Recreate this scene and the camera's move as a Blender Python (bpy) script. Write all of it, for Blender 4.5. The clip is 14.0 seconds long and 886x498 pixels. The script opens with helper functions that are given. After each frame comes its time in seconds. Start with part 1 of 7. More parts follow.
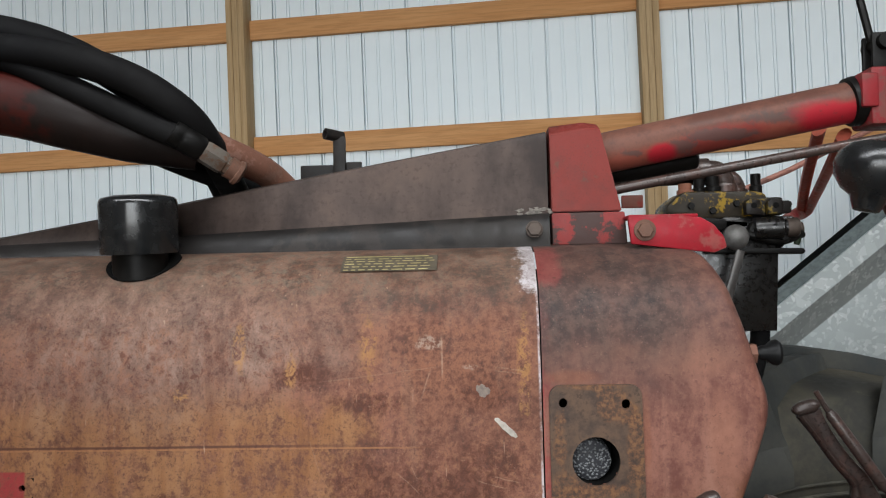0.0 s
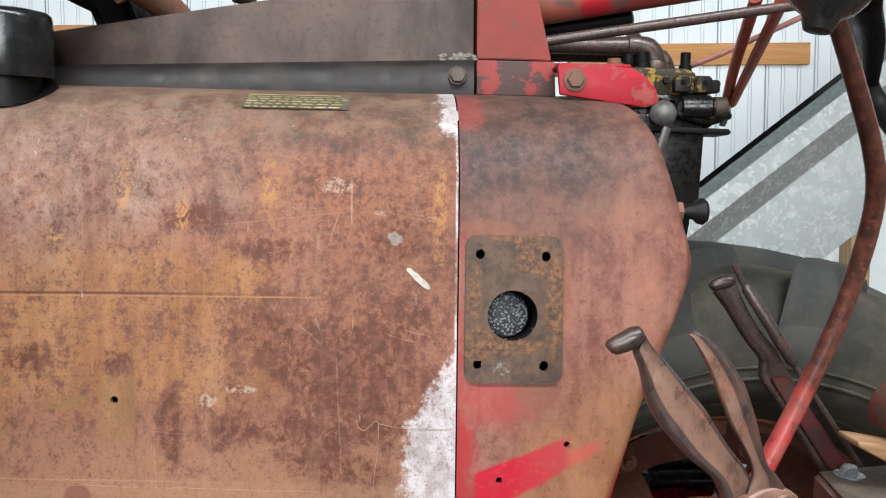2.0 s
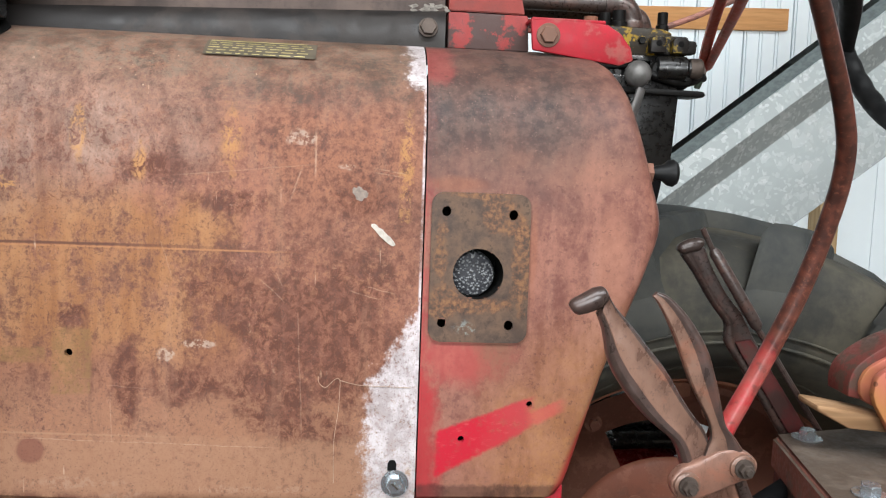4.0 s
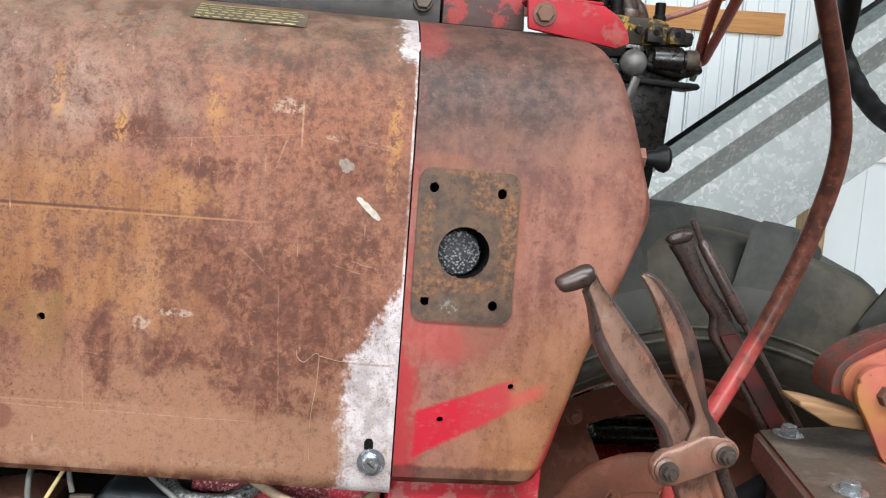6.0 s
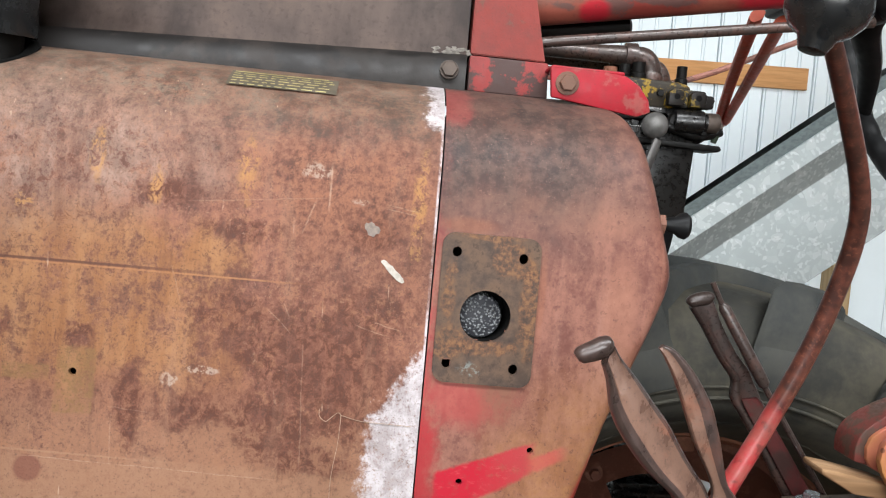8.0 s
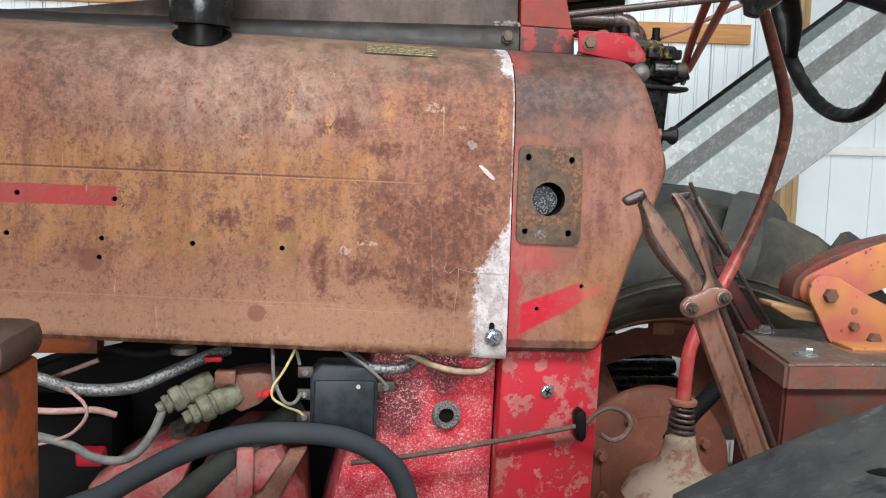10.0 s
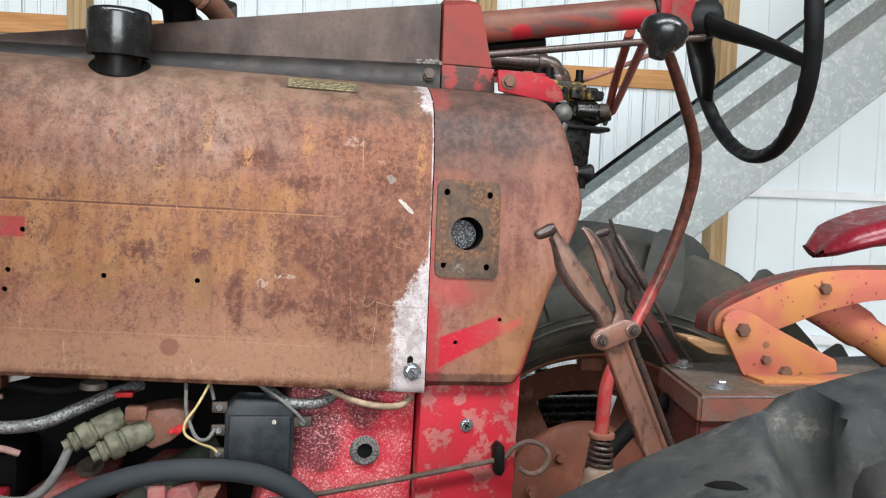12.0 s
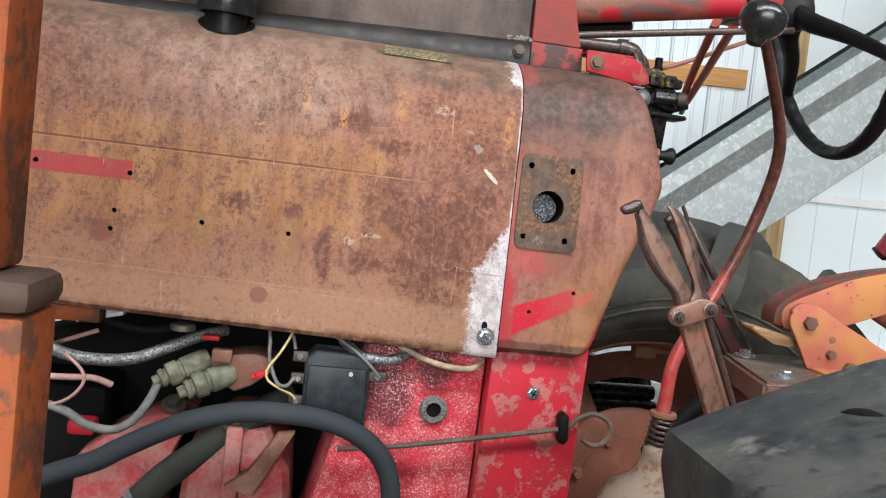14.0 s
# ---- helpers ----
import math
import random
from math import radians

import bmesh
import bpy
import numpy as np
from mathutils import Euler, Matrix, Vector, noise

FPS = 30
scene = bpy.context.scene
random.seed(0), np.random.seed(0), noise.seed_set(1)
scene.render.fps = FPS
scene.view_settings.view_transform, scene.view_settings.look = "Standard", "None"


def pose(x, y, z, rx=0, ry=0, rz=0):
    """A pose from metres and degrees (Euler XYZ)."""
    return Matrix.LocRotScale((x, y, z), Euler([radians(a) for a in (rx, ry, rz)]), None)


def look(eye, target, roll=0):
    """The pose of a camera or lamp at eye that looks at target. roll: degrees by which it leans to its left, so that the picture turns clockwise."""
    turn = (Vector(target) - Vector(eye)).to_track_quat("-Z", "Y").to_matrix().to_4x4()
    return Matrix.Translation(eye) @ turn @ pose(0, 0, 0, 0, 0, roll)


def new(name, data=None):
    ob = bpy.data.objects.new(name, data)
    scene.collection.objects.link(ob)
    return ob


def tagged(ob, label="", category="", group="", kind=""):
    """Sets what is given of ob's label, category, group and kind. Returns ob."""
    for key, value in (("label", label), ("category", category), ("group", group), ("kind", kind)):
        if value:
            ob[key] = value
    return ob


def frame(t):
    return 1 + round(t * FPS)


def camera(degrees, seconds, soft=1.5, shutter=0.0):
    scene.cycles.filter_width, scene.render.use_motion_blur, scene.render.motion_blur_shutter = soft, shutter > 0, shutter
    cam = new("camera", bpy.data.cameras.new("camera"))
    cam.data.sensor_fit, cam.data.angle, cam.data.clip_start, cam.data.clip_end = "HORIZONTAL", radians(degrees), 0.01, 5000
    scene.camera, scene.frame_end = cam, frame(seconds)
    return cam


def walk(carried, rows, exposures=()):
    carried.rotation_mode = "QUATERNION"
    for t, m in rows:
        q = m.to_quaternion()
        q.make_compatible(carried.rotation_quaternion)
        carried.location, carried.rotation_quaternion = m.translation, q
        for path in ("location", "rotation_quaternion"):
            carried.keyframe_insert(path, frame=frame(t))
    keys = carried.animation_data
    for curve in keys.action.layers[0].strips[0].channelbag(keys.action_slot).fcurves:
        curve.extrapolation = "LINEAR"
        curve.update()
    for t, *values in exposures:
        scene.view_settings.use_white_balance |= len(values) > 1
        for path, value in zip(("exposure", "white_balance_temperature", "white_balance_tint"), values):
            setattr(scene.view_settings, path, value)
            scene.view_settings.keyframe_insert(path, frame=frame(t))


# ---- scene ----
cam = camera(57.5, 14.0, 1.15)
PATH = [
    (0, (-0.057, -0.985, 1.717), (-0.146, 1.013, 1.761), -1.2),
    (0.5, (-0.073, -0.999, 1.721), (-0.219, 0.994, 1.804), -0.9),
    (1, (-0.074, -0.992, 1.722), (-0.257, 0.998, 1.799), -0.3),
    (1.5, (-0.062, -0.961, 1.676), (-0.199, 1.034, 1.665), -1.0),
    (2, (-0.053, -0.906, 1.624), (0.059, 1.085, 1.472), 1.0),
    (2.5, (-0.051, -0.904, 1.625), (0.061, 1.085, 1.45), 1.5),
    (3, (-0.048, -0.898, 1.619), (0.059, 1.089, 1.42), 2.1),
    (3.5, (-0.045, -0.891, 1.616), (0.094, 1.091, 1.39), 2.4),
    (4, (-0.042, -0.891, 1.619), (0.135, 1.085, 1.371), 2.4),
    (6.5, (-0.037, -0.876, 1.596), (0.15, 1.098, 1.336), 5.5),
    (7, (-0.041, -0.886, 1.602), (0.11, 1.094, 1.364), 5.7),
    (7.5, (-0.04, -0.884, 1.605), (0.116, 1.099, 1.401), 5.7),
    (8, (-0.041, -0.893, 1.621), (0.104, 1.096, 1.465), 5.5),
    (8.5, (-0.143, -1.031, 1.628), (0.051, 0.947, 1.406), 3.6),
    (8.7, (-0.176, -1.1, 1.613), (0.06, 0.872, 1.378), 2.8),
    (10.8, (-0.276, -1.368, 1.531), (-0.019, 0.606, 1.337), 2.7),
    (11, (-0.253, -1.352, 1.537), (0.014, 0.622, 1.355), 3.0),
    (11.5, (-0.223, -1.349, 1.529), (0.1, 0.621, 1.412), 2.8),
    (12, (-0.225, -1.356, 1.531), (0.156, 0.604, 1.417), 3.2),
    (12.5, (-0.223, -1.391, 1.529), (0.174, 0.566, 1.419), 3.5),
    (13, (-0.203, -1.413, 1.51), (0.152, 0.551, 1.382), 4.5),
    (13.5, (-0.18, -1.399, 1.491), (0.115, 0.573, 1.333), 5.1),
    (14, (-0.297, -1.389, 1.495), (-0.013, 0.584, 1.341), 7.0),
]
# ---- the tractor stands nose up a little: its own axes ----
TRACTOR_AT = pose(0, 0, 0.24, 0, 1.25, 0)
EXPOSURES = [(0.0, -0.57), (0.5, -0.30), (1.0, -0.30), (1.5, -0.52), (2.0, 0.09), (2.5, 0.13), (4.0, 0.13), (14.0, 0.14)]
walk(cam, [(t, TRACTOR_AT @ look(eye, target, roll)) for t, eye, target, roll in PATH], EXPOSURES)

# ---- world and light ----
world = bpy.data.worlds.new("sky")
scene.world = world
world.use_nodes = True
wt = world.node_tree
sky = wt.nodes.new("ShaderNodeTexSky")
sky.sky_type, sky.sun_disc = "NISHITA", False
sky.sun_elevation, sky.sun_rotation = radians(40), radians(200)
wt.links.new(sky.outputs[0], wt.nodes["Background"].inputs[0])
wt.nodes["Background"].inputs[1].default_value = 0.15

sun = new("sun", bpy.data.lights.new("sun", "SUN"))
sun.data.energy, sun.data.angle, sun.data.color = 1.0, radians(12), (1.0, 0.96, 0.9)
sun.matrix_world = look((4, -14, 14), (0, 0, 0))


def area_lamp(name, w, h, watts, at, to, colour=(1, 1, 1)):
    ob = new(name, bpy.data.lights.new(name, "AREA"))
    ob.data.shape, ob.data.size, ob.data.size_y, ob.data.energy, ob.data.color = "RECTANGLE", w, h, watts, colour
    ob.matrix_world = look(at, to)
    return ob


area_lamp("door_daylight", 6.0, 2.6, 690, (-1.0, -6.9, 2.85), (-1.0, 0, 2.0), (0.93, 0.97, 1.0))
# added fill from above, set in an assumed roof opening
area_lamp("overhead_fill", 8.9, 1.15, 720, (0.5, -2.6, 5.25), (0.5, -2.6, 0.0), (0.93, 0.97, 1.0))


# ---- materials ----
class Mat:
    """A node material: principled shader, with short calls for its nodes."""

    def __init__(self, name, rough=0.6, metal=0.0):
        self.m = bpy.data.materials.new(name)
        self.m.use_nodes = True
        self.t = self.m.node_tree
        self.p = self.t.nodes["Principled BSDF"]
        self.p.inputs["Roughness"].default_value = rough
        self.p.inputs["Metallic"].default_value = metal
        self.p.inputs["Specular IOR Level"].default_value = 0.45 if rough < 0.36 else 0.14
        self.tc = self.t.nodes.new("ShaderNodeTexCoord").outputs["Object"]

    def node(self, kind, **ins):
        n = self.t.nodes.new(kind)
        for k, v in ins.items():
            key = k.replace("_", " ")
            self.put(n.inputs[key], v)
        return n

    def put(self, socket, v):
        if isinstance(v, bpy.types.NodeSocket):
            self.t.links.new(v, socket)
        else:
            socket.default_value = v

    def stretch(self, sx, sy, sz, shift=(0, 0, 0)):
        n = self.t.nodes.new("ShaderNodeMapping")
        self.put(n.inputs["Vector"], self.tc)
        n.inputs["Scale"].default_value = (sx, sy, sz)
        n.inputs["Location"].default_value = shift
        return n.outputs[0]

    def noise(self, scale, detail=4.0, rough=0.55, vec=None, dist=0.0):
        n = self.t.nodes.new("ShaderNodeTexNoise")
        self.put(n.inputs["Vector"], vec or self.tc)
        n.inputs["Scale"].default_value, n.inputs["Detail"].default_value = scale, detail
        n.inputs["Roughness"].default_value, n.inputs["Distortion"].default_value = rough, dist
        return n.outputs[0]

    def voronoi(self, scale, feature="F1", out="Distance", vec=None):
        n = self.t.nodes.new("ShaderNodeTexVoronoi")
        n.feature = feature
        self.put(n.inputs["Vector"], vec or self.tc)
        n.inputs["Scale"].default_value = scale
        return n.outputs[out]

    def ramp(self, fac, lo, hi, a=0.0, b=1.0):
        n = self.t.nodes.new("ShaderNodeMapRange")
        n.interpolation_type = "SMOOTHSTEP"
        self.put(n.inputs[0], fac)
        for i, v in enumerate((lo, hi, a, b)):
            self.put(n.inputs[i + 1], v)
        return n.outputs[0]

    def math(self, op, a, b=0.0):
        n = self.t.nodes.new("ShaderNodeMath")
        n.operation = op
        self.put(n.inputs[0], a)
        self.put(n.inputs[1], b)
        return n.outputs[0]

    def mix(self, fac, a, b):
        n = self.t.nodes.new("ShaderNodeMix")
        n.data_type = "RGBA"
        self.put(n.inputs["Factor"], fac)
        for key, v in (("A", a), ("B", b)):
            s = [i for i in n.inputs if i.name == key and i.type == "RGBA"][0]
            self.put(s, v if isinstance(v, bpy.types.NodeSocket) else (*v, 1.0))
        return [o for o in n.outputs if o.type == "RGBA"][0]

    def blob(self, x, z, cx, cz, rx, rz, wobble, amount=0.8, soft=0.35):
        """A soft-edged spot with a ragged outline, 1 inside and 0 outside."""
        dx = self.math("MULTIPLY", self.math("SUBTRACT", x, cx), 1.0 / rx)
        dz = self.math("MULTIPLY", self.math("SUBTRACT", z, cz), 1.0 / rz)
        d = self.math("SQRT", self.math("ADD", self.math("MULTIPLY", dx, dx), self.math("MULTIPLY", dz, dz)))
        d = self.math("ADD", d, self.math("MULTIPLY", self.math("SUBTRACT", wobble, 0.5), amount * 2.0))
        return self.ramp(d, 1.0 + soft, 1.0 - soft)

    def scratch(self, x, z, x0, z0, x1, z1, wide, wobble):
        """A thin ragged line between two points, 1 on it."""
        n = math.hypot(x1 - x0, z1 - z0)
        ux, uz = (x1 - x0) / n, (z1 - z0) / n
        dx, dz = self.math("SUBTRACT", x, x0), self.math("SUBTRACT", z, z0)
        along = self.math("ADD", self.math("MULTIPLY", dx, ux), self.math("MULTIPLY", dz, uz))
        off = self.math("ABSOLUTE", self.math("ADD", self.math("SUBTRACT", self.math("MULTIPLY", dx, -uz), self.math("MULTIPLY", dz, -ux)), self.math("MULTIPLY", self.math("SUBTRACT", wobble, 0.5), 0.006)))
        ends = self.math("MULTIPLY", self.ramp(along, 0.0, n * 0.2), self.ramp(along, n, n * 0.8))
        return self.math("MULTIPLY", self.ramp(off, wide, wide * 0.3), ends)

    def axis(self, k):
        n = self.t.nodes.new("ShaderNodeSeparateXYZ")
        self.put(n.inputs[0], self.tc)
        return n.outputs[k]

    def done(self, colour, rough=None, bump=None, strength=0.2, distance=0.002, metal=None):
        self.put(self.p.inputs["Base Color"], colour if isinstance(colour, bpy.types.NodeSocket) else (*colour, 1.0))
        if rough is not None:
            self.put(self.p.inputs["Roughness"], rough)
        if metal is not None:
            self.put(self.p.inputs["Metallic"], metal)
        if bump is not None:
            n = self.t.nodes.new("ShaderNodeBump")
            n.inputs["Strength"].default_value, n.inputs["Distance"].default_value = strength, distance
            self.put(n.inputs["Height"], bump)
            self.t.links.new(n.outputs[0], self.p.inputs["Normal"])
        return self.m


def worn_paint(name, paint, under, dirt, amount=0.5, rough=0.55, scale=14.0, metal=0.0):
    """Old paint: worn through in patches to what lies under it, with dirt in the grain."""
    m = Mat(name, rough, metal)
    big, fine, grit = m.noise(scale, 6, 0.6), m.noise(scale * 6, 4, 0.6), m.noise(scale * 30, 2)
    worn = m.ramp(m.math("ADD", big, m.math("MULTIPLY", fine, 0.35)), 0.85 - amount * 0.35, 0.93 - amount * 0.35)
    c = m.mix(worn, paint, under)
    c = m.mix(m.ramp(m.noise(scale * 0.5, 5, 0.65), 0.42, 0.72, 0.0, 0.6), c, dirt)
    c = m.mix(m.ramp(grit, 0.55, 0.75, 0.0, 0.35), c, dirt)
    return m.done(c, m.ramp(fine, 0.3, 0.7, rough - 0.1, rough + 0.15), m.math("ADD", fine, m.math("MULTIPLY", grit, 0.5)), 0.25, 0.001)


def hood_rust():
    m = Mat("rusted_hood_steel", 0.6)
    m.p.inputs["Specular IOR Level"].default_value = 0.13
    x, z = m.axis(0), m.axis(2)
    mid = m.noise(11, 9, 0.7, m.stretch(1.0, 1.0, 0.75, (1.3, 0, 4.2)), 0.3)
    patch = m.noise(34, 9, 0.75, m.stretch(1.0, 1.0, 0.7, (7.3, 0, 2.2)), 0.3)
    run = m.noise(30, 6, 0.65, m.stretch(1.0, 1.0, 0.1))
    fine = m.noise(120, 7, 0.7)
    grit = m.noise(420, 3, 0.65)
    mix2 = m.math("ADD", m.math("MULTIPLY", patch, 0.6), m.math("MULTIPLY", fine, 0.4))
    # warm red-brown ground
    crisp = m.noise(85, 10, 0.78, m.stretch(1.0, 1.0, 0.85, (3.1, 0, 8.7)), 0.5)
    c = m.mix(m.ramp(mix2, 0.40, 0.60), (0.092, 0.035, 0.022), (0.205, 0.090, 0.056))
    c = m.mix(m.ramp(mid, 0.44, 0.62, 0.0, 0.55), c, (0.225, 0.098, 0.066))
    # ochre rust along the crease and below it, towards the front
    band = m.math("MULTIPLY", m.ramp(m.math("ADD", z, m.math("MULTIPLY", m.math("SUBTRACT", mid, 0.5), 0.22)), 1.335, 1.41), m.ramp(m.math("ADD", z, m.math("MULTIPLY", m.math("SUBTRACT", mid, 0.5), 0.16)), 1.58, 1.53))
    ochre = m.math("MULTIPLY", band, m.ramp(m.math("ADD", x, m.math("MULTIPLY", m.math("SUBTRACT", mid, 0.5), 0.5)), -0.14, -0.27))
    c = m.mix(m.math("MULTIPLY", ochre, m.ramp(mix2, 0.42, 0.54, 0.25, 0.9)), c, m.mix(m.ramp(run, 0.38, 0.62), (0.20, 0.086, 0.034), (0.275, 0.136, 0.06)))
    low = m.math("MULTIPLY", m.ramp(m.math("ADD", z, m.math("MULTIPLY", m.math("SUBTRACT", mid, 0.5), 0.14)), 1.37, 1.32), m.ramp(mix2, 0.36, 0.56, 0.35, 0.95))
    c = m.mix(low, c, (0.212, 0.105, 0.062))
    # pale worn cloud on the upper side towards the front, streaked downwards
    cloudy = m.math("ADD", m.math("MULTIPLY", mid, 0.7), m.math("MULTIPLY", run, 0.3))
    cloud = m.math("MAXIMUM", m.blob(x, z, -0.50, 1.625, 0.17, 0.075, cloudy, 1.7, 0.8), m.blob(x, z, -0.33, 1.625, 0.09, 0.05, cloudy, 2.0, 0.9))
    cloud = m.math("MULTIPLY", cloud, m.ramp(run, 0.36, 0.58, 0.45, 0.95))
    c = m.mix(m.math("MULTIPLY", cloud, m.ramp(crisp, 0.40, 0.52, 0.25, 0.85)), c, m.mix(m.ramp(patch, 0.4, 0.62), (0.175, 0.112, 0.087), (0.262, 0.182, 0.145)))
    # deep brown stains at the rear and round the crease
    rag = m.math("ADD", m.math("MULTIPLY", mid, 0.5), m.math("ADD", m.math("MULTIPLY", patch, 0.3), m.math("MULTIPLY", fine, 0.2)))
    stain = m.blob(x, z, -0.125, 1.425, 0.105, 0.075, rag, 1.9, 0.5)
    for cx, cz, rx, rz in ((-0.20, 1.46, 0.05, 0.03), (-0.05, 1.47, 0.05, 0.035), (-0.145, 1.345, 0.05, 0.04), (-0.10, 1.295, 0.045, 0.03), (-0.075, 1.37, 0.04, 0.05), (-0.235, 1.35, 0.035, 0.022), (-0.302, 1.35, 0.014, 0.05), (-0.36, 1.424, 0.016, 0.014), (-0.187, 1.553, 0.045, 0.015), (-0.055, 1.56, 0.035, 0.02), (-0.28, 1.585, 0.03, 0.016), (-0.46, 1.43, 0.02, 0.02), (-0.13, 1.675, 0.03, 0.012)):
        stain = m.math("MAXIMUM", stain, m.blob(x, z, cx, cz, rx, rz, rag, 2.3, 0.45))
    for cx, cz, rx, rz in ((-0.195, 1.387, 0.022, 0.018), (-0.215, 1.325, 0.02, 0.014), (-0.21, 1.41, 0.012, 0.01)):
        stain = m.math("MULTIPLY", stain, m.math("SUBTRACT", 1.0, m.math("MULTIPLY", m.blob(x, z, cx, cz, rx, rz, rag, 2.2, 0.5), 0.8)))
    c = m.mix(m.math("MULTIPLY", stain, m.ramp(m.math("ADD", m.math("MULTIPLY", crisp, 0.6), m.math("MULTIPLY", patch, 0.4)), 0.48, 0.58, 0.95, 0.3)), c, m.mix(m.ramp(crisp, 0.42, 0.58), (0.070, 0.023, 0.0135), (0.120, 0.045, 0.028)))
    # orange bloom above the stain and flecks in short vertical rows
    bloom = m.blob(x, z, -0.08, 1.60, 0.09, 0.05, rag, 1.4, 0.3)
    c = m.mix(m.math("MULTIPLY", bloom, m.ramp(fine, 0.42, 0.56, 0.0, 0.45)), c, (0.235, 0.095, 0.052))
    speck = m.math("MULTIPLY", m.ramp(mid, 0.47, 0.58), m.ramp(fine, 0.5, 0.6))
    c = m.mix(m.math("MULTIPLY", speck, 0.35), c, (0.255, 0.12, 0.062))
    for cx, cz, rx, rz in ((-0.196, 1.622, 0.012, 0.036), (-0.292, 1.592, 0.007, 0.022), (-0.357, 1.618, 0.007, 0.028), (-0.43, 1.565, 0.01, 0.008), (-0.005, 1.60, 0.008, 0.05)):
        c = m.mix(m.math("MULTIPLY", m.blob(x, z, cx, cz, rx, rz, patch, 1.6, 0.4), m.ramp(crisp, 0.47, 0.54, 0.0, 0.75)), c, (0.33, 0.165, 0.058))
    c = m.mix(m.math("MULTIPLY", m.ramp(fine, 0.46, 0.36), m.ramp(patch, 0.38, 0.55, 0.8, 0.1)), c, (0.085, 0.036, 0.026))
    c = m.mix(m.ramp(run, 0.56, 0.68, 0.0, 0.3), c, (0.235, 0.125, 0.08))
    c = m.mix(m.ramp(run, 0.42, 0.31, 0.0, 0.42), c, (0.085, 0.038, 0.027))
    # crisp dark pits and pale worn grains all over
    pits = m.math("MULTIPLY", m.ramp(m.noise(210, 5, 0.7, None, 0.3), 0.56, 0.62), m.ramp(patch, 0.36, 0.56, 0.85, 0.25))
    c = m.mix(m.math("MULTIPLY", pits, 0.8), c, (0.062, 0.026, 0.018))
    c = m.mix(m.math("MULTIPLY", m.ramp(crisp, 0.45, 0.39), m.ramp(mid, 0.35, 0.6, 0.75, 0.25)), c, (0.082, 0.034, 0.023))
    c = m.mix(m.math("MULTIPLY", m.ramp(m.noise(260, 4, 0.7, m.stretch(1, 1, 1, (5, 5, 1))), 0.60, 0.66), m.ramp(mid, 0.42, 0.6, 0.05, 0.42)), c, (0.29, 0.165, 0.108))
    # olive ghosts of old lettering plates
    for x0, x1, z0, z1 in ((-0.44, -0.386, 1.371, 1.391), (-0.382, -0.337, 1.338, 1.413), (-0.52, -0.48, 1.345, 1.41), (-0.60, -0.53, 1.372, 1.394)):
        e = m.math("MULTIPLY", m.math("SUBTRACT", patch, 0.5), 0.012)
        inside = m.math("MULTIPLY", m.math("MULTIPLY", m.ramp(m.math("ADD", x, e), x0, x0 + 0.004), m.ramp(m.math("ADD", x, e), x1, x1 - 0.004)), m.math("MULTIPLY", m.ramp(m.math("ADD", z, e), z0, z0 + 0.004), m.ramp(m.math("ADD", z, e), z1, z1 - 0.004)))
        c = m.mix(m.math("MULTIPLY", inside, m.ramp(fine, 0.4, 0.6, 0.65, 0.2)), c, (0.175, 0.098, 0.038))
    # pale scuffs
    for cx, cz, rx, rz in ((-0.122, 1.624, 0.014, 0.008), (-0.225, 1.396, 0.018, 0.004), (-0.26, 1.384, 0.008, 0.006), (-0.355, 1.243, 0.045, 0.006), (-0.30, 1.229, 0.03, 0.004), (-0.072, 1.594, 0.008, 0.004), (-0.16, 1.236, 0.05, 0.004), (-0.55, 1.243, 0.06, 0.005)):
        c = m.mix(m.math("MULTIPLY", m.blob(x, z, cx, cz, rx, rz, patch, 1.6, 0.3), m.ramp(fine, 0.46, 0.56, 0.0, 0.7)), c, (0.33, 0.25, 0.20))
    # grey-brown dust over the shoulder, then darker blotches towards the top
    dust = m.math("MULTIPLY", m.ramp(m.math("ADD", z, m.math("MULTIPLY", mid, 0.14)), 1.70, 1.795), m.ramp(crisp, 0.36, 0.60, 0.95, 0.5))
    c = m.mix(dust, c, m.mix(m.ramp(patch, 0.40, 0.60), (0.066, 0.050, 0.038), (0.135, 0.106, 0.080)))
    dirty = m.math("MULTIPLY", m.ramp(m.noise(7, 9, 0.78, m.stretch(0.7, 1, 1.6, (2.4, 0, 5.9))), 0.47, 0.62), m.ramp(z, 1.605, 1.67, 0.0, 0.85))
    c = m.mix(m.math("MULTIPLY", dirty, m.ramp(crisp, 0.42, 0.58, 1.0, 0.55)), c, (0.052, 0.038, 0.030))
    # tan band and flaking along the lower edge
    foot = m.math("MULTIPLY", m.ramp(m.math("ADD", z, m.math("MULTIPLY", m.math("SUBTRACT", patch, 0.5), 0.05)), 1.30, 1.285), m.ramp(fine, 0.35, 0.55, 0.35, 0.8))
    c = m.mix(foot, c, (0.235, 0.125, 0.075))
    # dark rim: flaking, plus the lower edge's shadow line put into the colour
    rim = m.math("MULTIPLY", m.ramp(m.math("ADD", z, m.math("MULTIPLY", x, 0.031)), 1.226, 1.213), m.ramp(patch, 0.62, 0.42))
    c = m.mix(rim, c, (0.09, 0.035, 0.022))
    # primer showing along the rear edge, wide low down and again at the shoulder
    ragged = m.math("ADD", m.math("MULTIPLY", m.noise(70, 8, 0.8, m.stretch(0.6, 1, 0.5)), 0.07), m.math("MULTIPLY", fine, 0.035))
    low = m.math("ADD", m.ramp(z, 1.55, 1.32, -0.035, 0.076), -0.034)
    edge = m.math("ADD", m.math("SUBTRACT", m.math("ADD", x, low), 0.018), ragged)
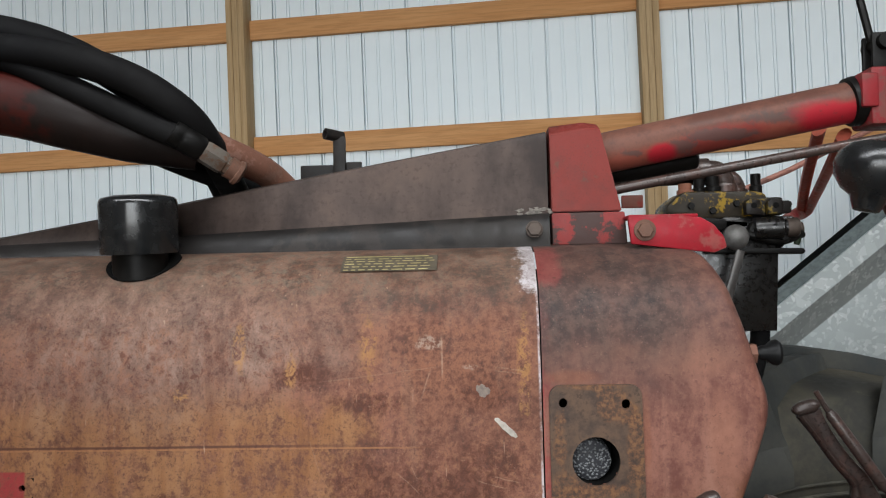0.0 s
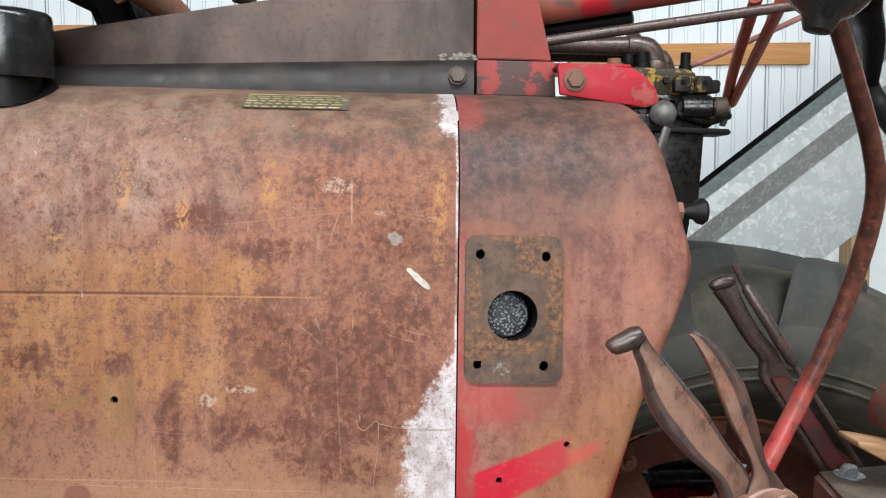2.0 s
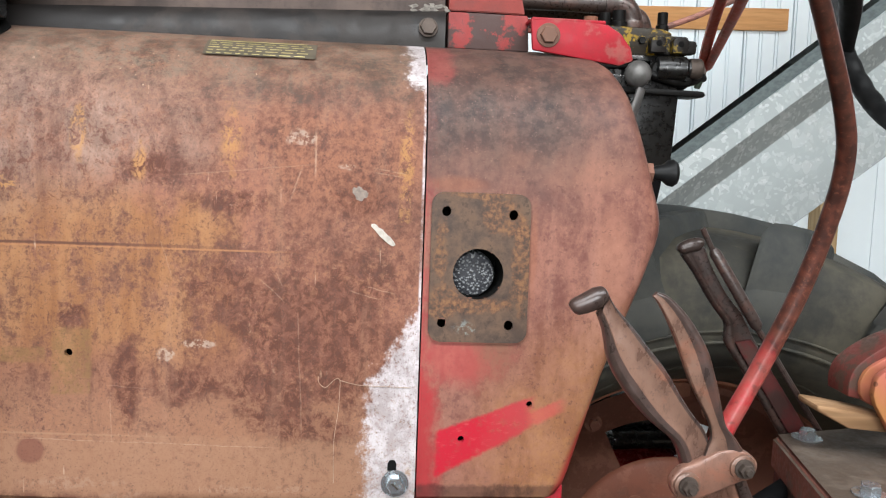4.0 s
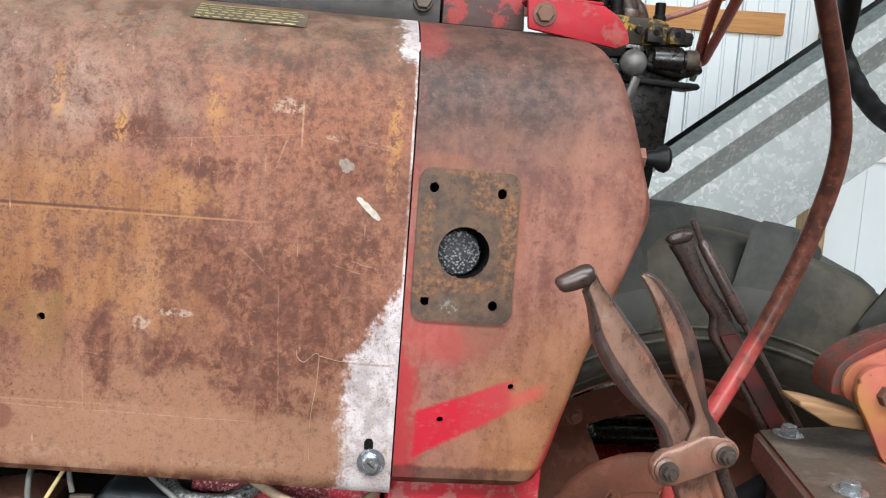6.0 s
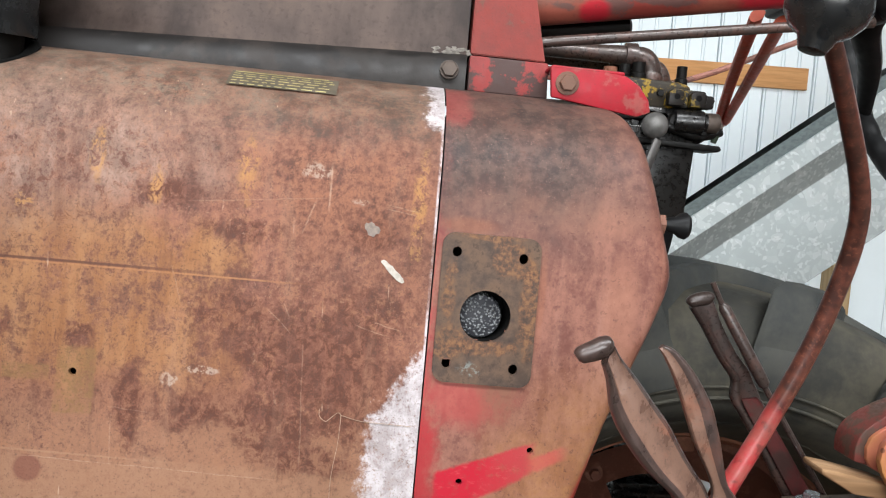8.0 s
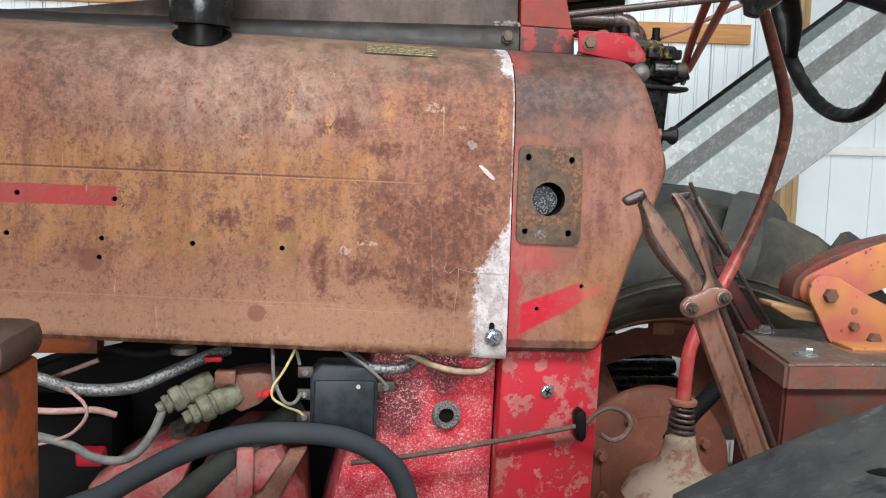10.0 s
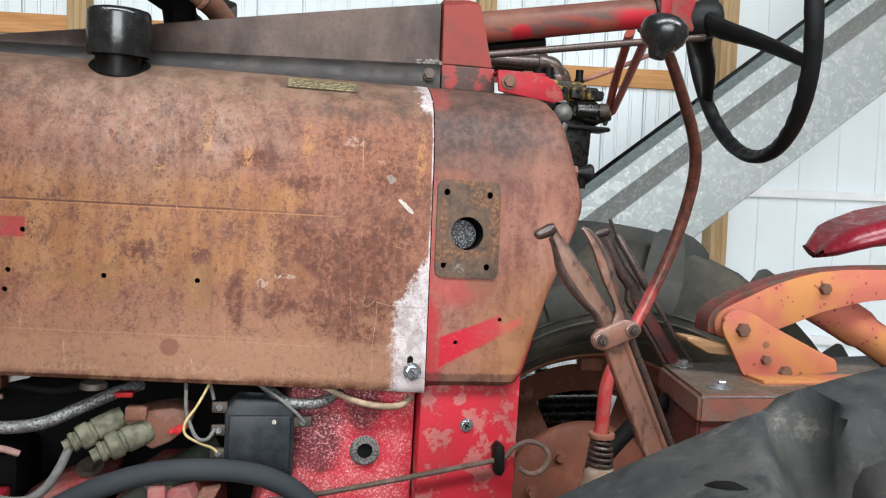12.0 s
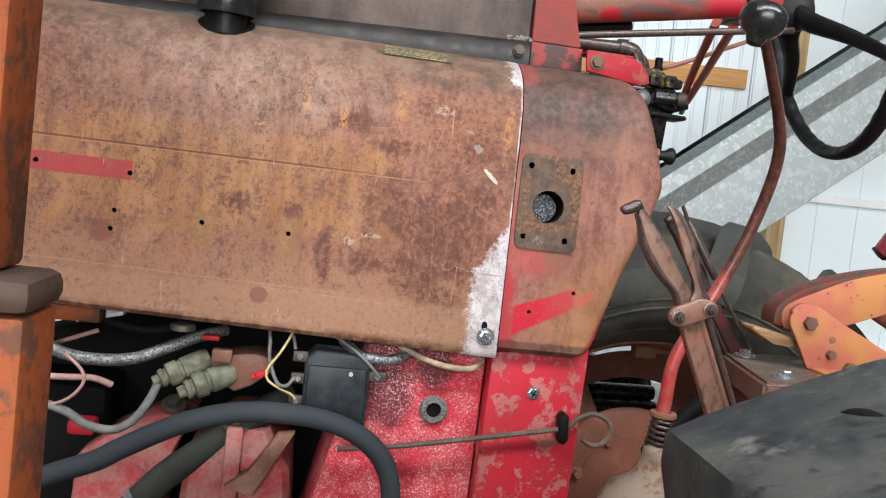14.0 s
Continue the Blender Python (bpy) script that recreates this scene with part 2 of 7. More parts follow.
    top = m.math("SUBTRACT", m.math("ADD", m.math("ADD", x, m.ramp(z, 1.63, 1.70, -0.08, 0.006)), ragged), 0.02)
    primer = m.ramp(m.math("MAXIMUM", edge, top), 0.028, 0.044)
    primer = m.math("MULTIPLY", primer, m.ramp(m.noise(230, 7, 0.8), 0.37, 0.47, 0.3, 1.0))
    primer = m.math("MAXIMUM", m.math("MULTIPLY", primer, 0.9), m.math("MULTIPLY", m.ramp(x, 0.0112, 0.0132), m.ramp(patch, 0.42, 0.55, 0.1, 0.85)))
    c = m.mix(primer, c, m.mix(m.ramp(patch, 0.4, 0.6), (0.31, 0.275, 0.275), (0.49, 0.455, 0.465)))
    tan = m.math("MULTIPLY", m.math("MULTIPLY", m.ramp(x, -0.02, 0.006), m.ramp(z, 1.27, 1.25)), m.ramp(patch, 0.5, 0.6))
    c = m.mix(tan, c, (0.25, 0.14, 0.07))
    # leftover red under the old stripe near the front
    stripe = m.math("MULTIPLY", m.math("MULTIPLY", m.ramp(x, -0.622, -0.626), m.ramp(z, 1.441, 1.444)), m.ramp(z, 1.475, 1.472))
    c = m.mix(m.math("MULTIPLY", stripe, m.ramp(m.math("ADD", m.math("MULTIPLY", patch, 0.6), m.math("MULTIPLY", fine, 0.4)), 0.38, 0.52, 0.25, 0.9)), c, (0.25, 0.024, 0.03))
    # score lines along the creases, and a painted shade line
    line = m.math("MULTIPLY", m.ramp(m.math("ABSOLUTE", m.math("SUBTRACT", z, 1.4985)), 0.0015, 0.0004), m.ramp(x, -0.10, -0.2))
    c = m.mix(m.math("MULTIPLY", line, m.ramp(patch, 0.35, 0.6, 0.7, 0.25)), c, (0.33, 0.15, 0.06))
    # crease shading drawn as a thin dark line
    shade = m.math("MULTIPLY", m.ramp(m.math("ABSOLUTE", m.math("SUBTRACT", z, 1.5015)), 0.0022, 0.0006), m.ramp(x, -0.16, -0.35))
    c = m.mix(m.math("MULTIPLY", shade, 0.85), c, (0.07, 0.028, 0.02))
    step = m.math("MULTIPLY", m.ramp(m.math("ABSOLUTE", m.math("SUBTRACT", m.math("ADD", z, m.math("MULTIPLY", x, 0.022)), 1.288)), 0.0016, 0.0005), m.ramp(x, -0.2, -0.35))
    c = m.mix(m.math("MULTIPLY", step, 0.35), c, (0.30, 0.18, 0.11))
    for px, pz, r in ((-0.401, 1.278, 0.017), (-0.662, 1.357, 0.022)):
        d = m.math("ADD", m.math("POWER", m.math("SUBTRACT", x, px), 2.0), m.math("POWER", m.math("SUBTRACT", z, pz), 2.0))
        c = m.mix(m.ramp(m.math("SQRT", d), r, r * 0.7, 0.0, 0.7), c, (0.12, 0.04, 0.028))
    # single scratches, pale on the paint
    for x0, z0, x1, z1, wd, k in ((-0.106, 1.634, -0.104, 1.577, 0.0016, 0.75), (-0.118, 1.594, -0.133, 1.552, 0.0013, 0.6), (-0.164, 1.471, -0.132, 1.441, 0.0009, 0.4), (-0.145, 1.478, -0.138, 1.460, 0.0008, 0.4), (-0.067, 1.459, -0.028, 1.449, 0.0009, 0.5), (-0.049, 1.465, -0.012, 1.455, 0.0009, 0.5), (-0.044, 1.5935, -0.004, 1.588, 0.0010, 0.45), (-0.044, 1.589, -0.004, 1.584, 0.0008, 0.4), (-0.27, 1.576, -0.094, 1.597, 0.0009, 0.3), (-0.121, 1.445, -0.112, 1.286, 0.0010, 0.35), (-0.319, 1.345, -0.316, 1.285, 0.0009, 0.35), (-0.56, 1.29, -0.556, 1.245, 0.0018, 0.5), (-0.44, 1.292, -0.118, 1.282, 0.0008, 0.5), (-0.27, 1.51, -0.255, 1.465, 0.0008, 0.3), (-0.33, 1.35, -0.27, 1.345, 0.0008, 0.25)):
        c = m.mix(m.math("MULTIPLY", m.scratch(x, z, x0, z0, x1, z1, wd, patch), m.ramp(crisp, 0.40, 0.52, 0.15 * k, 0.7 * k)), c, (0.36, 0.235, 0.165))
    # fine vertical and slanted scratches
    sc = m.noise(180, 2, 0.5, m.stretch(1.0, 1.0, 0.035))
    c = m.mix(m.math("MULTIPLY", m.ramp(sc, 0.70, 0.75, 0.0, 0.6), m.ramp(mid, 0.5, 0.6)), c, (0.40, 0.27, 0.19))
    c = m.mix(m.ramp(grit, 0.56, 0.70, 0.0, 0.5), c, (0.07, 0.034, 0.027))
    c = m.mix(m.ramp(m.noise(2.2, 3), 0.3, 0.7, 0.06, 0.2), c, (0.03, 0.018, 0.014))
    h = m.math("ADD", m.math("MULTIPLY", patch, 0.35), m.math("ADD", m.math("MULTIPLY", fine, 0.4), m.math("MULTIPLY", grit, 0.25)))
    return m.done(c, m.ramp(patch, 0.3, 0.7, 0.45, 0.72), m.math("ADD", h, m.math("MULTIPLY", crisp, 0.35)), 0.42, 0.0015)


def dash_rust():
    m = Mat("faded_red_dash_steel", 0.55)
    x, z = m.axis(0), m.axis(2)
    big, mid = m.noise(6, 6, 0.65), m.noise(22, 8, 0.72, m.stretch(1, 1, 0.6))
    fine, grit = m.noise(90, 7, 0.7), m.noise(400, 3)
    m.p.inputs["Specular IOR Level"].default_value = 0.16
    run = m.noise(26, 6, 0.6, m.stretch(1, 1, 0.15))
    c = m.mix(m.ramp(m.math("ADD", m.math("MULTIPLY", mid, 0.7), m.math("MULTIPLY", fine, 0.3)), 0.38, 0.62), (0.10, 0.036, 0.027), (0.20, 0.09, 0.064))
    c = m.mix(m.ramp(run, 0.54, 0.7, 0.0, 0.5), c, (0.25, 0.125, 0.09))
    c = m.mix(m.ramp(fine, 0.45, 0.36, 0.0, 0.5), c, (0.10, 0.038, 0.03))
    tan = m.math("MULTIPLY", m.ramp(m.math("ADD", m.math("SUBTRACT", m.math("MULTIPLY", x, 1.2), z), m.math("MULTIPLY", big, 0.35)), -1.10, -0.90), m.ramp(m.math("ADD", z, m.math("MULTIPLY", mid, 0.1)), 1.55, 1.42))
    c = m.mix(m.math("MULTIPLY", tan, m.ramp(fine, 0.35, 0.6, 0.95, 0.6)), c, m.mix(m.ramp(mid, 0.4, 0.6), (0.19, 0.083, 0.035), (0.25, 0.118, 0.05)))
    for cx, cz, rx, rz in ((0.20, 1.60, 0.05, 0.02), (0.11, 1.61, 0.05, 0.012), (0.23, 1.50, 0.02, 0.05)):
        c = m.mix(m.math("MULTIPLY", m.blob(x, z, cx, cz, rx, rz, mid, 1.3, 0.4), 0.5), c, (0.255, 0.115, 0.075))
    # dark grey-brown mottle towards the top, strongest near the seam
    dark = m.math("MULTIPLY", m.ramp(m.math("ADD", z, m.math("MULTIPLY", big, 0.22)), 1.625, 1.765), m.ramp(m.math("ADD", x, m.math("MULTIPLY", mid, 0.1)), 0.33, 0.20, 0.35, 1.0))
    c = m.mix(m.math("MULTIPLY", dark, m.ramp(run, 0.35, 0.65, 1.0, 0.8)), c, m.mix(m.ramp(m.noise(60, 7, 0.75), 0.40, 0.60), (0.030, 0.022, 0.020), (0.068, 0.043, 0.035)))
    c = m.mix(m.math("MULTIPLY", m.blob(x, z, 0.03, 1.715, 0.018, 0.025, mid, 1.4, 0.4), 0.5), c, (0.21, 0.045, 0.04))
    # small pits and pale nicks
    c = m.mix(m.math("MULTIPLY", m.ramp(m.noise(170, 5, 0.7, None, 0.3), 0.585, 0.635), m.ramp(mid, 0.36, 0.6, 0.7, 0.2)), c, (0.07, 0.028, 0.021))
    c = m.mix(m.math("MULTIPLY", m.ramp(m.voronoi(48), 0.10, 0.06), m.ramp(big, 0.48, 0.6, 0.0, 0.8)), c, (0.075, 0.03, 0.022))
    c = m.mix(m.math("MULTIPLY", m.ramp(m.noise(230, 4, 0.7, m.stretch(1, 1, 1, (5, 2, 1))), 0.61, 0.67), 0.2), c, (0.28, 0.15, 0.11))
    # rust that bled from the cover plate's edge
    for cx, cz, rx, rz in ((0.05, 1.580, 0.03, 0.008), (0.139, 1.50, 0.005, 0.05)):
        c = m.mix(m.math("MULTIPLY", m.blob(x, z, cx, cz, rx, rz, mid, 1.2, 0.5), 0.35), c, (0.22, 0.08, 0.04))
    # soot that ran from under the cover plate
    soot = m.math("MULTIPLY", m.ramp(m.math("ABSOLUTE", m.math("SUBTRACT", x, m.math("ADD", 0.085, m.math("MULTIPLY", mid, 0.02)))), 0.040, 0.012), m.math("MULTIPLY", m.ramp(z, 1.33, 1.39), m.ramp(z, 1.43, 1.40)))
    c = m.mix(m.math("MULTIPLY", soot, 0.7), c, (0.12, 0.05, 0.03))
    # bright red left along the front edge, low down, and where a badge was
    red = m.ramp(m.math("ADD", m.math("SUBTRACT", m.math("ADD", x, m.ramp(z, 1.30, 1.42, 0.0, 0.022)), 0.044), m.math("MULTIPLY", mid, 0.07)), 0.045, 0.02)
    c = m.mix(m.math("MULTIPLY", red, m.ramp(z, 1.62, 1.52, 0.1, 0.9)), c, (0.24, 0.016, 0.02))
    c = m.mix(m.math("MULTIPLY", m.blob(x, z, 0.055, 1.385, 0.05, 0.03, mid, 1.4, 0.6), 0.7), c, (0.25, 0.04, 0.036))
    return m, c, mid, fine, grit, x, z


def finish_dash():
    m, c, mid, fine, grit, x, z = dash_rust()
    # badge shadow: a slanted stripe
    rag = m.math("MULTIPLY", m.math("SUBTRACT", m.noise(42, 7, 0.75), 0.5), 0.014)
    up = m.math("ADD", m.math("SUBTRACT", z, m.math("MULTIPLY", x, 0.377)), rag)
    badge = m.math("MULTIPLY", m.math("MULTIPLY", m.ramp(m.math("SUBTRACT", up, m.math("MULTIPLY", x, 0.149)), 1.228, 1.234), m.ramp(up, 1.2915, 1.2860)), m.math("MULTIPLY", m.ramp(m.math("ADD", x, rag), 0.034, 0.040), m.ramp(m.math("ADD", x, rag), 0.152, 0.134)))
    tail = m.math("MULTIPLY", m.math("MULTIPLY", m.ramp(up, 1.254, 1.260), m.ramp(up, 1.276, 1.270)), m.math("MULTIPLY", m.ramp(x, 0.128, 0.14), m.ramp(m.math("ADD", x, m.math("MULTIPLY", rag, 1.5)), 0.19, 0.165)))
    c = m.mix(m.math("MULTIPLY", tail, 0.6), c, (0.32, 0.04, 0.04))
    # lowest edge turns near black, with a ragged upper limit
    darklip = m.ramp(m.math("ADD", z, m.math("MULTIPLY", rag, 1.2)), 1.2445, 1.239)
    c = m.mix(m.math("MULTIPLY", darklip, m.ramp(mid, 0.3, 0.6, 1.0, 0.6)), c, (0.03, 0.014, 0.011))
    rearred = m.math("MULTIPLY", m.ramp(m.math("SUBTRACT", m.math("MULTIPLY", x, 2.45), z), -0.825, -0.795), m.ramp(z, 1.42, 1.34))
    c = m.mix(m.math("MULTIPLY", rearred, 0.8), c, (0.27, 0.015, 0.018))
    stripe = m.mix(m.ramp(m.math("ADD", x, m.math("MULTIPLY", mid, 0.08)), 0.115, 0.175), (0.31, 0.008, 0.019), (0.27, 0.030, 0.032))
    stripe = m.mix(m.ramp(m.noise(85, 6, 0.75, m.stretch(1, 1, 2.5)), 0.55, 0.68, 0.0, 0.35), stripe, (0.36, 0.075, 0.07))
    c = m.mix(m.math("MULTIPLY", badge, m.ramp(fine, 0.36, 0.46, 0.72, 1.0)), c, stripe)
    c = m.mix(m.ramp(grit, 0.58, 0.72, 0.0, 0.35), c, (0.1, 0.045, 0.035))
    h = m.math("ADD", m.math("MULTIPLY", mid, 0.4), m.math("ADD", m.math("MULTIPLY", fine, 0.3), m.math("MULTIPLY", grit, 0.2)))
    return m.done(c, m.ramp(mid, 0.3, 0.7, 0.42, 0.62), h, 0.2, 0.0012)


def galvanised():
    m = Mat("spangled_galvanised_steel", 0.42, 0.75)
    bend = m.node("ShaderNodeMix", Factor=0.04)
    bend.data_type = "VECTOR"
    wob = m.t.nodes.new("ShaderNodeTexNoise")
    m.put(wob.inputs["Vector"], m.tc)
    wob.inputs["Scale"].default_value = 14.0
    sockets = [s for s in bend.inputs if s.type == "VECTOR"]
    m.put(sockets[-2], m.tc)
    m.put(sockets[-1], wob.outputs["Color"])
    warped = [s for s in bend.outputs if s.type == "VECTOR"][0]
    cell = m.voronoi(36, out="Color", vec=warped)
    sep = m.node("ShaderNodeSeparateColor", Color=cell).outputs[0]
    cell2 = m.node("ShaderNodeSeparateColor", Color=m.voronoi(95, out="Color", vec=warped)).outputs[1]
    v = m.math("ADD", m.math("MULTIPLY", m.ramp(sep, 0.6, 1.0), 0.42), m.math("MULTIPLY", m.ramp(cell2, 0.72, 1.0), 0.6))
    c = m.mix(v, (0.335, 0.366, 0.366), (0.62, 0.655, 0.655))
    c = m.mix(m.ramp(m.noise(3, 5, 0.6), 0.5, 0.75, 0.0, 0.4), c, (0.42, 0.42, 0.4))
    return m.done(c, m.ramp(v, 0, 1, 0.55, 0.35), m.noise(40, 3), 0.08, 0.001)


def old_tread():
    """Worn tread rubber: blue-black with smears of brown dust and scuffs."""
    m = Mat("worn_dusty_tread_rubber", 0.7)
    m.p.inputs["Specular IOR Level"].default_value = 0.12
    big, mid, fine = m.noise(7, 6, 0.65, None, 0.6), m.noise(26, 7, 0.7), m.noise(140, 5, 0.65)
    c = m.mix(m.ramp(big, 0.38, 0.62), (0.018, 0.020, 0.022), (0.046, 0.046, 0.042))
    c = m.mix(m.ramp(m.math("ADD", m.math("MULTIPLY", mid, 0.7), m.math("MULTIPLY", big, 0.3)), 0.52, 0.74, 0.0, 0.42), c, (0.085, 0.078, 0.064))
    c = m.mix(m.ramp(mid, 0.44, 0.34, 0.0, 0.8), c, (0.010, 0.011, 0.013))
    c = m.mix(m.ramp(fine, 0.56, 0.7, 0.0, 0.2), c, (0.10, 0.098, 0.09))
    scuff = m.math("MULTIPLY", m.ramp(m.noise(15, 7, 0.75, m.stretch(0.6, 1, 1.4)), 0.56, 0.66), m.ramp(m.noise(60, 5, 0.7), 0.42, 0.6))
    c = m.mix(m.math("MULTIPLY", scuff, 0.6), c, (0.125, 0.117, 0.10))
    c = m.mix(m.ramp(m.noise(4, 4, 0.6, m.stretch(1, 1, 1, (3, 1, 2))), 0.46, 0.62, 0.0, 0.7), c, (0.013, 0.015, 0.017))
    return m.done(c, m.ramp(mid, 0.3, 0.7, 0.5, 0.8), m.math("ADD", mid, m.math("MULTIPLY", fine, 0.3)), 0.5, 0.004)


def timber(name, light, dark, along):
    m = Mat(name, 0.75)
    s = [26.0, 26.0, 26.0]
    s[along] = 1.4
    grain = m.noise(1.0, 6, 0.6, m.stretch(*s), 0.4)
    fine = m.noise(4.0, 4, 0.6, m.stretch(*s))
    knot = m.voronoi(2.2, vec=m.stretch(*[1.0 if i != along else 0.55 for i in range(3)]))
    n = m.t.nodes.new("ShaderNodeObjectInfo")
    c = m.mix(m.ramp(grain, 0.35, 0.65), light, dark)
    c = m.mix(m.ramp(fine, 0.45, 0.62, 0.0, 0.35), c, tuple(v * 0.6 for v in dark))
    c = m.mix(m.ramp(knot, 0.06, 0.035, 0.0, 0.8), c, (0.16, 0.06, 0.025))
    c = m.mix(m.math("MULTIPLY", n.outputs["Random"], 0.25), c, tuple(v * 0.75 for v in light))
    return m.done(c, 0.75, grain, 0.2, 0.001)


def rubber(name, base, dust, amount):
    m = Mat(name, 0.75)
    m.p.inputs["Specular IOR Level"].default_value = 0.08
    big, fine = m.noise(5, 5, 0.6), m.noise(60, 5, 0.65)
    c = m.mix(m.ramp(m.math("ADD", big, m.math("MULTIPLY", fine, 0.3)), 0.5, 0.85, 0.0, amount), base, dust)
    c = m.mix(m.ramp(m.noise(28, 3, 0.5, m.stretch(1, 1, 0.4)), 0.62, 0.75, 0.0, amount * 0.6), c, dust)
    return m.done(c, m.ramp(fine, 0.3, 0.7, 0.6, 0.85), fine, 0.25, 0.001)


def plain(name, colour, rough, metal=0.0, grain=60.0, vary=0.25, bump=0.15):
    m = Mat(name, rough, metal)
    n, b = m.noise(grain, 5, 0.6), m.noise(grain * 0.12, 4)
    c = m.mix(m.ramp(n, 0.3, 0.7), tuple(v * (1 - vary) for v in colour), tuple(min(1, v * (1 + vary)) for v in colour))
    c = m.mix(m.ramp(b, 0.5, 0.75, 0.0, vary), c, tuple(v * 0.5 for v in colour))
    return m.done(c, m.ramp(n, 0.3, 0.7, max(0.05, rough - 0.08), min(1, rough + 0.1)), n, bump, 0.001)


def tube_paint():
    """Red tube gone brown along its top, brighter where clamps kept it."""
    m = Mat("patchy_red_tube_paint", 0.42)
    x, z = m.axis(0), m.axis(2)
    mid, fine = m.noise(16, 7, 0.65, m.stretch(0.6, 1, 1)), m.noise(110, 5, 0.65)
    c = m.mix(m.ramp(mid, 0.4, 0.62), (0.16, 0.030, 0.024), (0.20, 0.055, 0.038))
    up = m.math("ADD", m.math("SUBTRACT", z, m.math("MULTIPLY", x, 0.181)), m.math("MULTIPLY", m.math("SUBTRACT", mid, 0.5), 0.07))
    c = m.mix(m.ramp(up, 1.850, 1.866, 0.0, 0.95), c, m.mix(m.ramp(m.math("ADD", m.math("MULTIPLY", mid, 0.6), m.math("MULTIPLY", fine, 0.4)), 0.42, 0.6), (0.078, 0.038, 0.029), (0.125, 0.056, 0.04)))
    for cx, cz, rx, rz in ((0.24, 1.888, 0.02, 0.010), (0.30, 1.903, 0.05, 0.007), (0.40, 1.925, 0.06, 0.010), (0.17, 1.878, 0.02, 0.006)):
        c = m.mix(m.math("MULTIPLY", m.blob(x, z, cx, cz, rx, rz, m.math("ADD", m.math("MULTIPLY", mid, 0.6), m.math("MULTIPLY", fine, 0.4)), 2.2, 0.3), 0.75), c, (0.062, 0.047, 0.043))
    for cx, cz, rx, rz in ((0.215, 1.878, 0.022, 0.016), (0.47, 1.925, 0.07, 0.022)):
        c = m.mix(m.math("MULTIPLY", m.blob(x, z, cx, cz, rx, rz, mid, 0.8, 0.3), 0.9), c, (0.29, 0.010, 0.02))
    c = m.mix(m.ramp(fine, 0.55, 0.7, 0.0, 0.4), c, (0.06, 0.03, 0.025))
    return m.done(c, m.ramp(mid, 0.3, 0.7, 0.36, 0.55), fine, 0.15, 0.001)


def scorched_plate():
    m = Mat("scorched_plate_steel", 0.55)
    x, z = m.axis(0), m.axis(2)
    mid, fine = m.noise(30, 8, 0.7), m.noise(150, 6, 0.7)
    c = m.mix(m.ramp(mid, 0.38, 0.62), (0.040, 0.027, 0.021), (0.088, 0.054, 0.036))
    for cx, cz, rx, rz in ((0.108, 1.545, 0.026, 0.02), (0.125, 1.49, 0.010, 0.05), (0.034, 1.505, 0.008, 0.03), (0.04, 1.45, 0.018, 0.02), (0.08, 1.445, 0.035, 0.008), (0.075, 1.569, 0.04, 0.004)):
        c = m.mix(m.math("MULTIPLY", m.blob(x, z, cx, cz, rx, rz, mid, 1.6, 0.3), m.ramp(fine, 0.38, 0.58, 0.1, 0.7)), c, m.mix(m.ramp(fine, 0.44, 0.62), (0.10, 0.043, 0.021), (0.175, 0.082, 0.036)))
    c = m.mix(m.math("MULTIPLY", m.blob(x, z, 0.065, 1.42, 0.012, 0.008, mid, 1.2, 0.4), m.ramp(fine, 0.5, 0.6, 0.0, 0.7)), c, (0.16, 0.18, 0.17))
    c = m.mix(m.ramp(fine, 0.45, 0.36, 0.0, 0.6), c, (0.03, 0.02, 0.016))
    return m.done(c, m.ramp(mid, 0.3, 0.7, 0.42, 0.65), m.math("ADD", mid, m.math("MULTIPLY", fine, 0.5)), 0.35, 0.0012)


def orange_over_red():
    """Orange paint faded over pink undercoat, smooth, with a few rust pits."""
    m = Mat("orange_over_red_paint", 0.5)
    big, mid, fine = m.noise(6.5, 4, 0.5), m.noise(14, 5, 0.6), m.noise(70, 5, 0.65)
    c = m.mix(m.ramp(m.math("ADD", m.math("MULTIPLY", big, 0.75), m.math("MULTIPLY", mid, 0.25)), 0.40, 0.58), (0.335, 0.145, 0.052), (0.32, 0.092, 0.066))
    c = m.mix(m.ramp(fine, 0.6, 0.7, 0.0, 0.5), c, (0.36, 0.13, 0.06))
    pits = m.math("MULTIPLY", m.ramp(m.voronoi(60), 0.26, 0.16), m.ramp(mid, 0.48, 0.56))
    c = m.mix(m.math("MULTIPLY", pits, 0.85), c, (0.10, 0.035, 0.02))
    return m.done(c, m.ramp(fine, 0.3, 0.7, 0.42, 0.6), fine, 0.1, 0.001)


def cowl_dirt():
    """Dark brown paint under soft grey dust and darker runs."""
    m = Mat("dark_brown_cowl", 0.5)
    mid, run, fine = m.noise(9, 7, 0.65), m.noise(20, 6, 0.6, m.stretch(1, 1, 0.22)), m.noise(130, 5, 0.65)
    c = m.mix(m.ramp(m.math("ADD", m.math("MULTIPLY", mid, 0.55), m.math("MULTIPLY", run, 0.45)), 0.36, 0.64), (0.022, 0.015, 0.013), (0.068, 0.048, 0.040))
    c = m.mix(m.ramp(mid, 0.56, 0.72, 0.0, 0.5), c, (0.085, 0.058, 0.045))
    c = m.mix(m.ramp(fine, 0.52, 0.68, 0.0, 0.35), c, (0.018, 0.012, 0.011))
    return m.done(c, m.ramp(mid, 0.3, 0.7, 0.42, 0.6), fine, 0.12, 0.001)


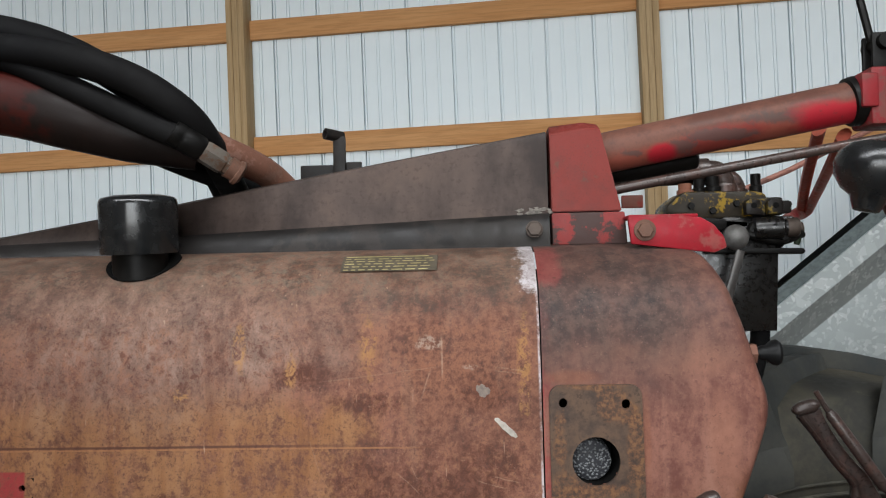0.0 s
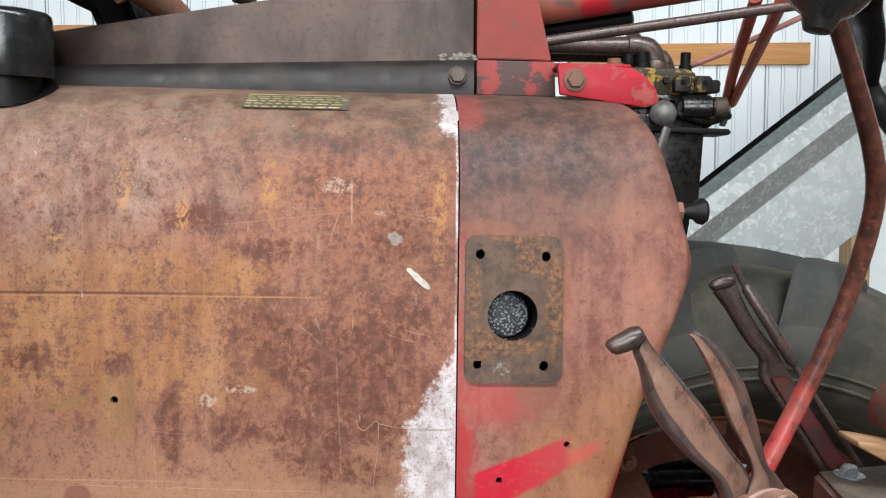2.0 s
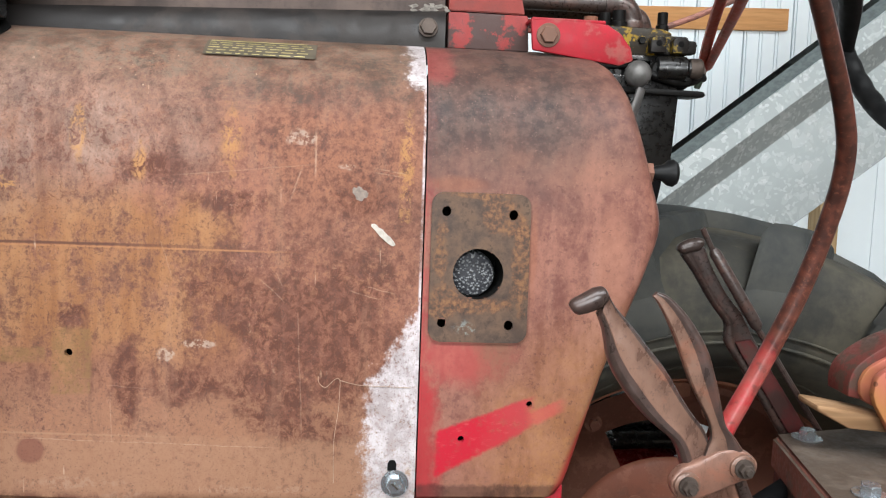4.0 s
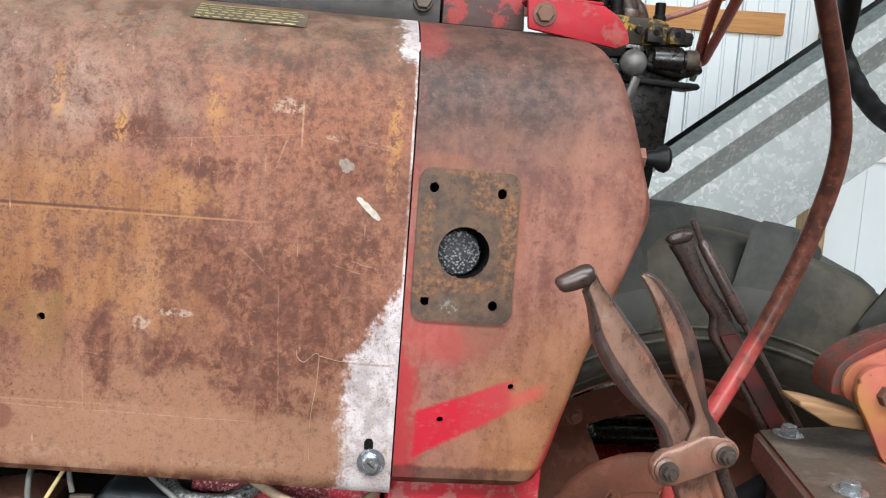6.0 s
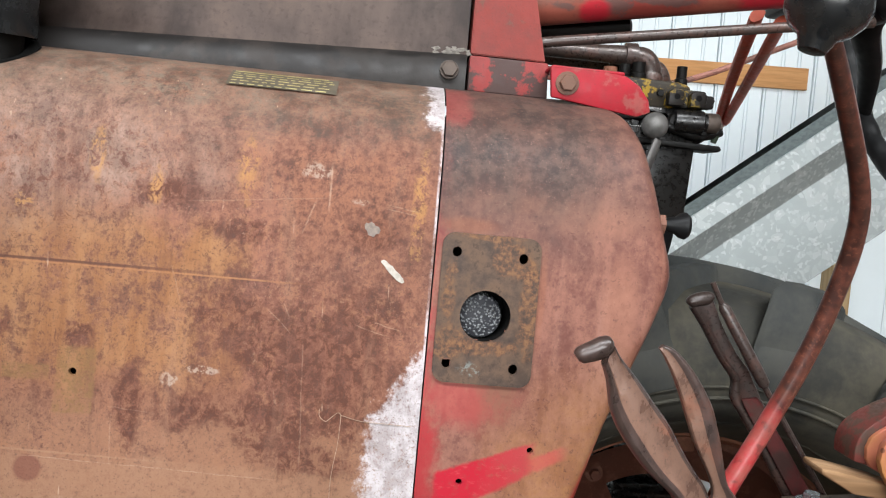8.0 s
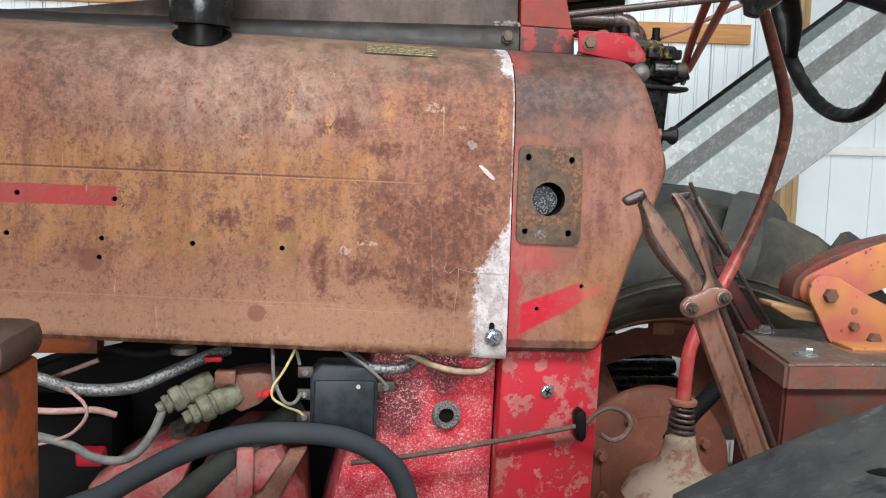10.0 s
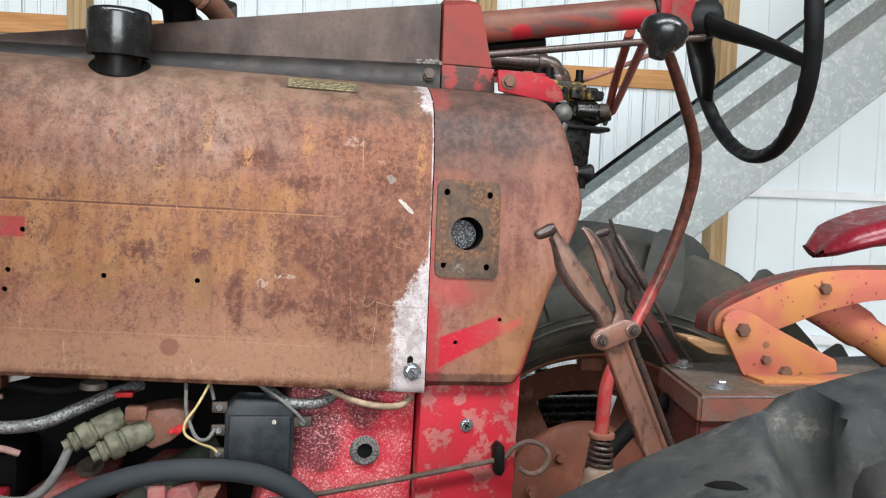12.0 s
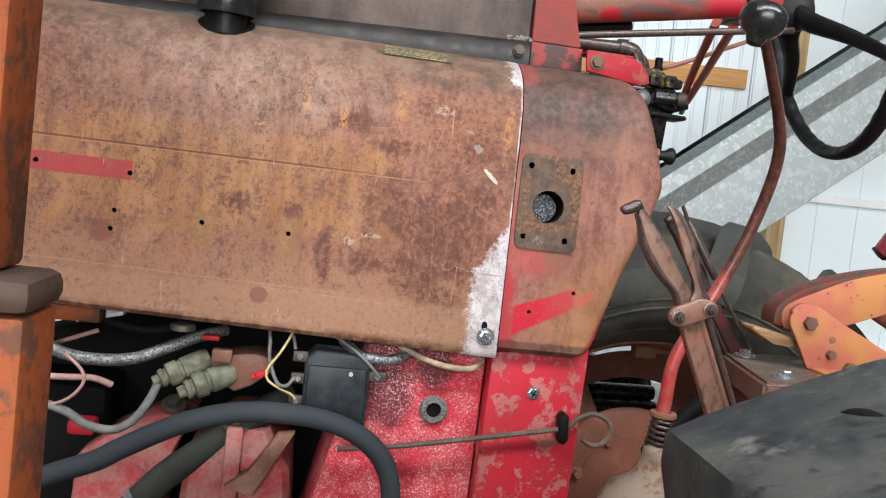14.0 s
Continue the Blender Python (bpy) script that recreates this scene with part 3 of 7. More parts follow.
M_HOOD, M_DASH = hood_rust(), finish_dash()
M_HUMP = cowl_dirt()
M_RED = worn_paint("faded_red_paint", (0.15, 0.026, 0.021), (0.12, 0.047, 0.034), (0.045, 0.022, 0.019), 0.5, 0.5, 16)
M_TUBE = tube_paint()
def lever_iron(name, base, rust, soil):
    """Handled cast iron: polished brown skin, red-brown specks, dirt streaks along the bar."""
    m = Mat(name, 0.4, 0.1)
    big, streak = m.noise(18, 6, 0.7), m.noise(70, 6, 0.7, m.stretch(1, 1, 0.45))
    speck, grit = m.noise(240, 4, 0.7), m.noise(620, 2)
    c = m.mix(m.ramp(m.math("ADD", m.math("MULTIPLY", big, 0.3), m.math("MULTIPLY", streak, 0.7)), 0.34, 0.56), soil, base)
    c = m.mix(m.ramp(big, 0.53, 0.63, 0.0, 0.7), c, rust)
    c = m.mix(m.ramp(speck, 0.57, 0.66, 0.0, 0.7), c, soil)
    c = m.mix(m.ramp(grit, 0.60, 0.74, 0.0, 0.4), c, rust)
    m.p.inputs["Specular IOR Level"].default_value = 0.5
    return m.done(c, m.ramp(streak, 0.3, 0.7, 0.24, 0.42), m.math("ADD", m.math("MULTIPLY", streak, 0.7), m.math("MULTIPLY", speck, 0.5)), 0.3, 0.0012)


def stippled_red():
    """Rough red casting with black overspray and pale dust on its pimples."""
    m = Mat("stippled_red_casting", 0.5)
    x, z = m.axis(0), m.axis(2)
    bumps, mid, fine = m.voronoi(330), m.noise(14, 6, 0.65), m.noise(260, 4, 0.7)
    c = m.mix(m.ramp(mid, 0.4, 0.62), (0.42, 0.024, 0.040), (0.48, 0.085, 0.092))
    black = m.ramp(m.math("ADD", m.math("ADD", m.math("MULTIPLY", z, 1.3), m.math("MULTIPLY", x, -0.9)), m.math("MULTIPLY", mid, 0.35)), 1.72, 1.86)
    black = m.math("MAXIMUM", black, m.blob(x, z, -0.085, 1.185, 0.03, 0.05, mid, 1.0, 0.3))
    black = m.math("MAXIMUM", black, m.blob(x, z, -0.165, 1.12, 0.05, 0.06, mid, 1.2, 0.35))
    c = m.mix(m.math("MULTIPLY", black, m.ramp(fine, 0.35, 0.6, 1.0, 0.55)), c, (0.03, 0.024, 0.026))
    c = m.mix(m.math("MULTIPLY", m.ramp(fine, 0.52, 0.64), m.ramp(mid, 0.38, 0.6, 0.2, 0.7)), c, (0.66, 0.44, 0.44))
    c = m.mix(m.ramp(fine, 0.46, 0.36, 0.0, 0.45), c, (0.16, 0.014, 0.02))
    return m.done(c, 0.45, m.math("ADD", m.ramp(bumps, 0.7, 0.0), fine), 0.5, 0.0025)


M_STIPPLE = stippled_red()
M_BRIGHT = worn_paint("bright_red_paint", (0.25, 0.009, 0.017), (0.25, 0.058, 0.052), (0.07, 0.02, 0.018), 0.45, 0.45, 12)
M_SUPPORT = worn_paint("dusty_red_support_paint", (0.36, 0.016, 0.027), (0.37, 0.115, 0.105), (0.13, 0.035, 0.032), 0.45, 0.5, 20)
M_COLUMN = worn_paint("dark_faded_red_paint", (0.20, 0.016, 0.020), (0.16, 0.045, 0.038), (0.05, 0.018, 0.016), 0.5, 0.45, 20)
M_BOLT = worn_paint("rusty_bolt_iron", (0.115, 0.060, 0.042), (0.15, 0.072, 0.048), (0.045, 0.027, 0.022), 0.5, 0.5, 40)
M_COUPLING = worn_paint("stained_coupling_steel", (0.125, 0.108, 0.092), (0.13, 0.075, 0.05), (0.05, 0.038, 0.031), 0.5, 0.45, 60, 0.35)
M_RUST = worn_paint("brown_rusted_iron", (0.20, 0.085, 0.054), (0.27, 0.118, 0.072), (0.065, 0.035, 0.028), 0.5, 0.5, 22)
M_DISC = worn_paint("red_brown_rusted_disc", (0.185, 0.068, 0.043), (0.225, 0.090, 0.057), (0.075, 0.036, 0.028), 0.5, 0.45, 26)
M_DARKDISC = worn_paint("dark_brown_rusted_disc", (0.185, 0.078, 0.054), (0.24, 0.108, 0.074), (0.07, 0.038, 0.030), 0.5, 0.5, 11)
M_LEVER = lever_iron("worn_lever_iron", (0.150, 0.083, 0.058), (0.18, 0.076, 0.048), (0.080, 0.044, 0.033))
M_LEVERRIM = lever_iron("dark_polished_lever_rim", (0.050, 0.031, 0.026), (0.078, 0.035, 0.026), (0.024, 0.017, 0.015))
M_SHANK = lever_iron("orange_brown_shank", (0.185, 0.093, 0.065), (0.21, 0.083, 0.052), (0.095, 0.049, 0.036))
M_DARKLEVER = worn_paint("dark_lever_iron", (0.040, 0.027, 0.023), (0.072, 0.038, 0.030), (0.018, 0.014, 0.013), 0.5, 0.33, 30, 0.15)
M_DARKLEVER.node_tree.nodes["Principled BSDF"].inputs["Specular IOR Level"].default_value = 0.5
M_DUSTCAST = worn_paint("dusty_grey_brown_casting", (0.24, 0.185, 0.14), (0.20, 0.10, 0.065), (0.10, 0.07, 0.052), 0.5, 0.7, 22)
M_PLATE = scorched_plate()
M_ORANGE = orange_over_red()
M_LOADER = worn_paint("orange_loader_paint", (0.20, 0.048, 0.014), (0.10, 0.037, 0.020), (0.042, 0.022, 0.016), 0.5, 0.6, 11)
M_YELLOW = worn_paint("yellow_valve_paint", (0.21, 0.13, 0.013), (0.022, 0.018, 0.014), (0.035, 0.026, 0.012), 0.8, 0.4, 30)
M_GRIMEYELLOW = worn_paint("grime_over_yellow", (0.012, 0.010, 0.009), (0.18, 0.12, 0.02), (0.01, 0.009, 0.008), 0.3, 0.4, 26)
M_GALV = galvanised()
M_BLACK = plain("black_plastic", (0.010, 0.0105, 0.011), 0.24, grain=40, bump=0.05)
M_DIRTBLACK = plain("greasy_black_iron", (0.005, 0.0047, 0.0044), 0.45)
M_OILBLACK = plain("wet_oily_black_iron", (0.0052, 0.0048, 0.0045), 0.3, 0.0, 90, 0.25, 0.35)
M_WHEEL = plain("worn_black_rubber_grip", (0.007, 0.0072, 0.0075), 0.5, grain=40, bump=0.05)
M_GREY = plain("grey_plastic_cover", (0.020, 0.023, 0.026), 0.38)
M_HOSE = rubber("black_hose_rubber", (0.0045, 0.0045, 0.005), (0.014, 0.013, 0.012), 0.25)
M_GREYHOSE = rubber("grey_heater_hose", (0.024, 0.028, 0.032), (0.044, 0.048, 0.05), 0.4)
M_TYRE = rubber("weathered_tyre_rubber", (0.033, 0.033, 0.030), (0.095, 0.086, 0.064), 0.75)
M_LUG = rubber("blue_black_lug_rubber", (0.032, 0.035, 0.035), (0.085, 0.082, 0.070), 0.55)
M_DUSTTYRE = old_tread()
M_FLANGE = worn_paint("black_brown_flange", (0.013, 0.0115, 0.011), (0.022, 0.018, 0.016), (0.008, 0.0075, 0.007), 0.5, 0.38, 9)
M_ZINC = plain("zinc_plated_steel", (0.50, 0.54, 0.57), 0.2, 0.85, 80, 0.08, 0.03)
M_STEEL = plain("dull_bolt_steel", (0.062, 0.048, 0.04), 0.48, 0.3)
# near-black colour stands in for deep shade in the bay, holes and slots
M_VOID = plain("shade_black", (0.0042, 0.004, 0.0038), 0.85)
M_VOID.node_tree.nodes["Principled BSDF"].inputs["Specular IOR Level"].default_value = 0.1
M_POST = timber("pine_post_timber", (0.50, 0.365, 0.21), (0.41, 0.275, 0.14), 2)
M_GIRT = timber("spruce_girt_timber", (0.62, 0.33, 0.145), (0.54, 0.265, 0.105), 0)
M_WALL = plain("white_wall_steel", (0.80, 0.88, 0.915), 0.36, 0.0, 3, 0.015, 0.0)
M_LINER = plain("weathered_board_lining", (0.15, 0.12, 0.095), 0.8, 0.0, 6, 0.2)
M_FLOOR = plain("dusty_barn_floor", (0.17, 0.14, 0.11), 0.9, 0.0, 12, 0.25, 0.4)
M_DUSTHOSE = rubber("dusty_grey_green_hose", (0.022, 0.024, 0.021), (0.062, 0.061, 0.050), 0.6)
M_CONN = plain("grey_green_connector_plastic", (0.105, 0.102, 0.072), 0.55, 0.0, 70, 0.45)
M_FOIL = plain("crinkled_foil_braid", (0.15, 0.15, 0.148), 0.42, 0.5, 260, 0.85, 0.9)
M_CAST = Mat("dusty_red_casting", 0.65)
dust = M_CAST.math("ADD", M_CAST.math("MULTIPLY", M_CAST.noise(16, 7, 0.7), 0.7), M_CAST.math("MULTIPLY", M_CAST.noise(120, 5, 0.7), 0.3))
cc = M_CAST.mix(M_CAST.ramp(dust, 0.36, 0.62), (0.28, 0.034, 0.038), (0.27, 0.135, 0.118))
cc = M_CAST.mix(M_CAST.ramp(M_CAST.noise(34, 6, 0.7), 0.55, 0.70, 0.0, 0.7), cc, (0.09, 0.045, 0.038))
M_CAST = M_CAST.done(cc, 0.65, dust, 0.3, 0.002)
M_BROWNCAST = worn_paint("brown_pink_casting", (0.15, 0.068, 0.046), (0.20, 0.105, 0.078), (0.05, 0.03, 0.022), 0.5, 0.6, 30)
M_YELLOWWIRE = plain("yellowed_wire", (0.40, 0.31, 0.15), 0.5)
M_GREYWIRE = plain("grey_wire", (0.115, 0.112, 0.105), 0.55)
M_PINKWIRE = plain("faded_pink_wire", (0.27, 0.16, 0.14), 0.55)
M_DECAL = plain("dark_decal_film", (0.070, 0.058, 0.043), 0.55)
M_INK = plain("yellow_decal_ink", (0.27, 0.225, 0.105), 0.65)
M_CHIP = plain("bare_primer_chip", (0.34, 0.31, 0.27), 0.6, 0.0, 200, 0.2)
M_GREYBALL = plain("grey_cast_alloy", (0.13, 0.125, 0.12), 0.45, 0.4)
M_REDPLASTIC = plain("bright_red_tape", (0.42, 0.022, 0.024), 0.5)
M_WHITE = plain("white_trim_paint", (0.82, 0.84, 0.85), 0.4, 0.0, 9, 0.05)


# ---- mesh helpers ----
def mesh_of(name, bm, material, smooth=40):
    bmesh.ops.recalc_face_normals(bm, faces=bm.faces)
    me = bpy.data.meshes.new(name)
    bm.to_mesh(me)
    bm.free()
    for p in me.polygons:
        p.use_smooth = True
    me.set_sharp_from_angle(angle=radians(smooth))
    if material:
        me.materials.append(material)
    return me


def part(name, bm, material, parent=None, label="", smooth=40):
    ob = new(name, mesh_of(name, bm, material, smooth))
    ob.parent = parent
    return tagged(ob, label)


def thing(name, label, category, at=None, group="", kind=""):
    ob = new(name)
    ob.empty_display_size = 0.1
    if at is not None:
        ob.matrix_world = at
    return tagged(ob, label, category, group, kind)


def box(bm, lo, hi, bevel=0.0, m=None, segments=2):
    c = [(a + b) / 2 for a, b in zip(lo, hi)]
    s = [abs(b - a) for a, b in zip(lo, hi)]
    mat = Matrix.Translation(c) @ Matrix.Diagonal((*s, 1))
    if m is not None:
        mat = m @ mat
    vs = bmesh.ops.create_cube(bm, size=1.0, matrix=mat)["verts"]
    if bevel:
        es = list({e for v in vs for e in v.link_edges})
        bmesh.ops.bevel(bm, geom=es, offset=bevel, segments=segments, affect="EDGES", profile=0.5)
    return bm


def boxed(lo, hi, bevel=0.0, m=None, segments=2):
    return box(bmesh.new(), lo, hi, bevel, m, segments)


def ring_loft(bm, rings, close=True, caps=True):
    """Skin a list of rings, each a list of points."""
    rows = [[bm.verts.new(p) for p in r] for r in rings]
    n = len(rows[0])
    for a, b in zip(rows, rows[1:]):
        for i in range(n if close else n - 1):
            j = (i + 1) % n
            bm.faces.new((a[i], a[j], b[j], b[i]))
    if caps and close:
        bm.faces.new(rows[0])
        bm.faces.new(rows[-1])
    return bm


def curve_points(pts, steps=6):
    """Catmull-Rom through the points."""
    p = [Vector(q) for q in pts]
    p = [p[0] * 2 - p[1]] + p + [p[-1] * 2 - p[-2]]
    out = []
    for i in range(1, len(p) - 2):
        for k in range(steps):
            t = k / steps
            a, b, c, d = p[i - 1], p[i], p[i + 1], p[i + 2]
            out.append(0.5 * (2 * b + (c - a) * t + (2 * a - 5 * b + 4 * c - d) * t * t + (3 * b - a - 3 * c + d) * t ** 3))
    return out + [p[-2]]


def pipe(bm, pts, r, sides=14, steps=6, flat=(1.0, 1.0)):
    """A round bar or hose along the points. r: a radius, or a radius for each point."""
    path = curve_points(pts, steps) if steps > 1 else [Vector(q) for q in pts]
    n = len(path)
    rs = r if isinstance(r, (list, tuple)) else [r] * len(pts)
    k = (len(pts) - 1) / (n - 1)
    rings, up = [], None
    for i, q in enumerate(path):
        d = (path[min(i + 1, n - 1)] - path[max(i - 1, 0)]).normalized()
        if up is None:
            up = d.orthogonal().normalized()
        up = (up - d * up.dot(d)).normalized()
        side = d.cross(up)
        f = i * k
        a = min(int(f), len(pts) - 2)
        rad = rs[a] + (rs[a + 1] - rs[a]) * (f - a)
        rings.append([q + rad * (flat[0] * math.cos(w) * up + flat[1] * math.sin(w) * side) for w in (2 * math.pi * s / sides for s in range(sides))])
    return ring_loft(bm, rings)


def lathe(bm, profile, m=None, sides=32):
    """Turn (radius, height) pairs about the local z axis."""
    m = m or Matrix()
    rings = [[m @ Vector((r * math.cos(w), r * math.sin(w), h)) for w in (2 * math.pi * s / sides for s in range(sides))] for r, h in profile]
    return ring_loft(bm, rings, True, profile[0][0] < 0.003)


def slab(bm, outline, y0, y1, bevel=0.0, lean=None, segments=2):
    """A plate cut to an outline of (x, z), between two depths y."""
    a = [bm.verts.new((x, y0, z)) for x, z in outline]
    f = bm.faces.new(a)
    g = bmesh.ops.extrude_face_region(bm, geom=[f])
    vs = [v for v in g["geom"] if isinstance(v, bmesh.types.BMVert)]
    bmesh.ops.translate(bm, verts=vs, vec=(0, y1 - y0, 0))
    if bevel:
        vs = set(vs) | set(a)
        es = [e for e in bm.edges if e.verts[0] in vs and e.verts[1] in vs]
        bmesh.ops.bevel(bm, geom=es, offset=bevel, segments=segments, affect="EDGES", profile=0.5, clamp_overlap=True)
    return bm


FACING = pose(0, 0, 0, 90, 0, 0)  # local z towards -y, at the viewer's side


def aim(at, towards):
    """A pose at a place whose local z looks along a direction."""
    return Matrix.Translation(at) @ Vector(towards).to_track_quat("Z", "Y").to_matrix().to_4x4()


def hex_bolt(name, at, towards, r, h, material, parent, label="", washer=0.0, bore=0.0):
    """A hexagon head on a washer."""
    bm = bmesh.new()
    m = aim(at, towards)
    if washer:
        lathe(bm, [(0.001, 0), (washer, 0), (washer, 0.0016), (washer * 0.97, 0.0022), (0.001, 0.0022)], m, 28)
    base = 0.002 if washer else 0.0
    lathe(bm, [(0.0005, base), (r, base), (r, base + h * 0.85), (r * 0.9, base + h), (bore or 0.0005, base + h)] + ([(bore, base + h * 0.5), (0.0005, base + h * 0.5)] if bore else []), m, 6)
    return part(name, bm, material, parent, label, 25)


# ---- the barn: floor, walls, posts and girts ----
WALL_AT = pose(-0.2, 4.04, 0, 0, 0, -4.5)  # local x along the wall, local y away from the room


def ribbed_sheet(bm, x0, x1, z0, z1):
    """Ribbed wall steel: a deep seam every 288 mm with low double grooves between."""
    prof, x = [], x0
    while x < x1:
        for dx, d in ((0, 0), (0.001, 0.032), (0.0085, 0.032), (0.0095, 0), (0.0195, 0), (0.0205, 0.014), (0.0245, 0.014), (0.0255, 0), (0.096, 0), (0.097, 0.009), (0.0995, 0.009), (0.1005, 0), (0.114, 0), (0.115, 0.009), (0.1175, 0.009), (0.1185, 0), (0.191, 0), (0.192, 0.009), (0.1945, 0.009), (0.1955, 0), (0.209, 0), (0.210, 0.009), (0.2125, 0.009), (0.2135, 0)):
            prof.append((x + dx, d))
        x += 0.288
    lo = [bm.verts.new((px, d, z0)) for px, d in prof]
    hi = [bm.verts.new((px, d, z1)) for px, d in prof]
    for i in range(len(prof) - 1):
        bm.faces.new((lo[i], lo[i + 1], hi[i + 1], hi[i]))
    return bm


floor = part("floor", boxed((-9, -9, -0.1), (9, 7, 0.0)), M_FLOOR)
tagged(floor, "dusty brown barn floor under the tractor", "floor", kind="structure")

wall_north = part("wall_north", ribbed_sheet(bmesh.new(), -7.420, 2.85, 0, 5.2), M_WALL, None, "", 20)
wall_north.matrix_world = WALL_AT
tagged(wall_north, "white ribbed steel barn wall seen from inside", "wall", kind="structure")
for px in (-3.68, -1.28, 1.26, 2.9, 5.3):
    bm = bmesh.new()
    for k in range(3):
        box(bm, (px - 0.058 + 0.039 * k, -0.15 + 0.002 * (k % 2), 0), (px - 0.0205 + 0.039 * k, -0.004, 5.2), 0.003)
    part("post", bm, M_POST, wall_north, "laminated pine post of three planks")
for x0, x1, tops in ((-7.4, 1.26, (3.59, 2.84, 4.35)), (1.262, 2.62, (3.58, 2.70, 4.35))):
    for zt in tops:
        part("girt", boxed((x0, -0.042, zt - 0.125), (x1, -0.004, zt), 0.003), M_GIRT, wall_north, "knotty spruce girt")
# the end bay: a boarded-up sliding door of plain grooved sheet between white rails
bm = bmesh.new()
x = 2.956
while x < 8.0:
    box(bm, (x, 0.0, 0.0), (x + 0.2855, 0.012, 5.2), 0.0015, None, 1)
    x += 0.288
door = part("door_1", bm, M_WALL)
door.matrix_world = WALL_AT
tagged(door, "plain white sheet steel sliding door in the barn wall", "door", kind="structure")
for z0, z1 in ((1.868, 1.925), (0.84, 0.90)):
    part("rail", boxed((2.98, -0.045, z0), (7.9, -0.002, z1), 0.003), M_WHITE, door, "white painted rail")

for nm, lo, hi in (("wall_east", (8.0, -7.2, 0), (8.15, 5, 5.2)), ("wall_west", (-8.15, -7.2, 0), (-8.0, 6, 5.2)),
                   ("wall_south_1", (-8.0, -7.35, 0), (-4.2, -7.2, 5.2)), ("wall_south_2", (2.2, -7.35, 0), (8.0, -7.2, 5.2)), ("wall_south_3", (-4.2, -7.35, 4.2), (2.2, -7.2, 5.2))):
    tagged(part(nm, boxed(lo, hi), M_LINER), "weathered board-lined barn wall", "wall", kind="structure")
# the unseen ceiling leaves an assumed strip open for the overhead fill
bm = boxed((-8.1, -7.3, 5.2), (8.1, -3.2, 5.3))
box(bm, (-8.1, -2.0, 5.2), (8.1, 6.2, 5.3))
box(bm, (-8.1, -3.2, 5.2), (-4.0, -2.0, 5.3))
box(bm, (5.0, -3.2, 5.2), (8.1, -2.0, 5.3))
tagged(part("ceiling", bm, M_LINER), "unseen dark board ceiling with a strip open for the overhead fill", "ceiling", kind="structure")

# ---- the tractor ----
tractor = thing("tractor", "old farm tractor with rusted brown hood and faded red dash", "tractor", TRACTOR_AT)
MID = 0.24  # the tractor's middle plane


def lean(z):
    """How far the side sheet stands in at a height."""
    return (z - 1.55) * 0.0787


def side_profile(z_low, curl):
    """The sheet's section from its lower flange up the side and over the shoulder, as (y, z)."""
    pts = [(lean(z_low) + curl, z_low + 0.002), (lean(z_low) + 0.006, z_low - 0.001), (lean(z_low), z_low + 0.007)]
    z = z_low + 0.02
    while z < 1.56:
        pts.append((lean(z), z))
        z += 0.0125
    shoulder = curve_points([(0.0008, 1.56, 0), (0.005, 1.605, 0), (0.013, 1.645, 0), (0.031, 1.684, 0), (0.057, 1.711, 0), (0.088, 1.729, 0), (0.12, 1.740, 0), (0.165, 1.747, 0)], 4)
    return pts + [(p.x, p.y) for p in shoulder]


def hood_y(x, z):
    """The side sheet's depth, with shallow dents."""
    dent = 0.0012 * noise.noise(Vector((x * 5, 3, z * 6))) + 0.0025 * noise.noise(Vector((x * 1.6, 9, z * 2.2)))
    crease = 0.0016 * max(0, 1 - abs(z - 1.5) / 0.012) * min(1, max(0, (-0.1 - x) / 0.1))
    return lean(z) + dent + crease


HOLES = [(-0.363, 1.384), (-0.505, 1.387), (-0.627, 1.454), (-0.645, 1.391), (-0.648, 1.361), (-0.773, 1.458), (-0.787, 1.395)]


def pierced(bm, holes, r_cut):
    """Take the faces round each (x, z) out of a side sheet."""
    gone = [f for f in bm.faces for c in (f.calc_center_median(),) if c.y < 0.03 and any((c.x - x) ** 2 + (c.z - z) ** 2 < r_cut ** 2 for x, z in holes)]
    bmesh.ops.delete(bm, geom=gone, context="FACES")


def hole_rim(bm, x, z, r_in, r_out, off=0.0006, y_of=None, deep=0.006):
    """A sheet ring with a turned-in lip that leaves a round hole."""
    rings = []
    for r, d in ((r_out, off), (r_in, off), (r_in, -deep)):
        rings.append([(x + r * math.cos(w), (y_of or hood_y)(x + r * math.cos(w), z + r * math.sin(w)) - d, z + r * math.sin(w)) for w in (2 * math.pi * k / 20 for k in range(20))])
    ring_loft(bm, rings, caps=False)


def hood_sheet():
    bm = bmesh.new()
    rows = []
    xs = [-1.70 + 0.0125 * i for i in range(137)] + [0.0148]
    for x in xs:
        rows.append((x, 1.209 - 0.031 * x))  # the lower edge climbs towards the front
    # one grid: the section is sampled alike at every station
    base = side_profile(1.209, 0.03)
    grid = []
    for x, z_low in rows:
        col = []
        for y, z in base:
            k = max(0.0, min(1.0, (1.40 - z) / (1.40 - 1.209)))
            zz = z + (z_low - 1.209) * k
            dent = hood_y(x, zz) - lean(zz)
            yy = lean(zz) if z < 1.555 and y <= lean(z) + 1e-6 else y + (lean(zz) - lean(z) if z < 1.3 else 0)
            col.append(bm.verts.new((x, yy + dent, zz)))
        grid.append(col)
    for a, b in zip(grid, grid[1:]):
        for i in range(len(a) - 1):
            bm.faces.new((a[i], b[i], b[i + 1], a[i + 1]))
    pierced(bm, HOLES, 0.011)
    for x, z in HOLES:
        hole_rim(bm, x, z, 0.0042, 0.017, 0.0003)
    return bm


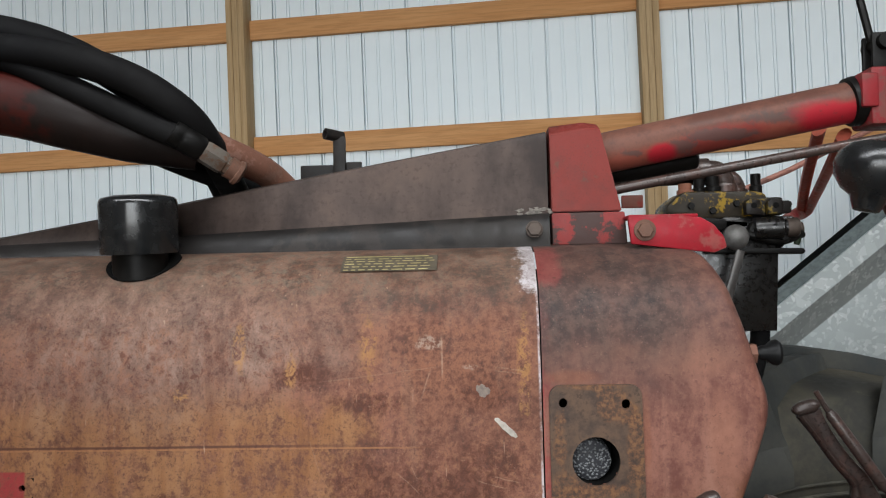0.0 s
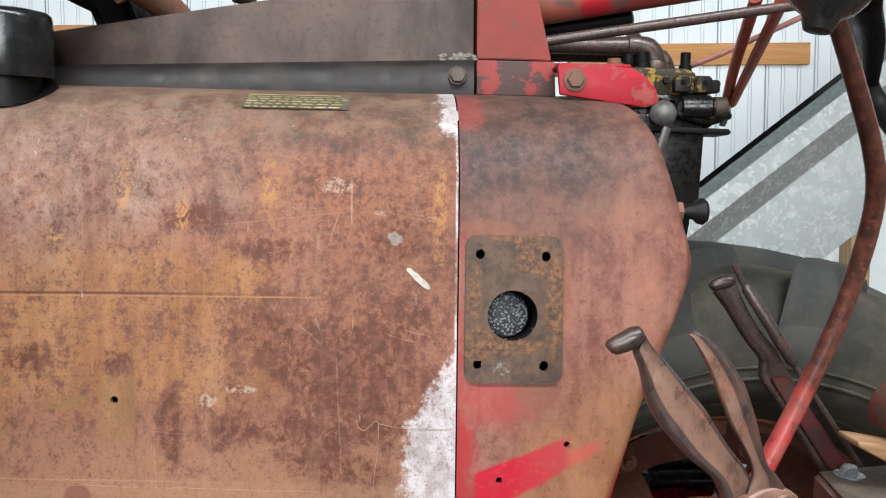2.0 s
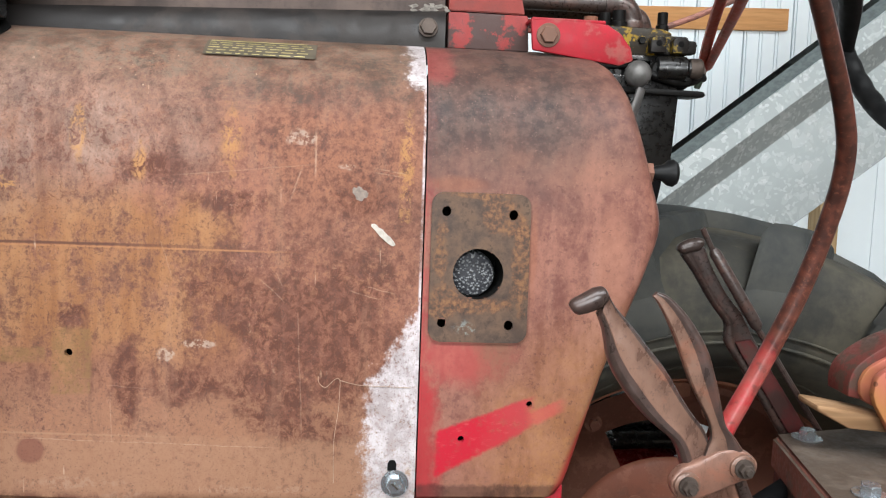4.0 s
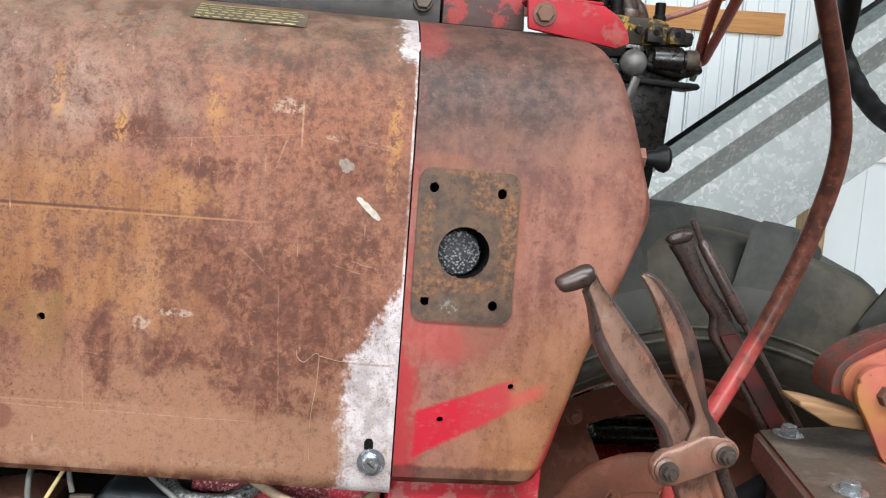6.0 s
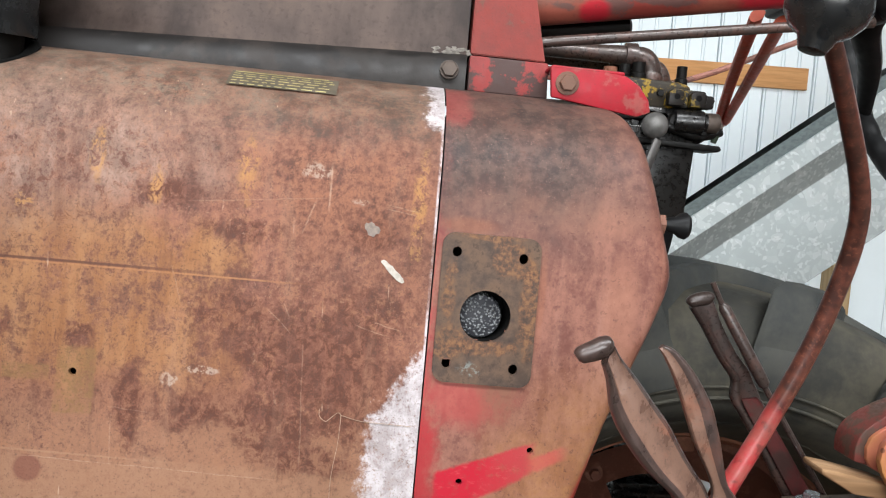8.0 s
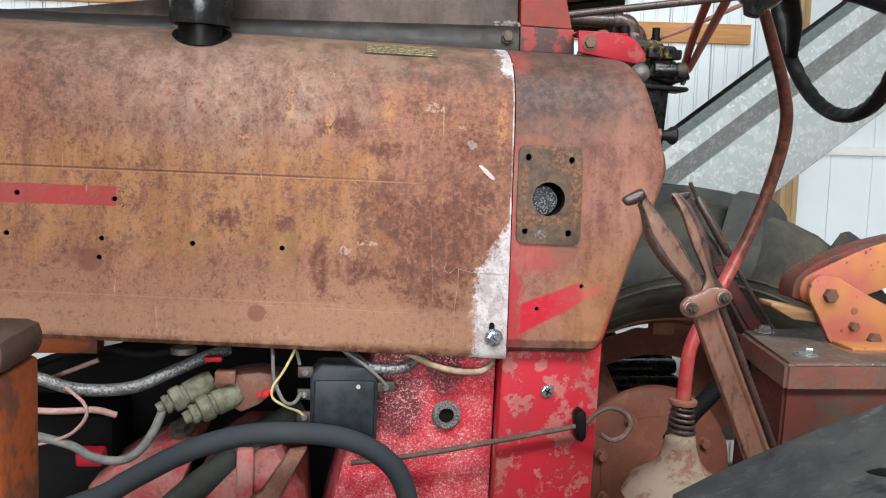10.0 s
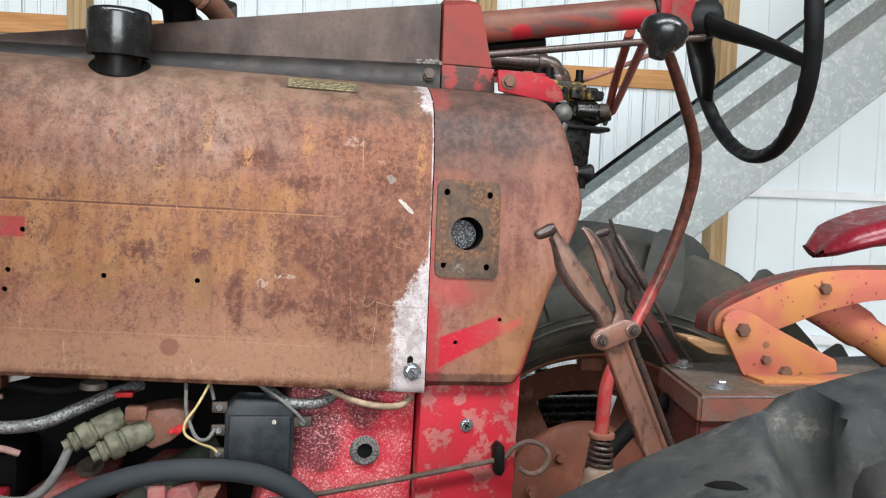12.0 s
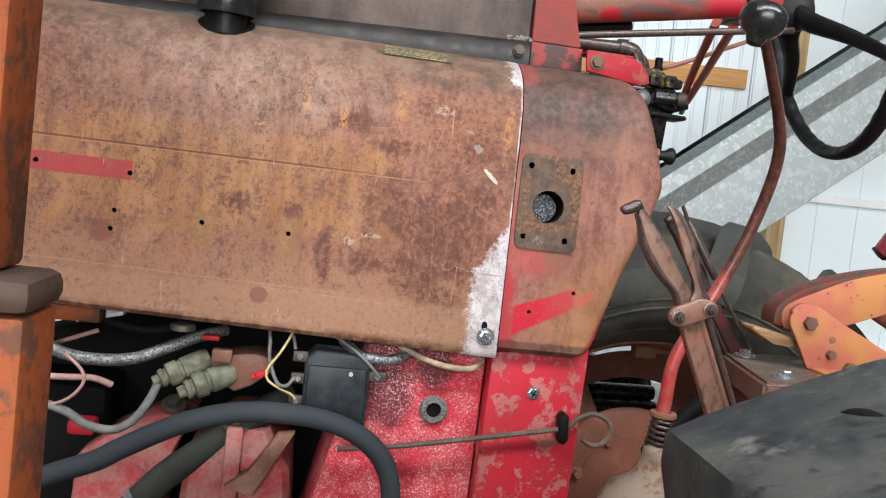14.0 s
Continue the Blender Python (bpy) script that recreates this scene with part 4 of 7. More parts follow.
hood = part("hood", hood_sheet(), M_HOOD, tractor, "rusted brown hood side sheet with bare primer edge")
# the far side and top of the hood, and the dark bay under it
bm = boxed((-1.70, 0.15, 1.70), (0.0148, 0.33, 1.744), 0.002)
box(bm, (-1.70, 0.485, 1.24), (0.0148, 0.50, 1.73), 0.003)
part("hood_top", bm, M_HOOD, tractor)
# added black backing: stops light showing through the hood's holes
part("hood_hole_backing", boxed((-1.66, 0.07, 1.27), (0.0, 0.13, 1.66), 0.003), M_VOID, hood, "black backing added behind the hood sheet to keep its holes dark")


# dash housing behind the seam
REAR = [(1.222, 0.166), (1.230, 0.181), (1.245, 0.190), (1.30, 0.2065), (1.3667, 0.2275), (1.436, 0.2545), (1.476, 0.2705), (1.505, 0.2805), (1.522, 0.2865), (1.536, 0.2892), (1.548, 0.2890), (1.562, 0.2860), (1.58, 0.2800), (1.615, 0.2710), (1.66, 0.2590), (1.685, 0.2525), (1.705, 0.2450), (1.724, 0.2360), (1.739, 0.2200), (1.748, 0.2060)]


def rear_x(z):
    for (za, xa), (zb, xb) in zip(REAR, REAR[1:]):
        if z <= zb:
            return xa + (xb - xa) * max(0, (z - za) / (zb - za))
    return REAR[-1][1]


PLATE_HOLES = [(0.040, 1.550), (0.115, 1.548), (0.0385, 1.4265), (0.1135, 1.4247)]
PORT = (0.0775, 1.481)


def dash_sheet():
    bm = bmesh.new()
    base = side_profile(1.222, 0.035)
    grid = []
    for y, z in base:
        xr = rear_x(z)
        r = 0.018
        col = []
        for i in range(34):
            x = 0.0165 + (xr - r - 0.0165) * i / 33
            col.append((x, y + 0.0008 * noise.noise(Vector((x * 9, 4, z * 9))), z))
        for k in range(1, 7):
            w = k / 6 * math.pi / 2
            col.append((xr - r + r * math.sin(w), y + r - r * math.cos(w), z))
        col.append((xr - 0.001, y + 0.10, z))
        col.append((xr - 0.003, 0.46, z))
        grid.append([bm.verts.new(p) for p in col])
    for a, b in zip(grid, grid[1:]):
        for i in range(len(a) - 1):
            bm.faces.new((a[i], a[i + 1], b[i + 1], b[i]))
    pierced(bm, PLATE_HOLES, 0.008)
    pierced(bm, [PORT], 0.033)
    extra = [(0.1418, 1.335), (0.065, 1.2945)]
    pierced(bm, extra, 0.0085)
    for x, z in extra:
        hole_rim(bm, x, z, 0.0036, 0.0145, 0.0003, lambda u, v: lean(v) + 0.0008 * noise.noise(Vector((u * 9, 4, v * 9))))
    return bm


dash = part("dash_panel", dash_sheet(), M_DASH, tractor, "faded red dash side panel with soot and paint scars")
# added black box that makes the dash openings look shaded inside
part("dash_hole_backing", boxed((0.022, 0.075, 1.24), (0.20, 0.44, 1.71)), M_VOID, dash)


def plate_mesh():
    """A cover plate with rounded corners, a port and four bolt holes."""
    bm = bmesh.new()
    x0, x1, z0, z1, r = 0.0235, 0.1345, 1.405, 1.571, 0.014
    out = []
    for cx, cz, a0 in ((x1 - r, z1 - r, 0), (x0 + r, z1 - r, 90), (x0 + r, z0 + r, 180), (x1 - r, z0 + r, 270)):
        for k in range(7):
            w = radians(a0 + 15 * k)
            out.append((cx + r * math.cos(w), cz + r * math.sin(w)))
    loops = [out]
    loops.append([(PORT[0] + 0.0285 * math.cos(w), PORT[1] + 0.0285 * math.sin(w)) for w in (2 * math.pi * k / 40 for k in range(40))])
    for hx, hz in PLATE_HOLES:
        loops.append([(hx + 0.0052 * math.cos(w), hz + 0.0058 * math.sin(w)) for w in (2 * math.pi * k / 18 for k in range(18))])
    es = []
    for lp in loops:
        vs = [bm.verts.new((x, lean(z) - 0.0045, z)) for x, z in lp]
        es += [bm.edges.new((vs[i], vs[(i + 1) % len(vs)])) for i in range(len(vs))]
    bmesh.ops.triangle_fill(bm, edges=es, use_beauty=True)
    g = bmesh.ops.extrude_face_region(bm, geom=list(bm.faces))
    bmesh.ops.translate(bm, verts=[v for v in g["geom"] if isinstance(v, bmesh.types.BMVert)], vec=(0, 0.0042, 0))
    return bm


plate = part("cover_plate", plate_mesh(), M_PLATE, dash, "scorched steel cover plate with round port", 30)
m_core = Mat("sooty_wire_core", 0.6, 0.5)
v = m_core.voronoi(290, vec=m_core.stretch(1, 0.3, 1))
M_CORE = m_core.done(m_core.mix(m_core.ramp(v, 0.2, 0.6), (0.19, 0.195, 0.20), (0.03, 0.03, 0.034)), 0.5, m_core.ramp(v, 0.6, 0.1), 0.8, 0.002, 0.0)
bm = bmesh.new()
lathe(bm, [(0.0305, -0.004), (0.0305, 0.06), (0.0300, 0.06), (0.0300, -0.004)], Matrix.Translation((PORT[0], -0.002, PORT[1])) @ pose(0, 0, 0, -90))
part("port_sleeve", bm, M_VOID, dash, "dark pipe sleeve behind the port")
bm = bmesh.new()
lathe(bm, [(0.001, 0.0), (0.018, 0.001), (0.024, 0.004), (0.0262, 0.010), (0.0262, 0.03), (0.001, 0.03)], Matrix.Translation((PORT[0] - 0.0035, 0.010, PORT[1] - 0.004)) @ pose(0, 0, 0, -90))
part("port_core", bm, M_CORE, dash, "grey sooty mesh core inside the port")

# centre cowl over the hood


def cowl():
    bm = bmesh.new()
    rings = []
    for x, top in ((-1.70, 1.60), (-1.30, 1.688), (-1.0, 1.735), (-0.76, 1.775), (-0.507, 1.816), (-0.355, 1.843), (-0.232, 1.864), (-0.1, 1.886), (0.042, 1.909)):
        top = max(top, 1.752)
        r = 0.016
        rings.append([(x, 0.155, 1.745), (x, 0.168, top - r), (x, 0.172, top - 0.004), (x, 0.185, top), (x, 0.295, top), (x, 0.308, top - 0.004), (x, 0.312, top - r), (x, 0.325, 1.745)])
    return ring_loft(bm, rings)


part("cowl", cowl(), M_HUMP, tractor, "dark brown tapering cowl along the hood")
bm = bmesh.new()
ring_loft(bm, [[(x, 0.132, 1.737 + 0.004), (x, 0.137, 1.779 + d), (x, 0.148, 1.789 + d), (x, 0.30, 1.789 + d), (x, 0.30, 1.737)] for x, d in ((-1.70, -0.035), (-0.74, -0.028), (-0.48, -0.020), (0.0415, 0.0))])
cf = part("cowl_flange", bm, M_FLANGE, tractor, "dark lower flange of the cowl")
hex_bolt("bolt", (0.020, 0.134, 1.766), (0, -1, 0.1), 0.0105, 0.007, M_STEEL, cf, "", 0.012)

# red collar between cowl and steering tube
bm = bmesh.new()
ring_loft(bm, [[(0.046, 0.145, 1.790), (0.046, 0.160, 1.900), (0.046, 0.178, 1.915), (0.046, 0.30, 1.915), (0.046, 0.335, 1.79)],
               [(0.10, 0.145, 1.790), (0.097, 0.160, 1.908), (0.095, 0.178, 1.920), (0.095, 0.30, 1.920), (0.10, 0.335, 1.79)],
               [(0.143, 0.148, 1.790), (0.118, 0.165, 1.908), (0.116, 0.18, 1.917), (0.116, 0.30, 1.917), (0.143, 0.33, 1.79)]])
bmesh.ops.bevel(bm, geom=list(bm.edges), offset=0.0014, segments=2, affect="EDGES")
collar = part("steering_collar", bm, M_RED, tractor, "faded red sheet collar")
part("collar_base", slab(bmesh.new(), [(0.0455, 1.744), (0.149, 1.744), (0.146, 1.7885), (0.0455, 1.7885)], 0.143, 0.335, 0.002), worn_paint("sooty_red_base", (0.05, 0.03, 0.027), (0.19, 0.032, 0.03), (0.04, 0.025, 0.024), 0.5, 0.55, 20), collar, "sooty red collar base")

# red side bracket
bm = slab(bmesh.new(), [(0.146, 1.742), (0.255, 1.728), (0.272, 1.735), (0.268, 1.75), (0.255, 1.766), (0.238, 1.776), (0.20, 1.781), (0.142, 1.779)], 0.100, 0.108, 0.002)
box(bm, (0.143, 0.10, 1.776), (0.235, 0.16, 1.781), 0.002)
bracket = part("side_bracket", bm, M_BRIGHT, tractor, "bright red side bracket")
hex_bolt("bolt", (0.164, 0.100, 1.760), (0, -1, 0), 0.0105, 0.007, M_BOLT, bracket, "rusty bolt", 0.0145)

# steering tube and rod
bm = bmesh.new()
pipe(bm, [(0.118, MID, 1.880), (0.15, MID, 1.886), (0.52, MID, 1.953), (0.60, MID, 1.967)], 0.031, 24, 1)
part("steering_tube", bm, M_TUBE, tractor, "patchy red steering column tube")
bm = bmesh.new()
pipe(bm, [(0.10, 0.2, 1.815), (0.159, 0.2, 1.827), (0.45, 0.2, 1.876), (0.60, 0.2, 1.90)], 0.0075, 10, 1)
part("throttle_rod", bm, M_DARKLEVER, tractor, "thin brown control rod")
bm = bmesh.new()
lathe(bm, [(0.030, -0.012), (0.036, -0.010), (0.0375, 0.0), (0.036, 0.012), (0.030, 0.014)], aim((0.506, MID, 1.9505), (0.37, 0, 0.067)), 28)
part("column_ring", bm, M_DIRTBLACK, tractor, "greasy black ring at the column's end")
bm = boxed((0.515, 0.205, 1.91), (0.58, 0.275, 1.995), 0.006)
box(bm, (0.50, 0.20, 1.935), (0.525, 0.28, 1.985), 0.004)
part("column_head", bm, M_COLUMN, tractor, "red steering column head block")

bm = bmesh.new()
box(bm, (0.528, 0.225, 1.995), (0.572, 0.232, 2.05), 0.004)
box(bm, (0.528, 0.255, 1.995), (0.572, 0.262, 2.05), 0.004)
lathe(bm, [(0.001, -0.03), (0.012, -0.03), (0.012, 0.03), (0.001, 0.03)], aim((0.545, 0.243, 2.035), (0, 1, 0)), 14)
pipe(bm, [(0.535, 0.243, 2.04), (0.52, 0.24, 2.10), (0.505, 0.24, 2.20)], 0.006, 8, 1)
part("rod_clevis", bm, M_DIRTBLACK, tractor, "black clevis with a thin upright rod")

# added black bar in place of the shadow below the tube
bm = bmesh.new()
pipe(bm, [(0.11, 0.30, 1.852), (0.20, 0.30, 1.866), (0.285, 0.30, 1.880), (0.290, 0.30, 1.881)], [0.017, 0.017, 0.017, 0.010], 14, 1)
part("tube_shade_bar", bm, M_DIRTBLACK, tractor, "black bar standing in for the shadow under the steering tube")

# steering wheel
sw = pose(0.690, 0.22, 1.962, 0, 0, -9.0) @ pose(0, 0, 0, 0, 78, 0)
R_W = 0.302
bm = bmesh.new()
ringp = []
for i in range(240):
    a = 2 * math.pi * i / 240
    rings_of = []
    for k in range(12):
        b = 2 * math.pi * k / 12
        # finger scallops on the inner side
        rr = 0.0150 - 0.0030 * max(0.0, -math.cos(b)) * (0.5 + 0.5 * math.cos(a * 44)) ** 1.5
        rings_of.append(sw @ Vector(((R_W + rr * math.cos(b)) * math.cos(a), (R_W + rr * math.cos(b)) * math.sin(a), rr * 1.15 * math.sin(b))))
    ringp.append(rings_of)
ringp.append(ringp[0])
ring_loft(bm, ringp, caps=False)
bmesh.ops.remove_doubles(bm, verts=bm.verts, dist=0.0001)
wheel = part("steering_wheel", bm, M_WHEEL, tractor, "worn black steering wheel with finger grips")
for a in (-60, 60, 180):
    bm = bmesh.new()
    ca, sa = math.cos(radians(a)), math.sin(radians(a))
    pipe(bm, [sw @ Vector((0.02 * ca, 0.02 * sa, -0.075)), sw @ Vector((0.07 * ca, 0.07 * sa, -0.07)), sw @ Vector((0.17 * ca, 0.17 * sa, -0.03)), sw @ Vector(((R_W - 0.004) * ca, (R_W - 0.004) * sa, 0))], [0.030, 0.027, 0.020, 0.015], 12, 5, (0.65, 1.0))
    part("spoke", bm, M_WHEEL, wheel)
bm = bmesh.new()
lathe(bm, [(0.001, -0.125), (0.030, -0.125), (0.042, -0.105), (0.043, -0.085), (0.040, -0.06), (0.030, -0.048), (0.001, -0.045)], sw)
part("hub", bm, M_WHEEL, wheel)
bm = bmesh.new()
lathe(bm, [(0.001, -0.155), (0.012, -0.155), (0.014, -0.150), (0.014, -0.140), (0.026, -0.139), (0.034, -0.134), (0.034, -0.127), (0.028, -0.124), (0.001, -0.124)], sw, 28)
part("hub_collar", bm, M_DUSTCAST, wheel, "dusty tan collar behind the steering wheel hub")

# gear lever with ball knob
GEAR = [(0.312, -0.225, 1.78), (0.335, -0.200, 1.767), (0.395, -0.130, 1.723), (0.445, -0.075, 1.674), (0.473, -0.040, 1.628), (0.482, -0.010, 1.567), (0.468, 0.015, 1.471), (0.432, 0.030, 1.366), (0.393, 0.030, 1.284), (0.367, 0.030, 1.219), (0.362, 0.030, 1.143), (0.359, 0.030, 1.105)]
bm = bmesh.new()
pipe(bm, GEAR, [0.0080, 0.0085, 0.0095, 0.0103, 0.0108, 0.0112, 0.0112, 0.0114, 0.0120, 0.0125, 0.013, 0.0135], 14, 5)
M_STICK = Mat("stick_red_over_rust", 0.35)
zz = M_STICK.math("ADD", M_STICK.axis(2), M_STICK.math("MULTIPLY", M_STICK.noise(40, 5), 0.12))
grain = M_STICK.noise(60, 5)
cc = M_STICK.mix(M_STICK.ramp(grain, 0.35, 0.65), (0.034, 0.013, 0.010), (0.092, 0.029, 0.019))
cc = M_STICK.mix(M_STICK.ramp(M_STICK.noise(170, 5, 0.7), 0.55, 0.66, 0.0, 0.6), cc, (0.17, 0.064, 0.042))
cc = M_STICK.mix(M_STICK.math("MULTIPLY", M_STICK.ramp(zz, 1.49, 1.41), M_STICK.ramp(grain, 0.34, 0.46, 0.45, 1.0)), cc, M_STICK.mix(M_STICK.ramp(M_STICK.noise(25, 6, 0.7), 0.4, 0.62), (0.33, 0.020, 0.025), (0.29, 0.068, 0.056)))
M_STICK = M_STICK.done(cc, 0.32, grain, 0.15, 0.001)
stick = part("gear_lever", bm, M_STICK, tractor, "bent gear lever, red low down and rusty above")
bm = bmesh.new()
knob_m = pose(0.302, -0.238, 1.793, 0, 14, 0) @ Matrix.Scale(0.93, 4)
lathe(bm, [(0.001, -0.038), (0.012, -0.037), (0.015, -0.03), (0.017, -0.024), (0.0275, -0.017), (0.0355, -0.006), (0.038, 0.006), (0.0355, 0.017), (0.027, 0.026), (0.014, 0.031), (0.001, 0.032)], knob_m, 32)
lathe(bm, [(0.0015, 0.0318), (0.0045, 0.0325), (0.0055, 0.0315), (0.0065, 0.0305)], knob_m, 14)
part("knob", bm, M_BLACK, stick, "glossy black gear knob")
bm = bmesh.new()
coil = [(0.362 + (0.0175 + 0.0011 * k / 12) * math.cos(k * math.pi / 6), 0.03 + (0.0175 + 0.0011 * k / 12) * math.sin(k * math.pi / 6), 1.116 - 0.0105 * k / 12) for k in range(67)]
pipe(bm, coil, 0.0037, 8, 1)
part("coil_spring", bm, M_DARKLEVER, stick, "rusty coil spring round the foot of the gear lever")
bm = bmesh.new()
lathe(bm, [(0.0145, 0.006), (0.024, 0.005), (0.0255, 0.0), (0.024, -0.004), (0.0145, -0.005)], pose(0.362, 0.03, 1.119), 24)
part("spring_washer", bm, M_RUST, stick)
bm = bmesh.new()
lathe(bm, [(0.001, 0.022), (0.021, 0.022), (0.026, 0.016), (0.029, 0.004), (0.028, 0.0), (0.033, -0.015), (0.038, -0.030), (0.055, -0.050), (0.085, -0.070), (0.10, -0.10), (0.001, -0.10)], pose(0.362, 0.03, 1.04), 28)
part("gear_tower", bm, M_DUSTCAST, stick, "dusty grey-brown gear lever tower")

bm = bmesh.new()
pipe(bm, [(0.375, 0.10, 1.020), (0.42, 0.13, 1.055), (0.50, 0.16, 1.115), (0.57, 0.18, 1.150)], 0.017, 14, 5)
part("black_tube", bm, M_HOSE, tractor, "thick black tube behind the gear lever")
GRIP_SECTION = [(0.0, 0.0), (0.015, 0.5), (0.07, 0.86), (0.15, 1.0), (0.23, 0.92), (0.30, 0.66), (0.35, 0.52), (0.55, 0.47), (0.80, 0.50), (0.88, 0.62), (0.95, 0.58), (0.985, 0.36)]
BLADE_SECTION = [(0.0, 0.0), (0.02, 0.35), (0.08, 0.55), (0.30, 0.66), (0.50, 0.78), (0.66, 0.94), (0.80, 1.0), (0.91, 0.86), (0.98, 0.45)]
CHANNEL_SECTION = [(0.0, 0.0), (0.01, 0.75), (0.05, 0.98), (0.12, 1.0), (0.17, 0.85), (0.22, 0.55), (0.50, 0.50), (0.76, 0.55), (0.82, 0.85), (0.88, 1.0), (0.95, 0.98), (0.99, 0.75)]


def cast_bar(bm, stations, y, section, web=(), steps=4):
    """A cast lever: a section swept between two edge lines. Stations: the edges (x, z), (x, z) and half the depth."""
    left = curve_points([(a[0], 0, a[1]) for a, b, h in stations], steps)
    right = curve_points([(b[0], 0, b[1]) for a, b, h in stations], steps)
    deep = curve_points([(h, 0, 0) for a, b, h in stations], steps)
    full = section + [(1.0, 0.0)] + [(u, -d) for u, d in reversed(section[1:])]
    rings = []
    for p, q, h in zip(left, right, deep):
        rings.append([(p.x + (q.x - p.x) * u, y - h.x * d + 0.0003 * noise.noise(Vector((p.x * 90, u * 4, p.z * 90))), p.z + (q.z - p.z) * u) for u, d in full])
    old = set(bm.faces)
    ring_loft(bm, rings)
    bm.normal_update()
    n = len(full)
    made = [f for f in bm.faces if f not in old][:(len(rings) - 1) * n]
    for k, f in enumerate(made):
        f.material_index = 1 if web and web[0] <= k % n < web[1] else 0
    return bm


def two_tone(ob, second):
    ob.data.materials.append(second)
    return ob


# hand lever with its latch at the near side
bm = bmesh.new()
cast_bar(bm, [((0.1477, 1.4855), (0.1560, 1.5030), 0.0085), ((0.1521, 1.4750), (0.1621, 1.4940), 0.0088), ((0.1553, 1.4620), (0.1735, 1.4820), 0.0095), ((0.1580, 1.4500), (0.1830, 1.4716), 0.0100), ((0.1652, 1.4350), (0.1963, 1.4560), 0.0105), ((0.1755, 1.4205), (0.2102, 1.4398), 0.0108), ((0.1885, 1.4055), (0.2218, 1.4222), 0.0105), ((0.2015, 1.3935), (0.2334, 1.4057), 0.0100), ((0.2147, 1.3833), (0.2449, 1.3916), 0.0098), ((0.2225, 1.3740), (0.2510, 1.3813), 0.0095), ((0.2290, 1.3580), (0.2600, 1.3660), 0.0090), ((0.2350, 1.3420), (0.2700, 1.3480), 0.0080)], -0.243, GRIP_SECTION, (5, 9))
# hammer-shaped stop at the grip's end
pipe(bm, [(0.1255, -0.243, 1.4905), (0.1285, -0.243, 1.4925), (0.1380, -0.243, 1.4965), (0.1470, -0.243, 1.5010), (0.1525, -0.243, 1.5045), (0.1545, -0.243, 1.5055)], [0.0045, 0.0072, 0.0085, 0.0092, 0.0072, 0.003], 14, 3, (1.0, 1.1))
lever = two_tone(part("hand_lever", bm, M_LEVERRIM, tractor, "rusty cast hand lever with hooked grip"), M_LEVER)
bm = cast_bar(bmesh.new(), [((0.2330, 1.3500), (0.2730, 1.3560), 0.0080), ((0.2423, 1.3254), (0.2821, 1.3310), 0.0080), ((0.3084, 1.1838), (0.3460, 1.1960), 0.0080), ((0.3745, 1.0400), (0.4115, 1.0540), 0.0080)], -0.243, CHANNEL_SECTION, (4, 8))
two_tone(part("lever_shank", bm, M_SHANK, lever, "rusty channelled shank of the lever"), M_SHANK)
bm = cast_bar(bmesh.new(), [((0.1905, 1.5050), (0.1945, 1.5085), 0.0030), ((0.1945, 1.5005), (0.2045, 1.5050), 0.0060), ((0.2027, 1.4873), (0.2175, 1.4935), 0.0080), ((0.2101, 1.4727), (0.2300, 1.4780), 0.0090), ((0.2178, 1.4554), (0.2410, 1.4600), 0.0092), ((0.2240, 1.4405), (0.2475, 1.4425), 0.0092), ((0.2301, 1.4280), (0.2527, 1.4270), 0.0090), ((0.2389, 1.4130), (0.2569, 1.4108), 0.0085), ((0.2470, 1.3985), (0.2620, 1.3955), 0.0080), ((0.2505, 1.3860), (0.2720, 1.3841), 0.0075), ((0.2480, 1.3760), (0.2807, 1.3726), 0.0065), ((0.2450, 1.3660), (0.2869, 1.3610), 0.0060)], -0.251, BLADE_SECTION, (1, 4))
two_tone(part("latch_grip", bm, M_LEVERRIM, lever, "curved latch grip of the lever"), M_LEVER)
bm = slab(bmesh.new(), [(0.2165, 1.3489), (0.2172, 1.3400), (0.2220, 1.3325), (0.2300, 1.3290), (0.2390, 1.3300), (0.2532, 1.3355), (0.2703, 1.3430), (0.2840, 1.3500), (0.2911, 1.3560), (0.2920, 1.3630), (0.2880, 1.3690), (0.2800, 1.3740), (0.2690, 1.3765), (0.2555, 1.3735), (0.2387, 1.3640), (0.2240, 1.3590)], -0.258, -0.247, 0.003, None, 3)
part("pivot_plate", bm, M_SHANK, lever)
for x, z in ((0.2302, 1.3448), (0.2778, 1.3605)):
    bm = bmesh.new()
    lathe(bm, [(0.001, 0.0), (0.0118, 0.0), (0.0112, 0.003), (0.0095, 0.004), (0.001, 0.004)], Matrix.Translation((x, -0.257, z)) @ FACING, 20)
    part("boss", bm, M_LEVER, lever)
    hex_bolt("pivot_bolt", (x, -0.261, z), (0, -1, 0), 0.0066, 0.006, M_STEEL, lever, "", 0.0085)
    bm = bmesh.new()
    lathe(bm, [(0.001, 0.0), (0.0036, 0.0), (0.0036, 0.004), (0.003, 0.005), (0.001, 0.005)], Matrix.Translation((x, -0.268, z)) @ FACING, 12)
    part("bolt_end", bm, M_STEEL, lever)
bm = bmesh.new()
pipe(bm, [(0.2785, -0.249, 1.352), (0.2840, -0.249, 1.338), (0.3150, -0.249, 1.275), (0.3494, -0.249, 1.2017), (0.43, -0.246, 1.035)], 0.0052, 10, 3)
part("latch_rod", bm, M_DARKLEVER, lever, "thin latch rod beside the lever")

